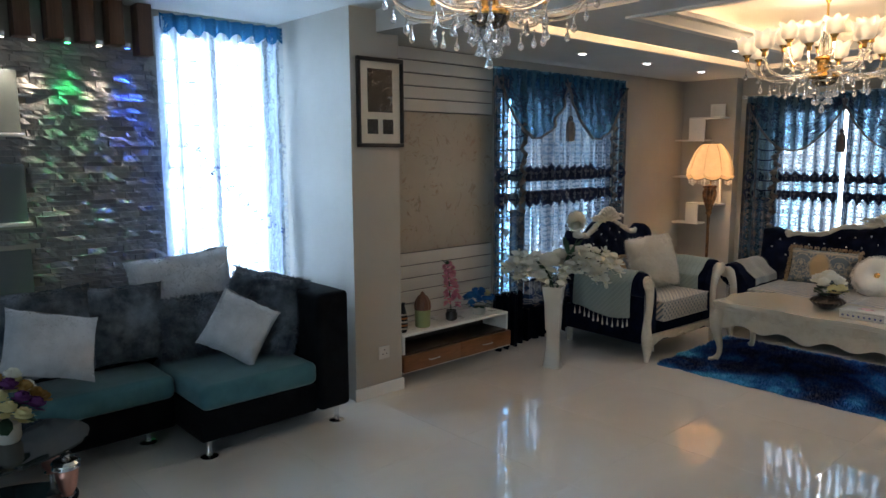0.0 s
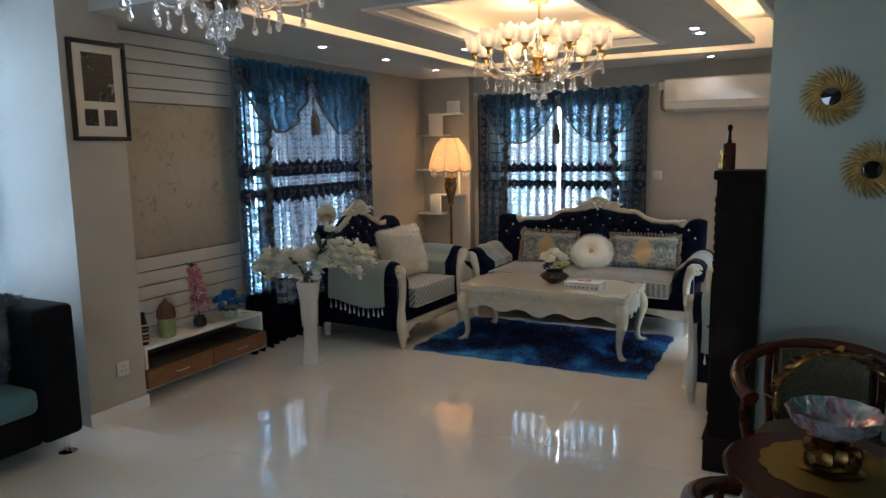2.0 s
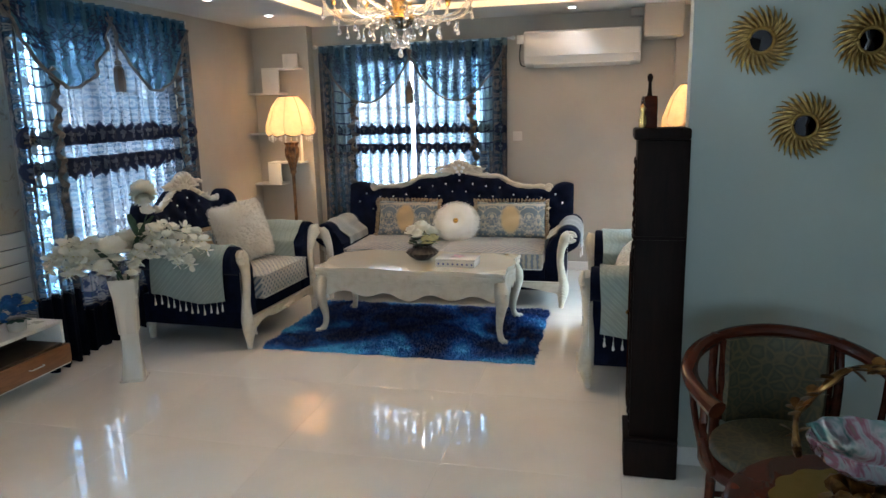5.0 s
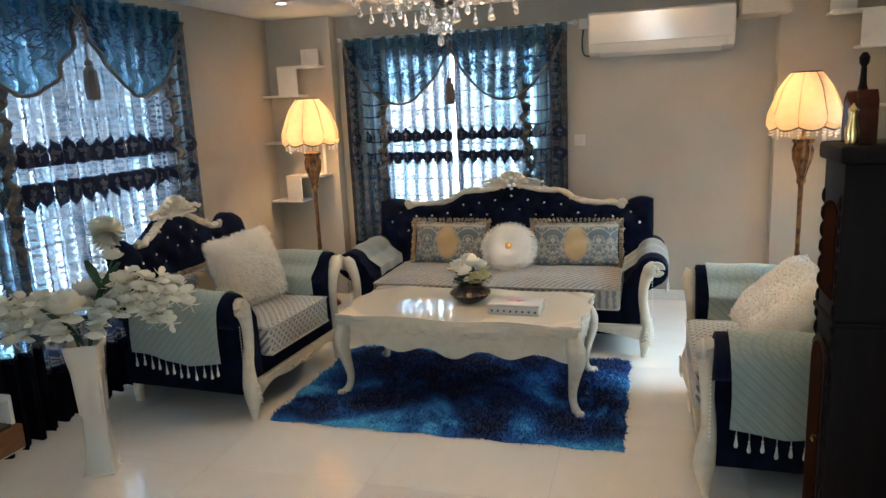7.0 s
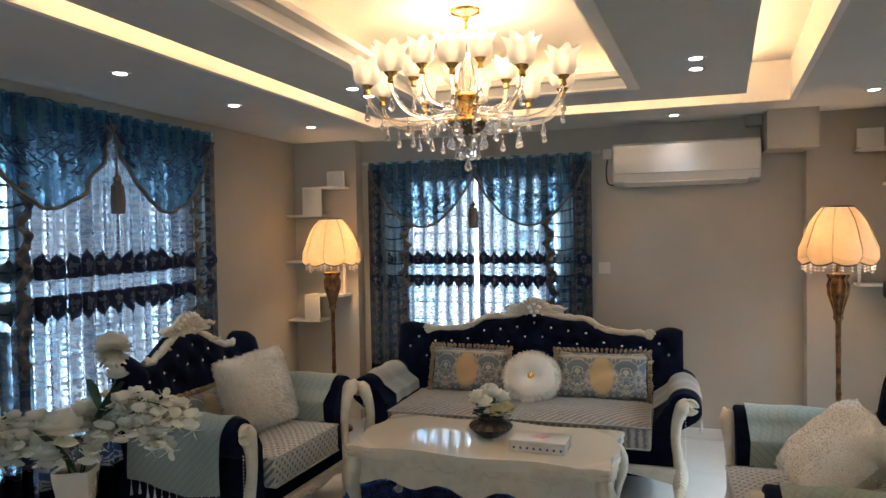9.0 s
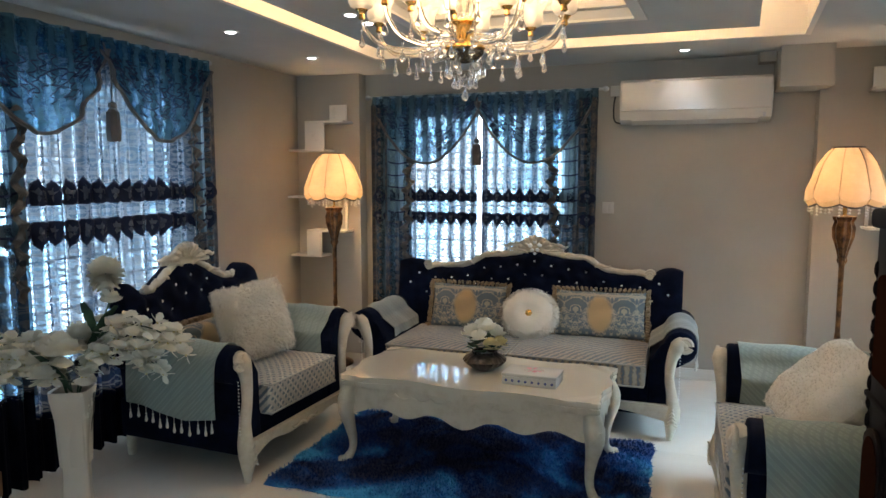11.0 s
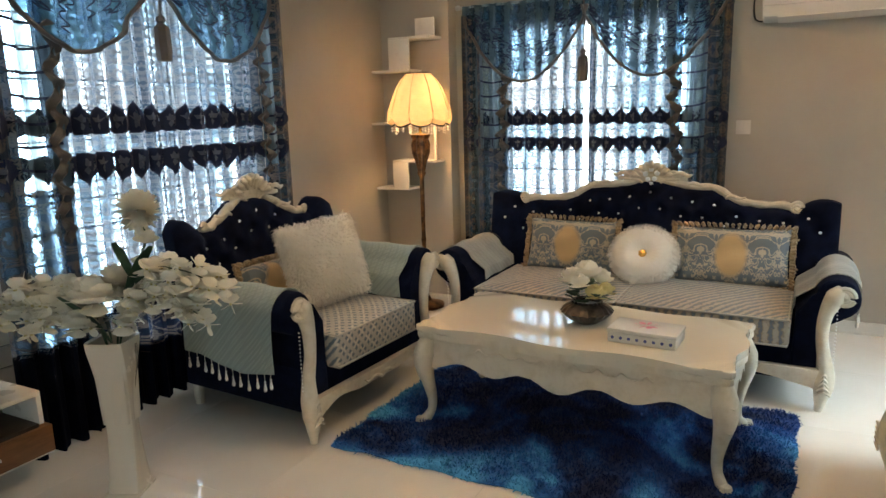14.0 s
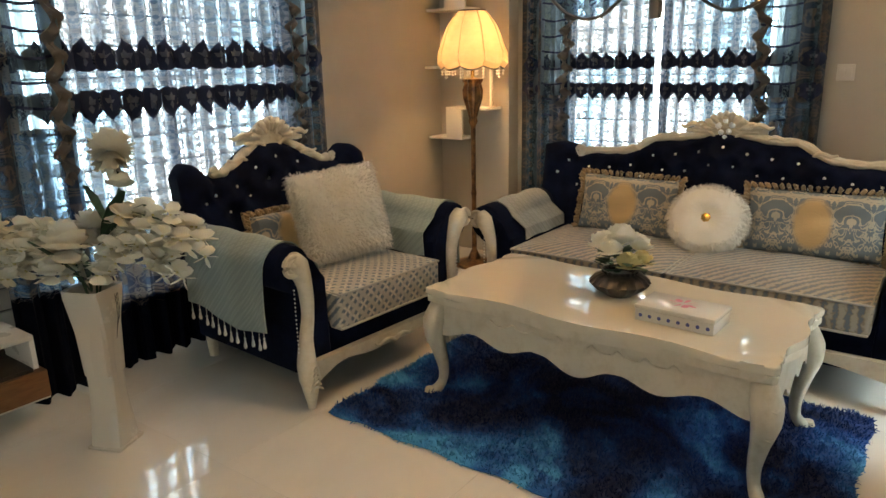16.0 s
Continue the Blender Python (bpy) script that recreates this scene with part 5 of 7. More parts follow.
for i in range(9):
    a = i * 0.7
    b = bmesh.new()
    petal(b, (0.01 + 0.01 * math.cos(a), 0.02 * math.sin(a), 0.0612), (math.cos(a), math.sin(a), 0.001), 0.035, 0.010, 0.0)
    part("print_flower", b, PINK, bx_)
for i in range(8):
    y = -0.12 + i * 0.034
    d = part("print_dot", lathe([(0.001, 0.001), (0.007, 0.0008), (0.007, 0)], 10), BLUEP, bx_)
    d.matrix_basis = pose(-0.0855, y, 0.022, 0, -90, 0)

# ---- floor lamps ----
m = Mat("pleated_silk_shade", (0.75, 0.49, 0.30), 0.7)
df = m.node("ShaderNodeBsdfDiffuse", {0: (0.55, 0.43, 0.30, 1)}).outputs[0]
tl = m.node("ShaderNodeBsdfTranslucent", {0: m.ramp(m.noise(25, 3), [(0.3, (0.34, 0.26, 0.175)), (0.7, (0.44, 0.35, 0.245))])}).outputs[0]
m.t.links.new(m.node("ShaderNodeMixShader", {0: 0.40, 1: df, 2: tl}).outputs[0], m.t.nodes["Material Output"].inputs[0])
SILK = m.m
BULB = glowing("warm_bulb", (1.0, 0.70, 0.42), 18)
m = Mat("bronzed_carved_wood", (0.16, 0.07, 0.025), 0.35, 0.4)
m.vary(m.noise(18, 5), (0.05, 0.022, 0.01), (0.30, 0.14, 0.05))
BWOOD = m.m


def floor_lamp(m_, label):
    e = thing("floor_lamp", m_, label, "floor lamp", "floor lamps in the corners")
    part("base", lathe([(0.14, 0), (0.145, 0.02), (0.11, 0.035), (0.05, 0.05), (0.03, 0.09), (0.018, 0.12)], 28, flute=8, depth=0.03), BWOOD, e)
    part("pole", lathe([(0.018, 0.11), (0.016, 0.5), (0.020, 0.52), (0.015, 0.55), (0.017, 0.98), (0.022, 1.0)], 16), BWOOD, e)
    part("urn", lathe([(0.022, 1.0), (0.030, 1.02), (0.024, 1.035), (0.036, 1.09), (0.060, 1.17), (0.064, 1.23), (0.052, 1.27), (0.062, 1.285), (0.064, 1.30), (0.02, 1.31)], 40, flute=10, depth=0.10), BWOOD, e, "fluted bronzed urn")
    part("stem", lathe([(0.012, 1.30), (0.012, 1.50)], 10), GOLD, e)
    n, lobes = 96, 8
    b = bmesh.new()
    prof = [(0.095, 1.735), (0.112, 1.72), (0.130, 1.70), (0.172, 1.64), (0.196, 1.58), (0.215, 1.52), (0.234, 1.47), (0.234, 1.42), (0.205, 1.385)]
    rings = []
    for j, (r, z) in enumerate(prof):
        ring = []
        for i in range(n):
            a = 2 * math.pi * i / n
            lob = abs(math.sin(a * lobes / 2))
            rr = r * (0.93 + 0.09 * lob * j / 8) + 0.0015 * math.sin(a * 48)
            zz = z - (0.022 * lob if j >= 7 else 0)
            ring.append(b.verts.new((rr * math.cos(a), rr * math.sin(a), zz)))
        rings.append(ring)
    for p, q_ in zip(rings, rings[1:]):
        for i in range(n):
            b.faces.new((p[i], p[(i + 1) % n], q_[(i + 1) % n], q_[i]))
    sh = part("shade", b, SILK, e, "cream scalloped silk shade, lit")
    for k in range(lobes):
        a = 2 * math.pi * k / lobes
        part("rib", tube([(r * 0.935 * math.cos(a), r * 0.935 * math.sin(a), z) for r, z in prof], 0.004, 5), FRINGE, sh)
    part("top_band", tube([(0.092 * math.cos(a), 0.092 * math.sin(a), 1.737) for a in [i * math.pi / 12 for i in range(25)]], 0.005, 6), CORD, sh)
    lower = [(0.205 * (0.93 + 0.09 * abs(math.sin(a * 4))) * math.cos(a), 0.205 * (0.93 + 0.09 * abs(math.sin(a * 4))) * math.sin(a), 1.385 - 0.022 * abs(math.sin(a * 4))) for a in [i * 2 * math.pi / 96 for i in range(97)]]
    part("edge_band", tube(lower, 0.006, 6), CORD, sh)
    bead = None
    for i in range(0, 96, 4):
        x, y, z = lower[i]
        L = 0.05 if i % 12 else 0.085
        bm = tube([(x, y, z), (x, y, z - L + 0.02)], 0.002, 4)
        for k in range(2 if L < 0.06 else 4):
            bm = merge(bm, lathe([(0.001, -0.008), (0.0095, 0), (0.001, 0.008)], 6), pose(x, y, z - 0.015 - 0.019 * k))
        part("bead_drop", bm, BEADS, sh)
    for k in range(2):
        b2 = part("bulb", lathe([(0.010, 1.50), (0.026, 1.54), (0.030, 1.57), (0.018, 1.60), (0.001, 1.61)], 14), BULB, e)
        b2.location = (0.05 * (1 if k else -1), 0, 0.03)
    return e


floor_lamp(pose(7.26, 4.085, 0, 0, 0, 10), "bronzed floor lamp with lit cream scalloped shade by the sofa")
floor_lamp(pose(7.20, 0.42, 0, 0, 0, 25), "bronzed floor lamp with lit cream scalloped shade in the far corner")

# ---- chandeliers ----
FROST = Mat("frosted_glass_shade", (0.95, 0.85, 0.68), 0.4).m
mm_ = Mat("lit_tulip_glass", (0.42, 0.38, 0.32), 0.35)
mm_.set("Emission Color", (1.0, 0.80, 0.55, 1))
grad = mm_.node("ShaderNodeSeparateXYZ", {0: mm_.coord()}).outputs[2]
mm_.set("Emission Strength", mm_.node("ShaderNodeMapRange", {0: grad, 1: 0.0, 2: 0.10, 3: 0.12, 4: 1.0}).outputs[0])
mm_.set("Transmission Weight", 0.25)
TULIP = mm_.m
GLASSARM = Mat("clear_amber_glass", (1.0, 0.95, 0.86), 0.06, Transmission_Weight=0.9, IOR=1.45).m
BULB2 = glowing("candle_bulb", (1.0, 0.80, 0.55), 5)


def drop_mesh():
    return lathe([(0.0005, 0.012), (0.004, 0.008), (0.0065, 0.0), (0.003, -0.006), (0.005, -0.010), (0.011, -0.024), (0.0145, -0.036), (0.012, -0.046), (0.0005, -0.054)], 8)


def chandelier(loc, ztop, label):
    e = thing("chandelier", pose(*loc), label, "chandelier")
    part("canopy", lathe([(0.001, ztop), (0.075, ztop), (0.07, ztop - 0.015), (0.02, ztop - 0.03), (0.012, ztop - 0.05)], 24), GOLD, e)
    part("rod", lathe([(0.007, ztop - 0.05), (0.007, 0.36)], 10), GOLD, e)
    part("column", lathe([(0.010, 0.36), (0.030, 0.345), (0.020, 0.33), (0.034, 0.28), (0.045, 0.22), (0.030, 0.18), (0.036, 0.17)], 24, flute=8, depth=0.06), GLASSARM, e)
    part("gold_hub", lathe([(0.036, 0.17), (0.060, 0.165), (0.064, 0.155), (0.045, 0.14), (0.040, 0.09), (0.052, 0.06), (0.088, 0.05), (0.094, 0.038), (0.085, 0.03)], 28), GOLD, e, "polished gold hub")
    part("bowl", lathe([(0.085, 0.03), (0.082, 0.008), (0.060, -0.012), (0.02, -0.025), (0.001, -0.026)], 28, flute=14, depth=0.03), GLASSARM, e)

    def arm(n, r_end, z0, zlow, zend, off, sc):
        first = None
        for i in range(n):
            a = off + 2 * math.pi * i / n
            A = tagged(new("arm"))
            A.parent = e
            A.matrix_basis = pose(0, 0, 0, 0, 0, math.degrees(a))
            part("arm_tube", tube([(0.06, 0, z0), (0.14, 0, z0 - 0.01), (r_end * 0.55, 0, zlow), (r_end * 0.82, 0, zlow + 0.02), (r_end * 0.97, 0, zlow + 0.09), (r_end, 0, zend)], [0.010, 0.009, 0.0095, 0.0095, 0.009, 0.009], 8, fine=4), GLASSARM, A)
            part("cup", lathe([(0.010, zend - 0.045), (0.016, zend - 0.04), (0.013, zend - 0.02), (0.024, zend - 0.008), (0.030, zend)], 14), GOLD, A).location = (r_end, 0, 0)
            b = bmesh.new()
            rings = []
            for r, z in ((0.028, 0), (0.050, 0.012), (0.060, 0.035), (0.058, 0.065), (0.060, 0.088), (0.072, 0.112)):
                ring = []
                for k in range(36):
                    t = 2 * math.pi * k / 36
                    f = 1 + 0.16 * math.cos(6 * t) * max(0, (z - 0.055) / 0.045)
                    ring.append(b.verts.new((r * f * sc * math.cos(t), r * f * sc * math.sin(t), z * sc + (0.010 * math.cos(6 * t) if z > 0.09 else 0))))
                rings.append(ring)
            for p, q in zip(rings, rings[1:]):
                for k in range(36):
                    b.faces.new((p[k], p[(k + 1) % 36], q[(k + 1) % 36], q[k]))
            sh = part("shade", b, TULIP, A, "lit frosted tulip glass shade")
            sh.location = (r_end, 0, zend)
            part("bulb", lathe([(0.008, zend + 0.02), (0.016, zend + 0.045), (0.015, zend + 0.07), (0.001, zend + 0.10)], 10), BULB2, A).location = (r_end, 0, 0)
            for r, z in ((r_end * 0.80, zlow - 0.0), (r_end * 0.55, zlow - 0.025), (r_end * 1.0, zend - 0.075)):
                d = part("crystal_drop", merge(merge(None, drop_mesh()), lathe([(0.0005, 0.034), (0.008, 0.024), (0.0005, 0.014)], 6)), CRYSTAL, A)
                d.location = (r, 0, z - 0.04)
    arm(10, 0.47, 0.06, 0.03, 0.20, 0.15, 1.0)
    arm(6, 0.27, 0.10, 0.10, 0.27, 0.5, 0.9)
    for ring, (r, n, z) in enumerate(((0.085, 10, -0.01), (0.05, 6, -0.06))):
        for k in range(n):
            a = 2 * math.pi * k / n + ring
            d = part("crystal_drop", merge(drop_mesh(), lathe([(0.0005, 0.034), (0.008, 0.024), (0.0005, 0.014)], 6)), CRYSTAL, e)
            d.location = (r * math.cos(a), r * math.sin(a), z - 0.03)
    d = part("crystal_drop", merge(drop_mesh(), lathe([(0.0005, 0.05), (0.012, 0.032), (0.0005, 0.014)], 8)), CRYSTAL, e)
    d.location, d.scale = (0, 0, -0.13), (1.3, 1.3, 1.3)
    return e


chandelier((5.32, 2.37, 2.10), 0.56, "lit gold and glass chandelier with tulip shades and crystals")
chandelier((2.62, 2.82, 2.22), 0.34, "lit glass chandelier hung with crystal drops near the grey sofa")
point("chandelier_lamp", (5.32, 2.37, 2.46), 31, (1.0, 0.78, 0.52), 0.28)
point("chandelier_lamp", (2.62, 2.82, 2.42), 9, (1.0, 0.80, 0.58), 0.25)
for x, y in ((7.26, 4.085), (7.20, 0.42)):
    point("floor_lamp_bulb", (x, y, 1.54), 17 if y > 1 else 11, (1.0, 0.66, 0.34), 0.05)

# ---- vase with white flowers ----
CERAM = painted("white_glazed_ceramic", (0.58, 0.54, 0.47), (0.63, 0.59, 0.52), 0.22, 0.05)
vase = thing("floor_vase", pose(4.46, 3.89, 0, 0, 0, 24), "tall square waisted white ceramic floor vase with fine black lines", "vase")
b = bmesh.new()
rings = []
for j in range(21):
    t = j / 20
    w = 0.066 - 0.020 * math.sin(math.pi * min(1, t * 1.05)) + 0.012 * t
    tw = 0.25 * math.sin(math.pi * t)
    ring = []
    for k in range(32):
        a = 2 * math.pi * k / 32
        r = (abs(math.cos(a)) ** 9 + abs(math.sin(a)) ** 9) ** (-1 / 9)
        ring.append(b.verts.new((w * r * math.cos(a + tw), w * r * math.sin(a + tw), 0.64 * t)))
    rings.append(ring)
rings.append([b.verts.new((v.co.x * 0.86, v.co.y * 0.86, 0.635)) for v in rings[-1]])
rings.append([b.verts.new((v.co.x * 0.8, v.co.y * 0.8, 0.30)) for v in rings[-1]])
for p, q in zip(rings, rings[1:]):
    for k in range(32):
        b.faces.new((p[k], p[(k + 1) % 32], q[(k + 1) % 32], q[k]))
b.faces.new(rings[0][::-1])
b.faces.new(rings[-1])
part("body", b, CERAM, vase)
part("foot", box(-0.072, 0.072, -0.072, 0.072, 0.0, 0.012, 0.003), CERAM, vase)
for k in range(3):
    part("painted_line", tube([(0.02 + 0.008 * k, -0.077, 0.61), (0.024 + 0.006 * k, -0.072, 0.52), (0.018 + 0.004 * k, -0.056, 0.42 + 0.03 * k)], 0.0012, 4, fine=3), BLACK, vase)
bq = thing("flower_spray", pose(4.46, 3.89, 0.60), "white artificial orchids, lilies and ball blooms in the tall vase", "flower arrangement")
R14 = Vector((0.51, -0.86, 0))
F14 = Vector((-0.86, -0.51, 0))


def orchid(parent, c, d, r, seed):
    rnd = random.Random(seed)
    b = bmesh.new()
    q = Vector(d).normalized().to_track_quat("Z", "Y")
    for k in range(5):
        a = 2 * math.pi * k / 5 + rnd.uniform(-0.2, 0.2)
        petal(b, Vector(c), q @ Vector((math.cos(a), math.sin(a), 0.25)), r * rnd.uniform(0.85, 1.1), r * 0.52, 0.15)
    f = part("orchid_bloom", b, PETALW, parent)
    b2 = merge(None, lathe([(0.001, 0), (0.006, 0.004), (0.004, 0.012), (0.001, 0.014)], 6), Matrix.Translation(c) @ q.to_matrix().to_4x4())
    part("bloom_centre", b2, PETALY, f)


STEM = LEAF
rnd = random.Random(77)
for s, reach, top in ((1, 0.46, 0.31), (1, 0.36, 0.22), (-1, 0.38, 0.25), (-1, 0.28, 0.19)):
    side = R14 * s
    p0, p1, p2, p3 = Vector((0, 0, -0.1)), side * reach * 0.25 + Vector((0, 0, top * 0.9)), side * reach * 0.7 + Vector((0, 0, top)) + F14 * 0.06, side * reach + Vector((0, 0, top - 0.09)) + F14 * 0.05
    st = part("stem", tube([p0, p1, p2, p3], [0.004, 0.004, 0.003, 0.002], 5, fine=5), STEM, bq)
    for i in range(44):
        t = 0.22 + 0.78 * i / 43
        k = t * 2.999
        a, b_ = ((p0, p1), (p1, p2), (p2, p3))[int(k)]
        c = a.lerp(b_, k - int(k)) + Vector((rnd.uniform(-.035, .035), rnd.uniform(-.035, .035), rnd.uniform(-.045, .04)))
        if c.z < 0.08:
            continue
        orchid(bq, c, F14 + Vector((rnd.uniform(-.7, .7), rnd.uniform(-.7, .7), rnd.uniform(-.2, .8))), rnd.uniform(0.037, 0.048), i)
for c, r in ((Vector((0, 0, 0.20)) - R14 * 0.03 + F14 * 0.05, 0.09), (Vector((0, 0, 0.17)) - R14 * 0.14 + F14 * 0.03, 0.06), (Vector((0, 0, 0.11)) - R14 * 0.09 + F14 * 0.08, 0.055)):
    rose(bq, "lily_bloom", c, r, PETALW, int(r * 1000), F14 + Vector((0, 0, 0.5)))


def ball_bloom(c, r, n):
    b = bmesh.new()
    for i in range(n):
        z = 1 - 2 * (i + 0.5) / n
        a = i * 2.39996
        d = Vector((math.sqrt(1 - z * z) * math.cos(a), math.sqrt(1 - z * z) * math.sin(a), z))
        petal(b, c + d * r * rnd.uniform(0.15, 0.4), d + Vector((rnd.uniform(-.3, .3), rnd.uniform(-.3, .3), rnd.uniform(-.3, .3))), r * rnd.uniform(0.6, 0.85), r * 0.13, 0.1)
    part("ball_bloom", b, PETALW, bq)


top_ = Vector((0.065, -0.15, 0.54))
tul = Vector((0.075, -0.155, 0.41))
ball_bloom(top_, 0.074, 420)
ball_bloom(Vector((0.02, -0.03, 0.26)), 0.066, 320)
rose(bq, "tulip_bloom", tul, 0.05, PETALW, 9, (0.1, -0.2, 1))
part("stem", tube([(0, 0, -0.1), (0.02, -0.06, 0.2), tul, top_], 0.004, 6, fine=4), STEM, bq)
for c, d, L in (((0.02, -0.08, 0.22), (0.25, -0.35, 1), 0.22), ((0.03, -0.09, 0.24), (0.5, -0.7, 0.9), 0.2), ((0, 0, 0.02), (-0.35, 0.1, 0.8), 0.28), ((0, 0, 0.02), (0.2, 0.3, 0.9), 0.22), ((0.04, -0.1, 0.28), (-0.1, 0.1, 1), 0.15)):
    leaf(bq, c, d, L, 0.018)

# ---- floating cabinet and its ornaments ----
WALNUT = wooden("walnut_drawer_front", (0.16, 0.065, 0.025), (0.26, 0.115, 0.045), 0.35, (3, 20, 20))
INNER = painted("dark_shelf_lining", (0.03, 0.018, 0.012), (0.045, 0.028, 0.018), 0.5)
tv = thing("wall_cabinet", pose(3.30, 4.30, 0), "white low wall cabinet with open shelf and two walnut drawers", "cabinet")
part("top_board", box(0, 1.09, 0, 0.285, 0.36, 0.38, 0.002), WHITE, tv)
part("side_board", box(1.07, 1.09, 0, 0.285, 0.235, 0.3595, 0.002), WHITE, tv)
part("side_board", box(0, 0.02, 0, 0.285, 0.235, 0.3595, 0.002), WHITE, tv)
part("lining", box(0.021, 1.069, 0.26, 0.284, 0.24, 0.359), INNER, tv)
part("shelf_board", box(0.021, 1.069, 0.004, 0.26, 0.225, 0.24), INNER, tv)
for x0 in (0.0, 0.56):
    d = part("drawer", box(x0, x0 + 0.555, -0.012, 0.27, 0.105, 0.223, 0.004), WALNUT, tv)
    part("handle", tube([(x0 + 0.23, -0.012, 0.165), (x0 + 0.235, -0.03, 0.165), (x0 + 0.325, -0.03, 0.165), (x0 + 0.33, -0.012, 0.165)], 0.004, 6), ALU, d)
part("base_board", box(0.0, 1.115, 0.0, 0.27, 0.095, 0.104), WHITE, tv)


def pot_plant(name, label, loc, pot_prof, pot_mat):
    e = thing(name, pose(*loc), label, "ornament")
    part("pot", lathe(pot_prof, 24), pot_mat, e)
    return e


PINKF = cloth("pink_petals", (0.62, 0.20, 0.30), (0.78, 0.36, 0.42), sheen=0, relief=0.05)
BLUEF = cloth("blue_petals", (0.01, 0.10, 0.32), (0.02, 0.20, 0.50), sheen=0, relief=0.05)
e = pot_plant("potted_flower", "pink artificial hyacinth in a small black pot on the wall cabinet", (3.86, 4.40, 0.38), [(0.028, 0), (0.044, 0.01), (0.046, 0.05), (0.036, 0.07), (0.040, 0.078), (0.03, 0.07)], BLACK)
part("stem", tube([(0, 0, 0.05), (-0.015, 0, 0.2), (-0.04, 0, 0.45)], 0.004, 6, fine=4), LEAF, e)
rnd = random.Random(3)
for i in range(30):
    t = i / 29
    a = i * 2.4
    r = 0.05 * (1 - 0.5 * t)
    c = Vector((-0.05 * t + 0.02 + r * math.cos(a), r * math.sin(a), 0.11 + 0.32 * t))
    rose(e, "bloom", c, 0.026, PINKF, i, (math.cos(a), math.sin(a), 0.4)) if i % 2 else orchid(e, c, (math.cos(a), math.sin(a) - 0.5, 0.3), 0.03, i)
for o in e.children:
    if o.name.startswith("orchid_bloom"):
        o.data.materials[0] = PINKF
for k in range(3):
    leaf(e, (-0.04, 0, 0.43), (math.cos(k * 2), math.sin(k * 2), 1.5), 0.06, 0.012)
e = pot_plant("potted_flower", "blue and pale yellow artificial flowers in a white square pot", (4.16, 4.40, 0.38), [(0.045, 0), (0.048, 0.005), (0.054, 0.065), (0.05, 0.065), (0.04, 0.06)], CERAM)
for i in range(26):
    a = i * 2.4
    r = 0.115 * math.sqrt((i + 1) / 26)
    z = 0.20 - r * 0.75 + rnd.uniform(-0.015, 0.015)
    rose(e, "bloom", (r * math.cos(a), r * math.sin(a) * 0.8, z), 0.034, PETALY if i in (3, 5, 8, 10, 13) else BLUEF, i, (math.cos(a) * r * 8, math.sin(a) * r * 8 - 0.3, 0.7))
for i in range(12):
    a = i * 0.52
    leaf(e, (0.05 * math.cos(a), 0.05 * math.sin(a), 0.08), (math.cos(a), math.sin(a), 0.1), 0.06, 0.018)
GREENP = painted("olive_green_glaze", (0.22, 0.26, 0.10), (0.30, 0.34, 0.15), 0.35)
BROWNB = painted("brown_bulb_glaze", (0.12, 0.045, 0.025), (0.18, 0.07, 0.04), 0.4)
e = pot_plant("cactus_ornament", "green pot with a brown dome of cactus on the wall cabinet", (3.57, 4.40, 0.38), [(0.050, 0), (0.056, 0.006), (0.060, 0.125), (0.056, 0.13), (0.048, 0.12)], GREENP)
part("dome", lathe([(0.056, 0.125), (0.060, 0.15), (0.055, 0.19), (0.038, 0.225), (0.018, 0.24), (0.008, 0.262), (0.001, 0.265)], 36, flute=12, depth=0.06), BROWNB, e, "brown ribbed dome")
e = thing("striped_bottle", pose(3.36, 4.37, 0.38), "slim dark bottle ornament with orange and cream stripes", "ornament")
OR = painted("orange_stripe", (0.4, 0.12, 0.03), (0.45, 0.16, 0.05), 0.3)
prof = [(0.024, 0), (0.030, 0.02), (0.034, 0.07), (0.030, 0.12), (0.018, 0.165), (0.012, 0.20), (0.015, 0.215), (0.001, 0.216)]
part("body", lathe(prof, 20), BLACK, e)
for z, r, mt in ((0.03, 0.0325, CERAM), (0.055, 0.0345, OR), (0.08, 0.0345, CERAM), (0.105, 0.033, OR), (0.13, 0.0285, CERAM)):
    part("stripe", lathe([(r - 0.003, z - 0.007), (r, z - 0.006), (r, z + 0.006), (r - 0.004, z + 0.007)], 20, cap=False), mt, e)

# ---- dark narrow cabinet with the carved ornament ----
ROSEW = wooden("dark_rosewood", (0.004, 0.002, 0.0015), (0.011, 0.004, 0.003), 0.6, (14, 14, 1.5), 0.0)
ROSEW.node_tree.nodes["Principled BSDF"].inputs["Specular IOR Level"].default_value = 0.12
REDW = wooden("polished_red_wood", (0.030, 0.006, 0.003), (0.080, 0.016, 0.007), 0.25, (2, 2, 10), 0.08)
REDW.node_tree.nodes["Principled BSDF"].inputs["Specular IOR Level"].default_value = 0.2
DGL = Mat("dark_cabinet_glass", (0.026, 0.009, 0.005), 0.3, Specular_IOR_Level=0.0).m
tc = thing("tower_cabinet", pose(3.95, 0.872, 0), "narrow dark rosewood tower cabinet with arched glass door beside the wall", "cabinet")
part("plinth", box(-0.11, 0.12, -0.10, 0.12, 0.0, 0.16, 0.008), ROSEW, tc)
part("plinth_moulding", box(-0.115, 0.125, -0.10, 0.125, 0.16, 0.18, 0.006), ROSEW, tc)
part("case", box(-0.09, 0.10, -0.10, 0.10, 0.18, 1.44, 0.004), ROSEW, tc)
part("waist_moulding", box(-0.098, 0.108, -0.10, 0.108, 1.04, 1.055, 0.004), ROSEW, tc)
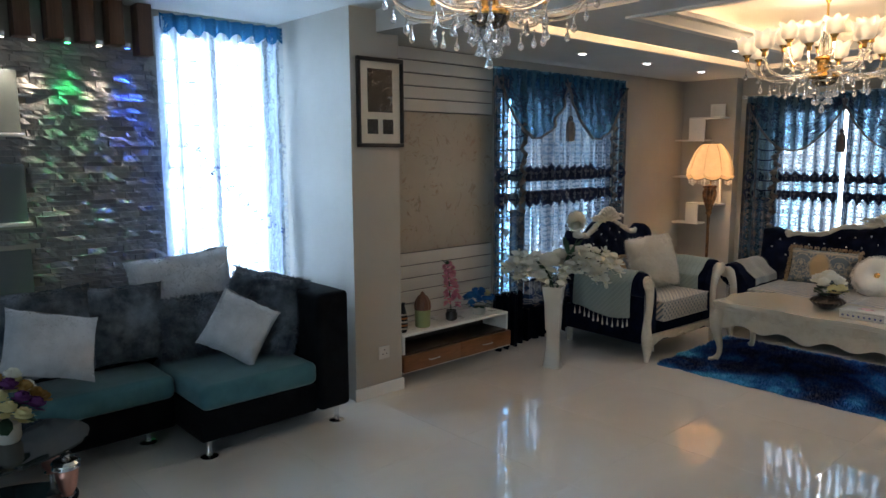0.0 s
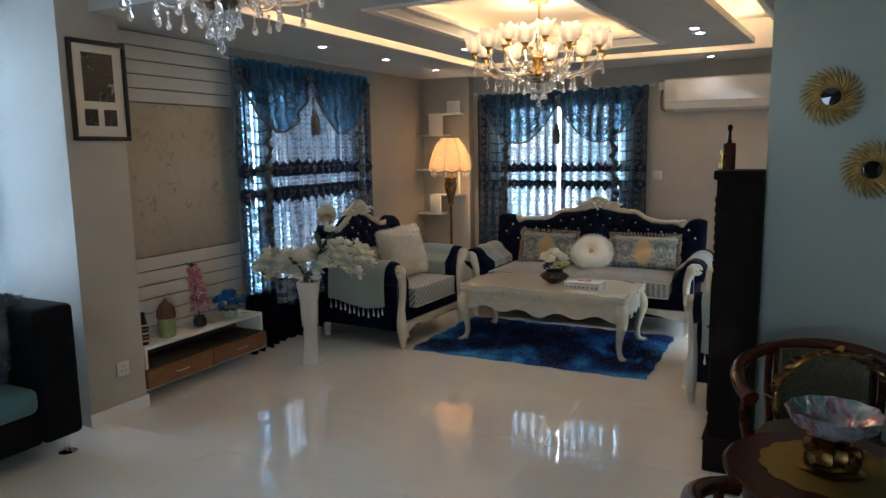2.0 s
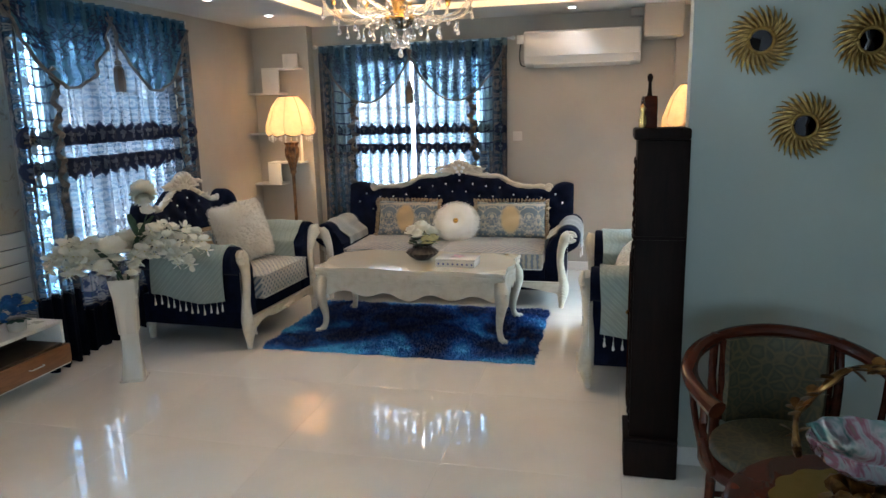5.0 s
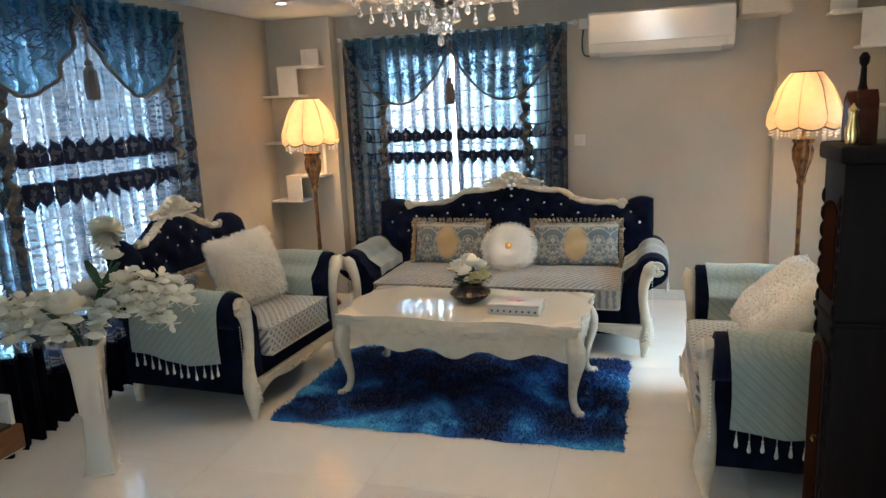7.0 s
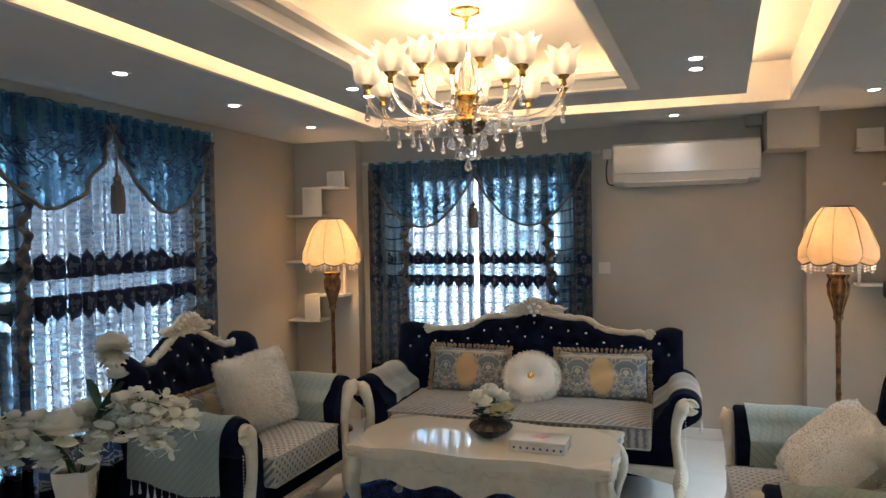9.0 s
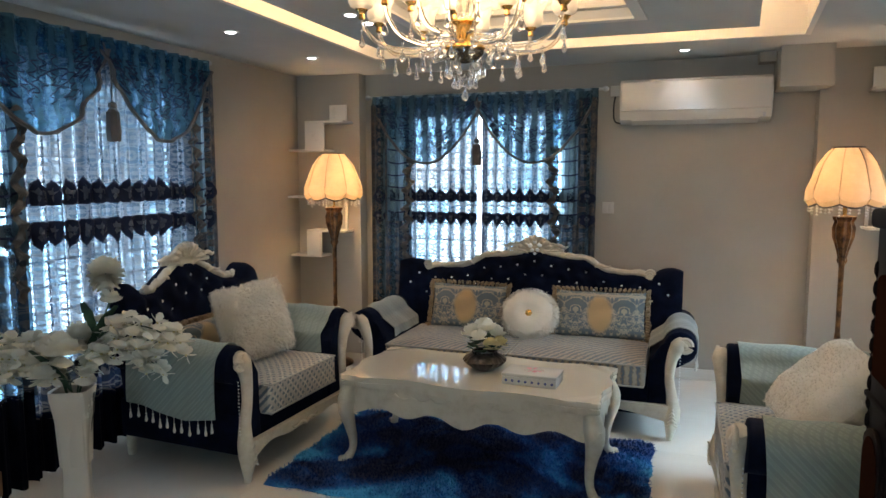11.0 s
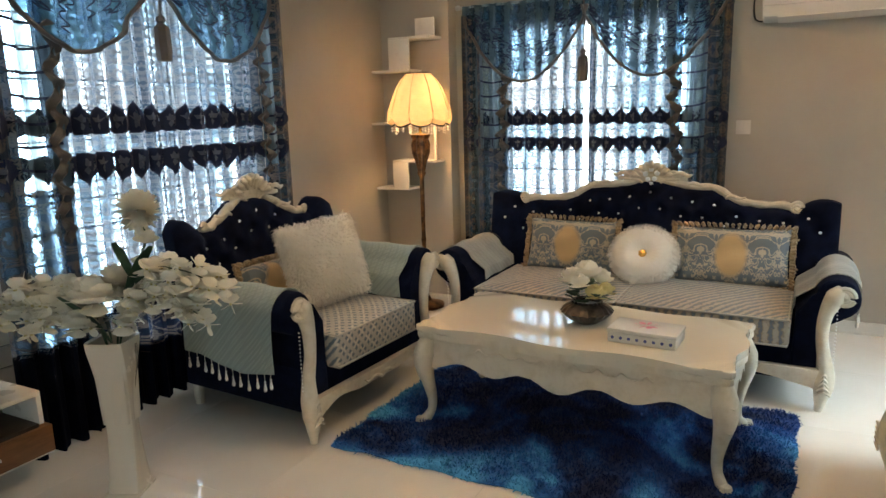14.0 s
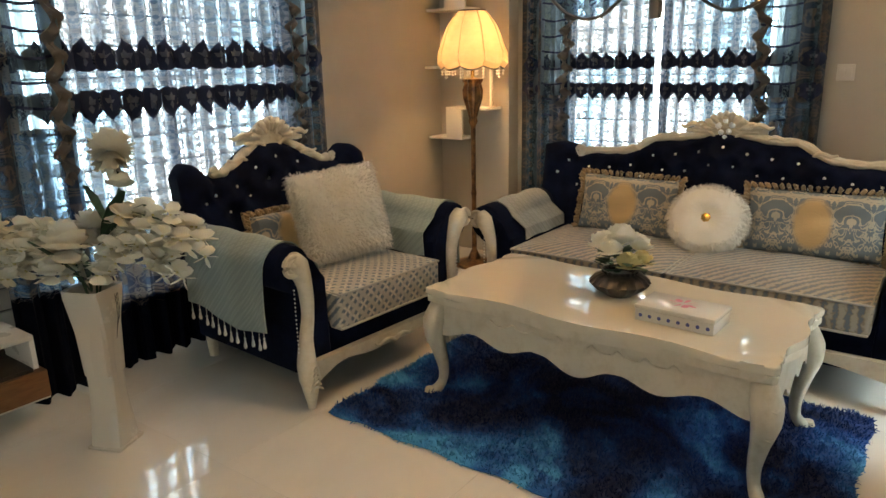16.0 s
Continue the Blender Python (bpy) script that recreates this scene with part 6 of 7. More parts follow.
part("cornice", box(-0.105, 0.115, -0.10, 0.115, 1.44, 1.485, 0.010), ROSEW, tc)
arch = [(-0.055, 0.30), (0.065, 0.30), (0.065, 0.90)] + [(0.005 + 0.06 * math.cos(radians(a)), 0.90 + 0.07 * math.sin(radians(a))) for a in range(10, 180, 16)] + [(-0.055, 0.90)]
dr = part("door", prism([(x * 1.25 - 0.001, z * 1.03 - 0.01) for x, z in arch], 0.010, "y", 0.1005, 0.003), ROSEW, tc, "dark arched door")
part("pane", prism(arch, 0.003, "y", 0.111), DGL, dr)
arch2 = [(x, 1.10 + (z - 0.30) * 0.36) for x, z in arch]
part("pane", prism(arch2, 0.004, "y", 0.1005), DGL, tc)
for s in (-1, 1):
    bm = None
    for k in range(26):
        z = 0.22 + k * 0.045
        bm = merge(bm, lathe([(0.001, -0.02), (0.006, -0.01), (0.007, 0.0), (0.005, 0.014), (0.001, 0.02)], 8), pose(0.005 + s * 0.082, 0.101, z))
    part("beaded_pilaster", bm, ROSEW, tc)
part("knob", lathe([(0.001, -0.008), (0.008, -0.004), (0.010, 0.004), (0.001, 0.010)], 10), GOLD, tc).matrix_basis = pose(-0.045, 0.118, 0.72, -90)
og = thing("carved_ornament", pose(3.93, 0.93, 1.486, 0, 0, 12), "dark carved wooden ornament with slim neck and knob", "ornament")
part("body", prism([(-0.038, 0.0), (0.040, 0.0), (0.042, 0.05), (0.034, 0.10), (0.026, 0.125), (-0.028, 0.125), (-0.036, 0.10)], 0.05, "y", -0.025, 0.006), REDW, og)
part("neck", lathe([(0.012, 0.124), (0.008, 0.14), (0.006, 0.18), (0.010, 0.185), (0.012, 0.20), (0.006, 0.21), (0.001, 0.212)], 12), ROSEW, og)
part("figure", lathe([(0.014, 0.002), (0.017, 0.03), (0.009, 0.06), (0.012, 0.08), (0.001, 0.095)], 12), GOLD, og).location = (-0.035, 0.034, 0.0)

# ---- sunburst mirrors ----
MIRR = Mat("dark_mirror_glass", (0.06, 0.06, 0.07), 0.02, 1.0).m
OLDG = shiny("antique_gold", (0.62, 0.42, 0.15), 0.36, (0.26, 0.14, 0.04))


def sun_mirror(y, z):
    e = thing("wall_mirror", pose(4.0, y, z, 0, 0, -90) @ Matrix.Scale(0.84, 4), "round sunburst wall mirror with swirled antique gold petal frame", "mirror", "sunburst mirrors on the blue grey wall")
    def flat(b):
        b.transform(pose(0, 0, 0, 90))
        return b
    part("mirror_glass", flat(lathe([(0.001, 0.018), (0.048, 0.016), (0.050, 0.012)], 32)), MIRR, e)
    part("ring", tube([(0.056 * math.cos(a), -0.02, 0.056 * math.sin(a)) for a in [i * math.pi / 16 for i in range(33)]], 0.009, 8), OLDG, e)
    part("backing", flat(lathe([(0.11, 0.001), (0.11, 0.008), (0.05, 0.012), (0.001, 0.012)], 32)), OLDG, e)
    for ring, (n, r0, r1, yy, tw, w) in enumerate(((26, 0.062, 0.122, -0.026, 0.35, 0.0125), (30, 0.085, 0.150, -0.014, 0.30, 0.0135))):
        for k in range(n):
            a = 2 * math.pi * (k + 0.5 * ring) / n
            pts = []
            for t in (0, 0.35, 0.7, 1.0):
                r = r0 + (r1 - r0) * t
                aa = a + tw * t
                pts.append((r * math.cos(aa), yy - 0.006 * math.sin(math.pi * t), r * math.sin(aa)))
            part("petal", tube(pts, [0.004, w, w * 0.9, 0.003], 6, flat=0.6, up=(0, 1, 0)), OLDG, e)
    for k in range(30):
        a = 2 * math.pi * k / 30 + 0.42
        part("bead", merge(None, lathe([(0.001, -0.004), (0.004, 0), (0.001, 0.004)], 6), pose(0.153 * math.cos(a), -0.012, 0.153 * math.sin(a))), OLDG, e)


for y, z in ((0.520, 1.809), (0.136, 1.793), (0.342, 1.481)):
    sun_mirror(y, z)

# ---- tea table and horseshoe chairs ----
m = Mat("green_gold_brocade", (0.16, 0.15, 0.07), 0.6)
v = m.node("ShaderNodeTexVoronoi", {"Vector": m.coord(), "Scale": 22.0}, feature="DISTANCE_TO_EDGE").outputs[0]
m.set("Base Color", m.ramp(m.math("ADD", v, m.math("MULTIPLY", m.noise(40, 4), 0.3)), [(0.15, (0.11, 0.085, 0.04)), (0.3, (0.045, 0.045, 0.028)), (0.5, (0.085, 0.075, 0.04))]))
m.bump(v, 0.3, 0.003)
BROC = m.m


def tea_chair(m_):
    e = thing("horseshoe_chair", m_, "polished red wood horseshoe chair with green gold brocade back", "chair", "horseshoe chairs at the tea table")
    # local: open to -y
    R = 0.30
    rail, rr = [], []
    for i in range(25):
        a = radians(-38 + i * 256 / 24)
        t = abs(i - 12) / 12
        rail.append((R * math.cos(a) * (1 + 0.04 * t), R * math.sin(a), 0.775 - 0.11 * t ** 1.6))
        rr.append(0.024 if i not in (0, 24) else 0.030)
    part("top_rail", tube(rail, rr, 10, flat=1.1, fine=2), REDW, e, "curved red wood top rail")
    part("seat", prism([(0.27 * math.cos(radians(a)) * (1 if math.sin(radians(a)) > -0.6 else 0.95), 0.26 * math.sin(radians(a))) for a in range(0, 360, 12)], 0.035, "z", 0.40, 0.01), REDW, e)
    part("seat_cushion", prism([(0.235 * math.cos(radians(a)), 0.225 * math.sin(radians(a))) for a in range(0, 360, 12)], 0.04, "z", 0.436, 0.015), BROC, e, "green gold brocade seat pad")
    for sx in (-1, 1):
        part("front_leg", tube([(sx * 0.20, -0.20, 0), (sx * 0.20, -0.20, 0.40)], [0.016, 0.022], 10), REDW, e)
        part("rear_leg", tube([(sx * 0.20, 0.20, 0), (sx * 0.19, 0.20, 0.40), (sx * 0.205, 0.215, 0.60), (sx * 0.20, 0.225, 0.78)], [0.016, 0.020, 0.015, 0.015], 10, fine=3), REDW, e)
        part("arm_post", tube([(sx * 0.24, -0.12, 0.42), (sx * 0.275, -0.13, 0.55), (sx * 0.27, -0.12, 0.68)], [0.015, 0.013, 0.015], 8, fine=3), REDW, e)
        part("spindle", tube([(sx * 0.255, 0.05, 0.43), (sx * 0.285, 0.05, 0.58), (sx * 0.295, 0.05, 0.73)], 0.011, 8, fine=3), REDW, e)
        part("stretcher", tube([(sx * 0.20, -0.20, 0.14), (sx * 0.20, 0.20, 0.14)], 0.011, 8), REDW, e)
    for y in (-0.2, 0.2):
        part("stretcher", tube([(-0.2, y, 0.17), (0.2, y, 0.17)], 0.011, 8), REDW, e)
    def pad(u, v, o=0.0):
        a = radians(52 + 76 * (1 - u))
        return ((R - 0.02 + o) * math.cos(a), (R - 0.02 + o) * math.sin(a) - 0.012 * math.sin(math.pi * v), 0.46 + 0.30 * v)
    fr = part("back_pad", sheet(pad, 14, 10, 0.03), BROC, e, "green gold brocade back pad")
    for u in (0.0, 1.0):
        part("back_post", tube([pad(u, v) for v in (0, 0.5, 1)], 0.014, 8), REDW, e)
    return e


tea_chair(pose(3.27, 0.50, 0, 0, 0, -90))
tea_chair(pose(2.13, 0.52, 0, 0, 0, 84))
tt = thing("tea_table", pose(2.585, 0.495, 0), "small round polished red wood tea table", "table")
part("tabletop", lathe([(0.001, 0.622), (0.27, 0.622), (0.298, 0.632), (0.302, 0.642), (0.29, 0.652), (0.001, 0.652)], 56), REDW, tt, "round red wood top")
part("apron", lathe([(0.235, 0.55), (0.245, 0.55), (0.245, 0.622), (0.235, 0.622)], 40, cap=False), REDW, tt)
for k in range(4):
    a = radians(35 + 90 * k)
    part("leg", tube([(0.20 * math.cos(a), 0.20 * math.sin(a), 0), (0.215 * math.cos(a), 0.215 * math.sin(a), 0.3), (0.225 * math.cos(a), 0.225 * math.sin(a), 0.62)], [0.015, 0.018, 0.024], 10, fine=3), REDW, tt)
    part("stretcher", tube([(0.205 * math.cos(a), 0.205 * math.sin(a), 0.18), (0.205 * math.cos(a + 1.5708), 0.205 * math.sin(a + 1.5708), 0.18)], 0.010, 8), REDW, tt)
dy = thing("table_mat", pose(2.60, 0.50, 0.653), "round scalloped gold table mat under the shell bowl", "table mat")
part("mat", prism([((0.185 + 0.012 * abs(math.cos(radians(a) * 7))) * math.cos(radians(a)), (0.185 + 0.012 * abs(math.cos(radians(a) * 7))) * math.sin(radians(a))) for a in range(0, 360, 4)], 0.003, "z", 0.0), shiny("matt_gold_foil", (0.26, 0.185, 0.055), 0.5), dy)
DARKG = shiny("darkened_gilt", (0.34, 0.18, 0.06), 0.28, (0.05, 0.02, 0.01))
sb = thing("shell_bowl", pose(2.60, 0.50, 0.656), "gilded bowl of iridescent glass with a twisted branch handle", "bowl")
m = Mat("iridescent_glass", (0.6, 0.7, 0.7), 0.08, 0.5)
m.set("Base Color", m.ramp(m.noise(9, 3, dist=2), [(0.3, (0.1, 0.28, 0.28)), (0.45, (0.5, 0.5, 0.55)), (0.55, (0.4, 0.15, 0.22)), (0.7, (0.14, 0.26, 0.18))]))
IRI = m.m
part("glass_bowl", lathe([(0.03, 0.09), (0.07, 0.105), (0.115, 0.14), (0.128, 0.175), (0.122, 0.176), (0.10, 0.145), (0.04, 0.115), (0.001, 0.11)], 48, flute=12, depth=0.04), IRI, sb, "ribbed iridescent glass bowl")
rnd = random.Random(12)
bm = None
for k in range(9):
    a = k * 0.7
    part("gilt_leaf", merge(None, lathe([(0.001, -0.03), (0.022, -0.015), (0.026, 0), (0.018, 0.02), (0.001, 0.03)], 10, flute=5, depth=0.15), pose(0.055 * math.cos(a), 0.055 * math.sin(a), 0.032 + 0.012 * (k % 3), rnd.uniform(-40, 40), rnd.uniform(-40, 40))), DARKG, sb)
bm = merge(None, lathe([(0.085, 0), (0.09, 0.006), (0.06, 0.012), (0.035, 0.05), (0.045, 0.09), (0.02, 0.095)], 24, flute=6, depth=0.08))
part("gilt_base", bm, DARKG, sb, "antique gold leaf base")
hd = []
for i in range(25):
    a = radians(-18 + i * 216 / 24)
    hd.append((0.012 * math.sin(i), -0.155 * math.cos(a), 0.18 + 0.165 * math.sin(a)))
hp = part("handle", tube(hd, [0.0085 + 0.003 * math.sin(i * 1.7) for i in range(25)], 8, fine=2), DARKG, sb, "twisted gilt branch handle")
for i in range(2, 23, 2):
    p = Vector(hd[i])
    b = bmesh.new()
    for k in range(4):
        petal(b, p, (rnd.uniform(-1, 1), rnd.uniform(-1, 1), rnd.uniform(-0.2, 1)), 0.035, 0.010, -0.3)
    part("gilt_leaf", b, DARKG, hp)

# ---- showcase along the south side ----
sc_ = thing("showcase", pose(0, 0, 0), "built in showcase with dark glass doors, white pillars and wooden ledge", "cabinet")
# Bright insets are given emission, which spills onto the wall beside them.
REC = glowing("glowing_white_inset", (0.74, 0.95, 0.88), 0.8)
# White pillar paint greyed down, with the shadow on it put into the colour.
PILLAR = painted("shaded_pillar_paint", (0.40, 0.41, 0.38), (0.46, 0.47, 0.44), 0.35)
FRAMEP = painted("cream_door_frame", (0.20, 0.19, 0.16), (0.26, 0.24, 0.20), 0.4)
part("back_case", box(2.2, 3.985, -0.585, -0.20, 0.0, 2.55, 0.0), ROSEW, sc_)
for x0, x1 in ((3.905, 3.985), (2.88, 3.10), (2.2, 2.3)):
    p = part("pillar", box(x0, x1, -0.20, -0.12, 0.83, 2.55, 0.004), PILLAR, sc_, "white painted pillar with glowing insets")
    wi = 0.03 if x1 - x0 < 0.15 else 0.085
    for z0, z1 in ((0.98, 1.52), (1.62, 2.36)):
        part("pillar_inset", box(x0 + wi, x1 - wi, -0.1195, -0.114, z0, z1, 0.003), REC, p)
        bm = box(x0 + wi - 0.008, x0 + wi - 0.001, -0.1199, -0.110, z0 - 0.008, z1 + 0.008)
        bm = box(x1 - wi + 0.001, x1 - wi + 0.008, -0.1199, -0.110, z0 - 0.008, z1 + 0.008, bm=bm)
        part("inset_frame", bm, WHITE, p)
part("ledge", box(2.2, 3.985, -0.585, -0.085, 0.78, 0.815, 0.006), wooden("brown_ledge_wood", (0.10, 0.035, 0.014), (0.17, 0.065, 0.028), 0.3, (2, 20, 20), 0.3), sc_, "brown wooden ledge")
for x0, x1 in ((3.11, 3.45), (3.455, 3.90), (2.31, 2.87)):
    for z0, z1 in ((0.83, 1.28), (1.285, 1.72), (1.725, 2.5)):
        part("glass_panel", box(x0, x1, -0.199, -0.185, z0, z1, 0.002), DGL, sc_)
    for z in (1.2825, 1.7225):
        part("muntin", box(x0, x1, -0.185, -0.181, z - 0.002, z + 0.002), ALU, sc_)
part("muntin", box(3.4475, 3.4565, -0.184, -0.178, 0.83, 2.5), ROSEW, sc_)
for x in (3.40, 3.60):
    part("handle", tube([(x, -0.18, 1.46), (x, -0.160, 1.48), (x, -0.162, 1.53), (x, -0.18, 1.55)], [0.002, 0.004, 0.004, 0.002], 8, fine=3), OLDG, sc_)
for x0, x1 in ((3.50, 3.98), (3.0, 3.48), (2.5, 2.98)):
    bm = box(x0, x0 + 0.05, -0.20, -0.13, 0.02, 0.775, 0.003)
    bm = box(x1 - 0.05, x1, -0.20, -0.13, 0.02, 0.775, 0.003, bm)
    bm = box(x0 + 0.05, x1 - 0.05, -0.20, -0.13, 0.715, 0.775, 0.003, bm)
    bm = box(x0 + 0.05, x1 - 0.05, -0.20, -0.13, 0.02, 0.08, 0.003, bm)
    d = part("lower_door", bm, FRAMEP if x0 > 3.4 else ROSEW, sc_)
    part("pane", box(x0 + 0.05, x1 - 0.05, -0.17, -0.165, 0.08, 0.715), DGL, d)

# ---- grey sofa in the alcove ----
TEAL = cloth("teal_seat_fabric", (0.034, 0.125, 0.15), (0.052, 0.165, 0.195), scale=300)
BLKF = cloth("black_upholstery", (0.003, 0.0035, 0.005), (0.007, 0.008, 0.010), scale=300, sheen=0.02)
BLKF.node_tree.nodes["Principled BSDF"].inputs["Specular IOR Level"].default_value = 0.1
GREYF = cloth("charcoal_fur", (0.026, 0.040, 0.056), (0.19, 0.23, 0.28), relief=0.6, sheen=0.15)
LGREY = cloth("pale_grey_plush", (0.46, 0.48, 0.52), (0.62, 0.64, 0.68), scale=60, relief=0.6)
CHROME = shiny("chrome", (0.75, 0.76, 0.78), 0.08)
cs = thing("corner_sofa", pose(0, 0, 0), "black corner sofa with teal seats and chrome feet below the window", "sofa")
part("chaise_base", box(1.74, 2.46, 4.08, 4.95, 0.11, 0.285, 0.015), BLKF, cs)
part("chaise_seat", box(1.74, 2.455, 4.05, 4.80, 0.287, 0.425, 0.045, seg=4), TEAL, cs, "teal chaise seat")
part("seat_base", box(0.10, 1.735, 4.42, 4.95, 0.11, 0.285, 0.015), BLKF, cs)
for x0, x1 in ((0.10, 0.92), (0.925, 1.735)):
    part("seat", box(x0, x1, 4.38, 4.80, 0.287, 0.425, 0.045, seg=4), TEAL, cs, "teal seat")
part("arm", box(2.46, 2.68, 4.05, 5.05, 0.11, 0.83, 0.03, seg=3), BLKF, cs, "black padded arm")
part("back", box(0.10, 2.455, 4.81, 5.06, 0.11, 0.78, 0.05, seg=3), BLKF, cs)
for x, y in ((1.80, 4.14), (2.61, 4.11), (1.62, 4.56), (0.4, 4.56), (2.6, 4.98), (0.4, 4.98)):
    part("foot", lathe([(0.045, 0), (0.048, 0.008), (0.02, 0.018), (0.014, 0.05), (0.018, 0.11)], 18), CHROME, cs).location = (x, y, 0)


def plush(label, m_, w, h, d, mat, seed, n=3500, L=0.022):
    cushion("cushion", label, m_, w, h, d, mat, seed, L, n)


plush("large charcoal fur back cushion on the corner sofa", pose(1.17, 4.72, 0.70, -12, 0, 2), 0.52, 0.48, 0.18, GREYF, 31, 9000, 0.034)
plush("large charcoal fur back cushion on the corner sofa", pose(1.58, 4.73, 0.68, -12, 2, -3), 0.46, 0.46, 0.18, GREYF, 32, 9000, 0.034)
plush("charcoal blue fur cushion in the middle of the corner sofa", pose(1.96, 4.66, 0.62, -14, 0, 0), 0.44, 0.36, 0.16, GREYF, 33, 7000, 0.034)
plush("pale grey plush cushion behind the charcoal ones", pose(1.98, 4.84, 0.86, -8, -4, 0), 0.66, 0.36, 0.14, LGREY, 34, 4000, 0.016)
plush("large charcoal fur cushion leaning in the corner of the sofa", pose(2.34, 4.50, 0.67, -16, 8, -58), 0.52, 0.50, 0.18, GREYF, 35, 9000, 0.034)
cushion("cushion", "pale grey plush square cushion on the teal seat", pose(1.14, 4.44, 0.70, -30, 16, 0), 0.44, 0.35, 0.14, LGREY, 36, 0.014, 3500)
cushion("cushion", "pale grey plush square cushion on the teal chaise", pose(2.11, 4.36, 0.64, -22, 28, -34), 0.36, 0.36, 0.13, LGREY, 37, 0.014, 3500)

# glass coffee table in the alcove
SMOKE = Mat("smoked_glass", (0.04, 0.05, 0.055), 0.03, Transmission_Weight=0.5, Specular_IOR_Level=0.8).m
COPPER = shiny("rose_copper_cup", (0.62, 0.32, 0.26), 0.25)
gt = thing("glass_table", pose(0.72, 3.88, 0), "smoked oval glass coffee table with chrome and copper legs", "coffee table")
part("top", prism([(0.42 * math.cos(radians(a)), 0.30 * math.sin(radians(a))) for a in range(0, 360, 6)], 0.010, "z", 0.44, 0.003), SMOKE, gt, "smoked oval glass top")
part("lower_shelf", prism([(0.36 * math.cos(radians(a)), 0.25 * math.sin(radians(a))) for a in range(0, 360, 6)], 0.008, "z", 0.16, 0.002), SMOKE, gt)
for sx in (-1, 1):
    for sy in (-1, 1):
        lg = part("leg", lathe([(0.04, 0), (0.042, 0.01), (0.012, 0.02), (0.012, 0.20), (0.02, 0.21), (0.030, 0.22)], 16), CHROME, gt)
        lg.location = (sx * 0.29, sy * 0.14, 0)
        part("copper_cup", lathe([(0.018, 0.22), (0.036, 0.25), (0.046, 0.31), (0.046, 0.335)], 18), COPPER, lg)
        part("collar", lathe([(0.046, 0.335), (0.056, 0.34), (0.05, 0.352), (0.058, 0.362), (0.05, 0.375), (0.016, 0.385), (0.024, 0.40), (0.014, 0.41), (0.014, 0.44)], 18), CHROME, lg)
fl = thing("flower_bunch", pose(0.84, 3.90, 0.452), "bunch of cream, gold and purple artificial flowers on the glass table", "flower arrangement")
part("holder", lathe([(0.04, 0), (0.05, 0.02), (0.05, 0.08), (0.035, 0.10)], 18), CERAM, fl)
PUR = cloth("purple_petals", (0.10, 0.02, 0.12), (0.18, 0.05, 0.2), sheen=0)
GLD = cloth("golden_petals", (0.35, 0.20, 0.05), (0.48, 0.30, 0.10), sheen=0)
for i in range(24):
    a = i * 2.4
    r = 0.14 * math.sqrt((i + 1) / 24)
    rose(fl, "bloom", (r * math.cos(a), r * math.sin(a), 0.30 - r * 1.2), 0.042, (PETALW, GLD, PUR, PETALY)[i % 4], i, (math.cos(a) * r * 8, math.sin(a) * r * 8, 0.8))
for i in range(16):
    a = i * 0.9
    leaf(fl, (0.04 * math.cos(a), 0.04 * math.sin(a), 0.12), (math.cos(a), math.sin(a), rnd.uniform(-0.3, 0.8)), 0.10, 0.02)

# ---- stone wall, slats and coloured lights of the alcove ----
niche = tagged(new("wall_niche"), kind="structure")
for z0, z1 in ((1.77, 2.12), (1.27, 1.60), (0.80, 1.11)):
    part("niche_back", box(0.45, 1.23, 5.14, 5.15, z0, z1), painted("niche_glass_paint", (0.12, 0.14, 0.14), (0.15, 0.17, 0.17), 0.2), niche)
    part("niche_ledge", box(0.44, 1.24, 5.08, 5.16, z0 - 0.02, z0, 0.003), WHITE, niche)
SLAT = wooden("brown_slat", (0.07, 0.03, 0.018), (0.12, 0.055, 0.03), 0.4, (20, 20, 1.5))
slats = tagged(new("slat_panel"), kind="structure")
for k in range(14):
    x = 1.925 - 0.165 * k
    part("slat", box(x - 0.042, x + 0.042, 5.06, 5.18, 2.30 - (0.05 if k == 0 else 0), HN - 0.002, 0.003), SLAT, slats)
for x, col, w in ((1.16, (1.0, 0.9, 0.7), 3), (1.31, (1.0, 0.9, 0.7), 3), (1.49, (0.02, 1.0, 0.25), 5), (1.66, (1.0, 0.9, 0.7), 3), (1.82, (0.03, 0.12, 1.0), 12)):
    z = 2.285
    d = thing("accent_light", pose(x, 5.085, z), "small coloured accent downlight above the stone wall", "wall light", "accent lights over the stone wall")
    part("housing", lathe([(0.016, 0.0), (0.020, 0.012), (0.020, 0.03), (0.001, 0.031)], 16), ALU, d)
    part("diffuser", lathe([(0.001, -0.002), (0.015, -0.002), (0.015, 0.0)], 16), glowing("accent_diffuser", col, 20), d)
    s = spot("accent_lamp", (x, 5.085, z - 0.015), w * 12, col, 40)
    s.matrix_world = pose(x, 5.085, z - 0.015, 9, 0, 0)
    s.data.spot_blend = 0.4

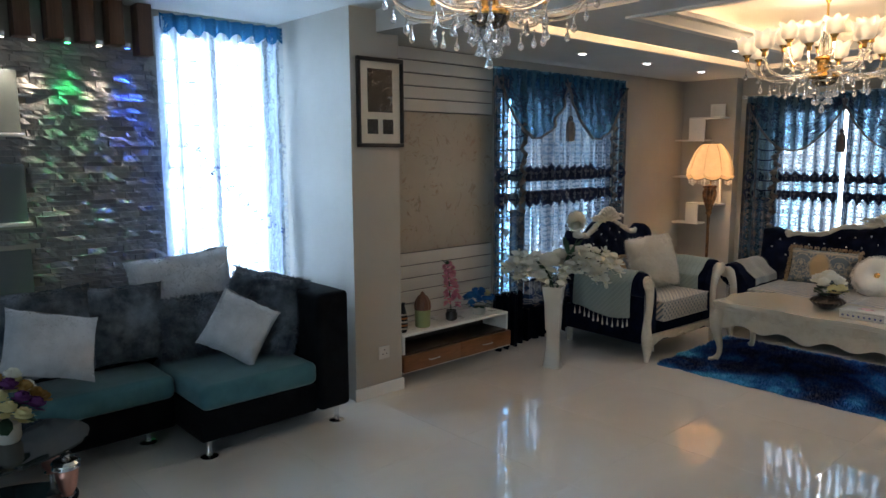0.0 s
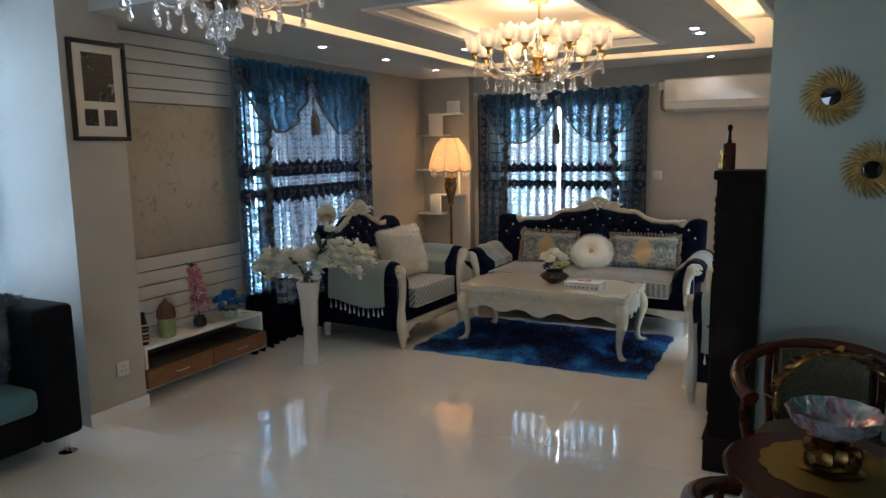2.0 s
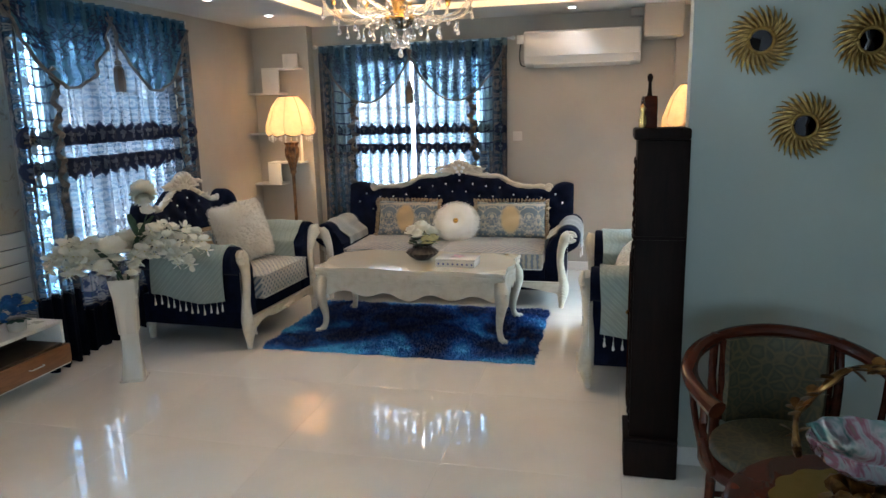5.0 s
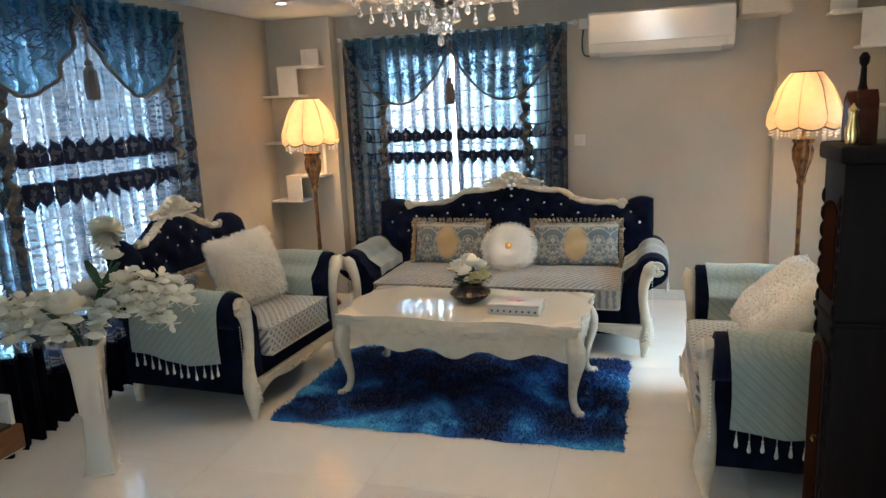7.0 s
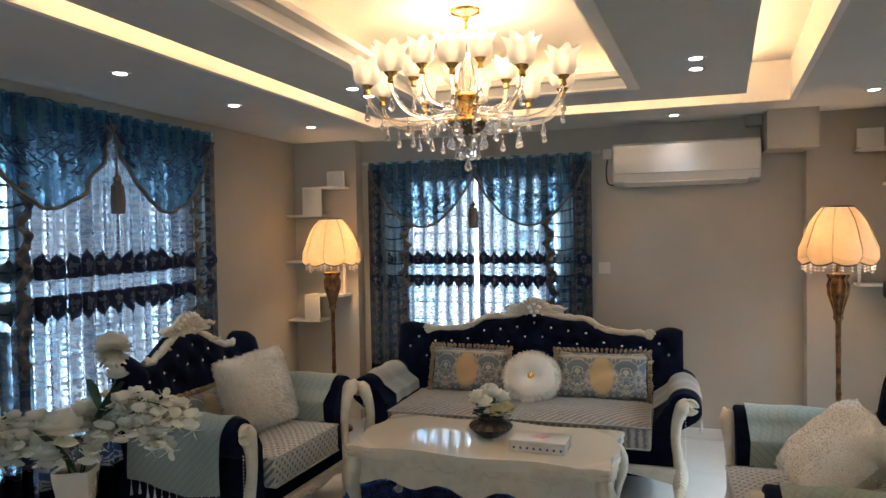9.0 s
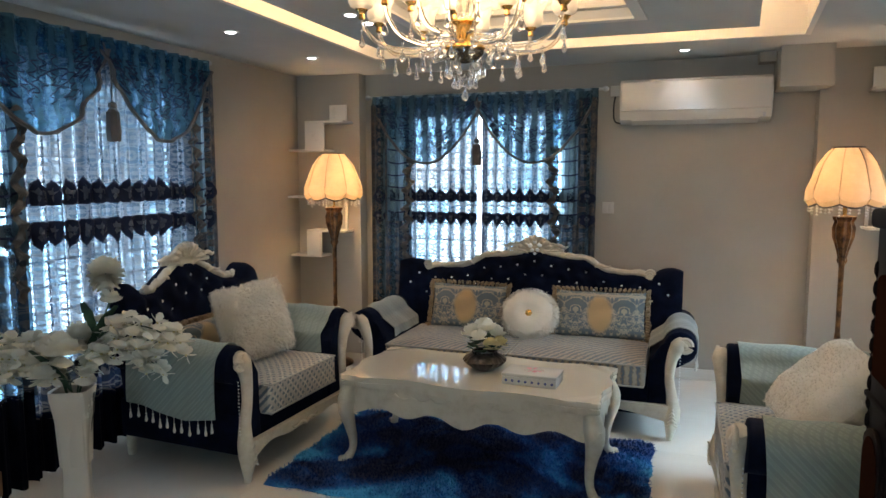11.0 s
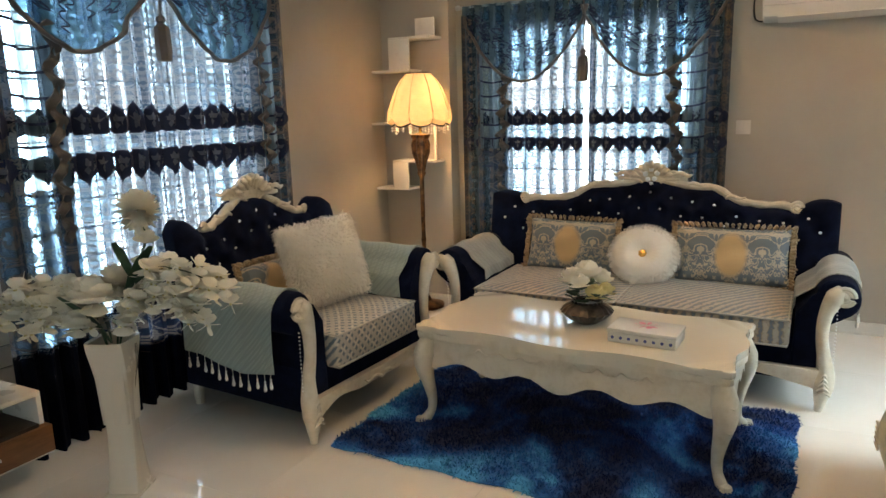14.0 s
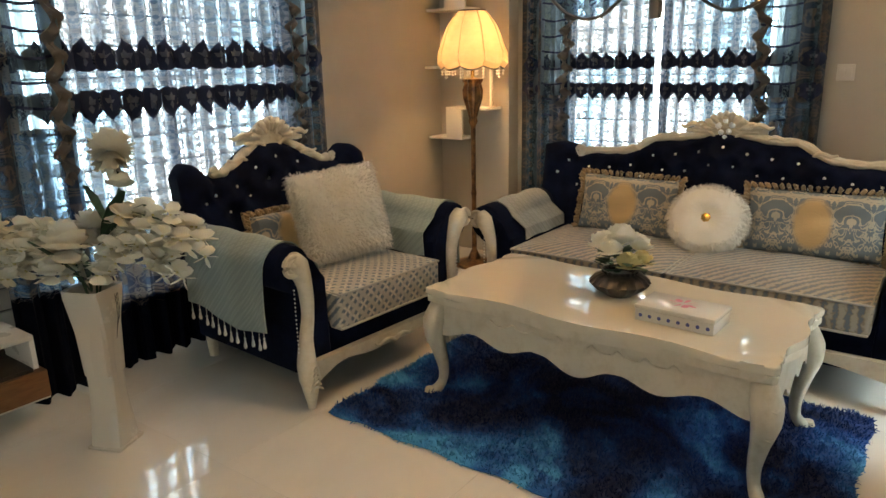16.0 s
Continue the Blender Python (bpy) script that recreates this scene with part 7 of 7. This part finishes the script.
m = Mat("split_stone", (0.3, 0.29, 0.28), 0.7)
rr_ = m.node("ShaderNodeObjectInfo").outputs["Random"]
n = m.noise(14, 6, 0.7)
f = m.math("ADD", m.math("MULTIPLY", rr_, 0.5), m.math("MULTIPLY", n, 0.5))
m.set("Base Color", m.ramp(f, [(0.25, (0.17, 0.165, 0.17)), (0.6, (0.27, 0.26, 0.26)), (0.85, (0.36, 0.34, 0.32))]))
m.bump(m.noise(40, 5, 0.7), 0.6, 0.01)
STONE = m.m
rnd = random.Random(5)
shapes = []
for k in range(6):
    b = box(0, 1, -1, 0, 0, 1)
    bmesh.ops.subdivide_edges(b, edges=[e_ for e_ in b.edges if abs(e_.verts[0].co.x - e_.verts[1].co.x) > 0.5], cuts=2)
    for v in b.verts:
        if v.co.y < -0.5:
            v.co.y = -0.6 - 0.4 * rnd.random()
    bmesh.ops.recalc_face_normals(b, faces=b.faces)
    me = bpy.data.meshes.new("stone")
    b.to_mesh(me)
    b.free()
    me.materials.append(STONE)
    shapes.append(me)
stones = tagged(new("stone_wall"), kind="structure")
rest_v, rest_f = [], []
z = 0.4
while z < 2.30:
    h = rnd.choice((0.022, 0.028, 0.036))
    x = 2.03 - rnd.uniform(0, 0.1)
    first = True
    x = 2.03
    while x > -0.3:
        L = rnd.uniform(0.06, 0.16) * (0.6 if first else 1)
        first = False
        dp = rnd.uniform(0.018, 0.046)
        innich = x < 1.30 and any(a - 0.03 < z + h / 2 < b_ + 0.02 for a, b_ in ((1.77, 2.12), (1.27, 1.60), (0.80, 1.11)))
        if not innich:
            mtx = Matrix.Translation((x - L, 5.199, z)) @ Matrix.Diagonal((L - 0.002, dp, h - 0.002, 1))
            if x > 1.5 and z > 1.05:
                s = new("stone", rnd.choice(shapes))
                s.parent, s.matrix_basis = stones, mtx
            else:
                me = rnd.choice(shapes)
                k0 = len(rest_v)
                rest_v += [tuple(mtx @ v.co) for v in me.vertices]
                rest_f += [tuple(k0 + i for i in p.vertices) for p in me.polygons]
        x -= L
    z += h
me = bpy.data.meshes.new("stone_rest")
me.from_pydata(rest_v, [], rest_f)
me.materials.append(STONE)
r = new("stone_rest", me)
r.parent = stones
tagged(r, kind="stuff")

# ---- floor tiles ----
tile_me = {}
for i, x in enumerate(np.arange(-2.6, 7.7, 0.8)):
    for j, y in enumerate(np.arange(-0.6, 5.2, 0.8)):
        w, h = min(0.8, 7.75 - x), min(0.8, 5.2 - y)
        key = (round(w, 3), round(h, 3))
        if key not in tile_me:
            ob = finish("tile", box(0, w - 0.0012, 0, h - 0.0012, -0.010, 0.0, 0.0004, seg=1), TILE, floor)
            tile_me[key] = ob.data
        else:
            ob = new("tile", tile_me[key])
            ob.parent = floor
        ob.location = (x, y, 0)
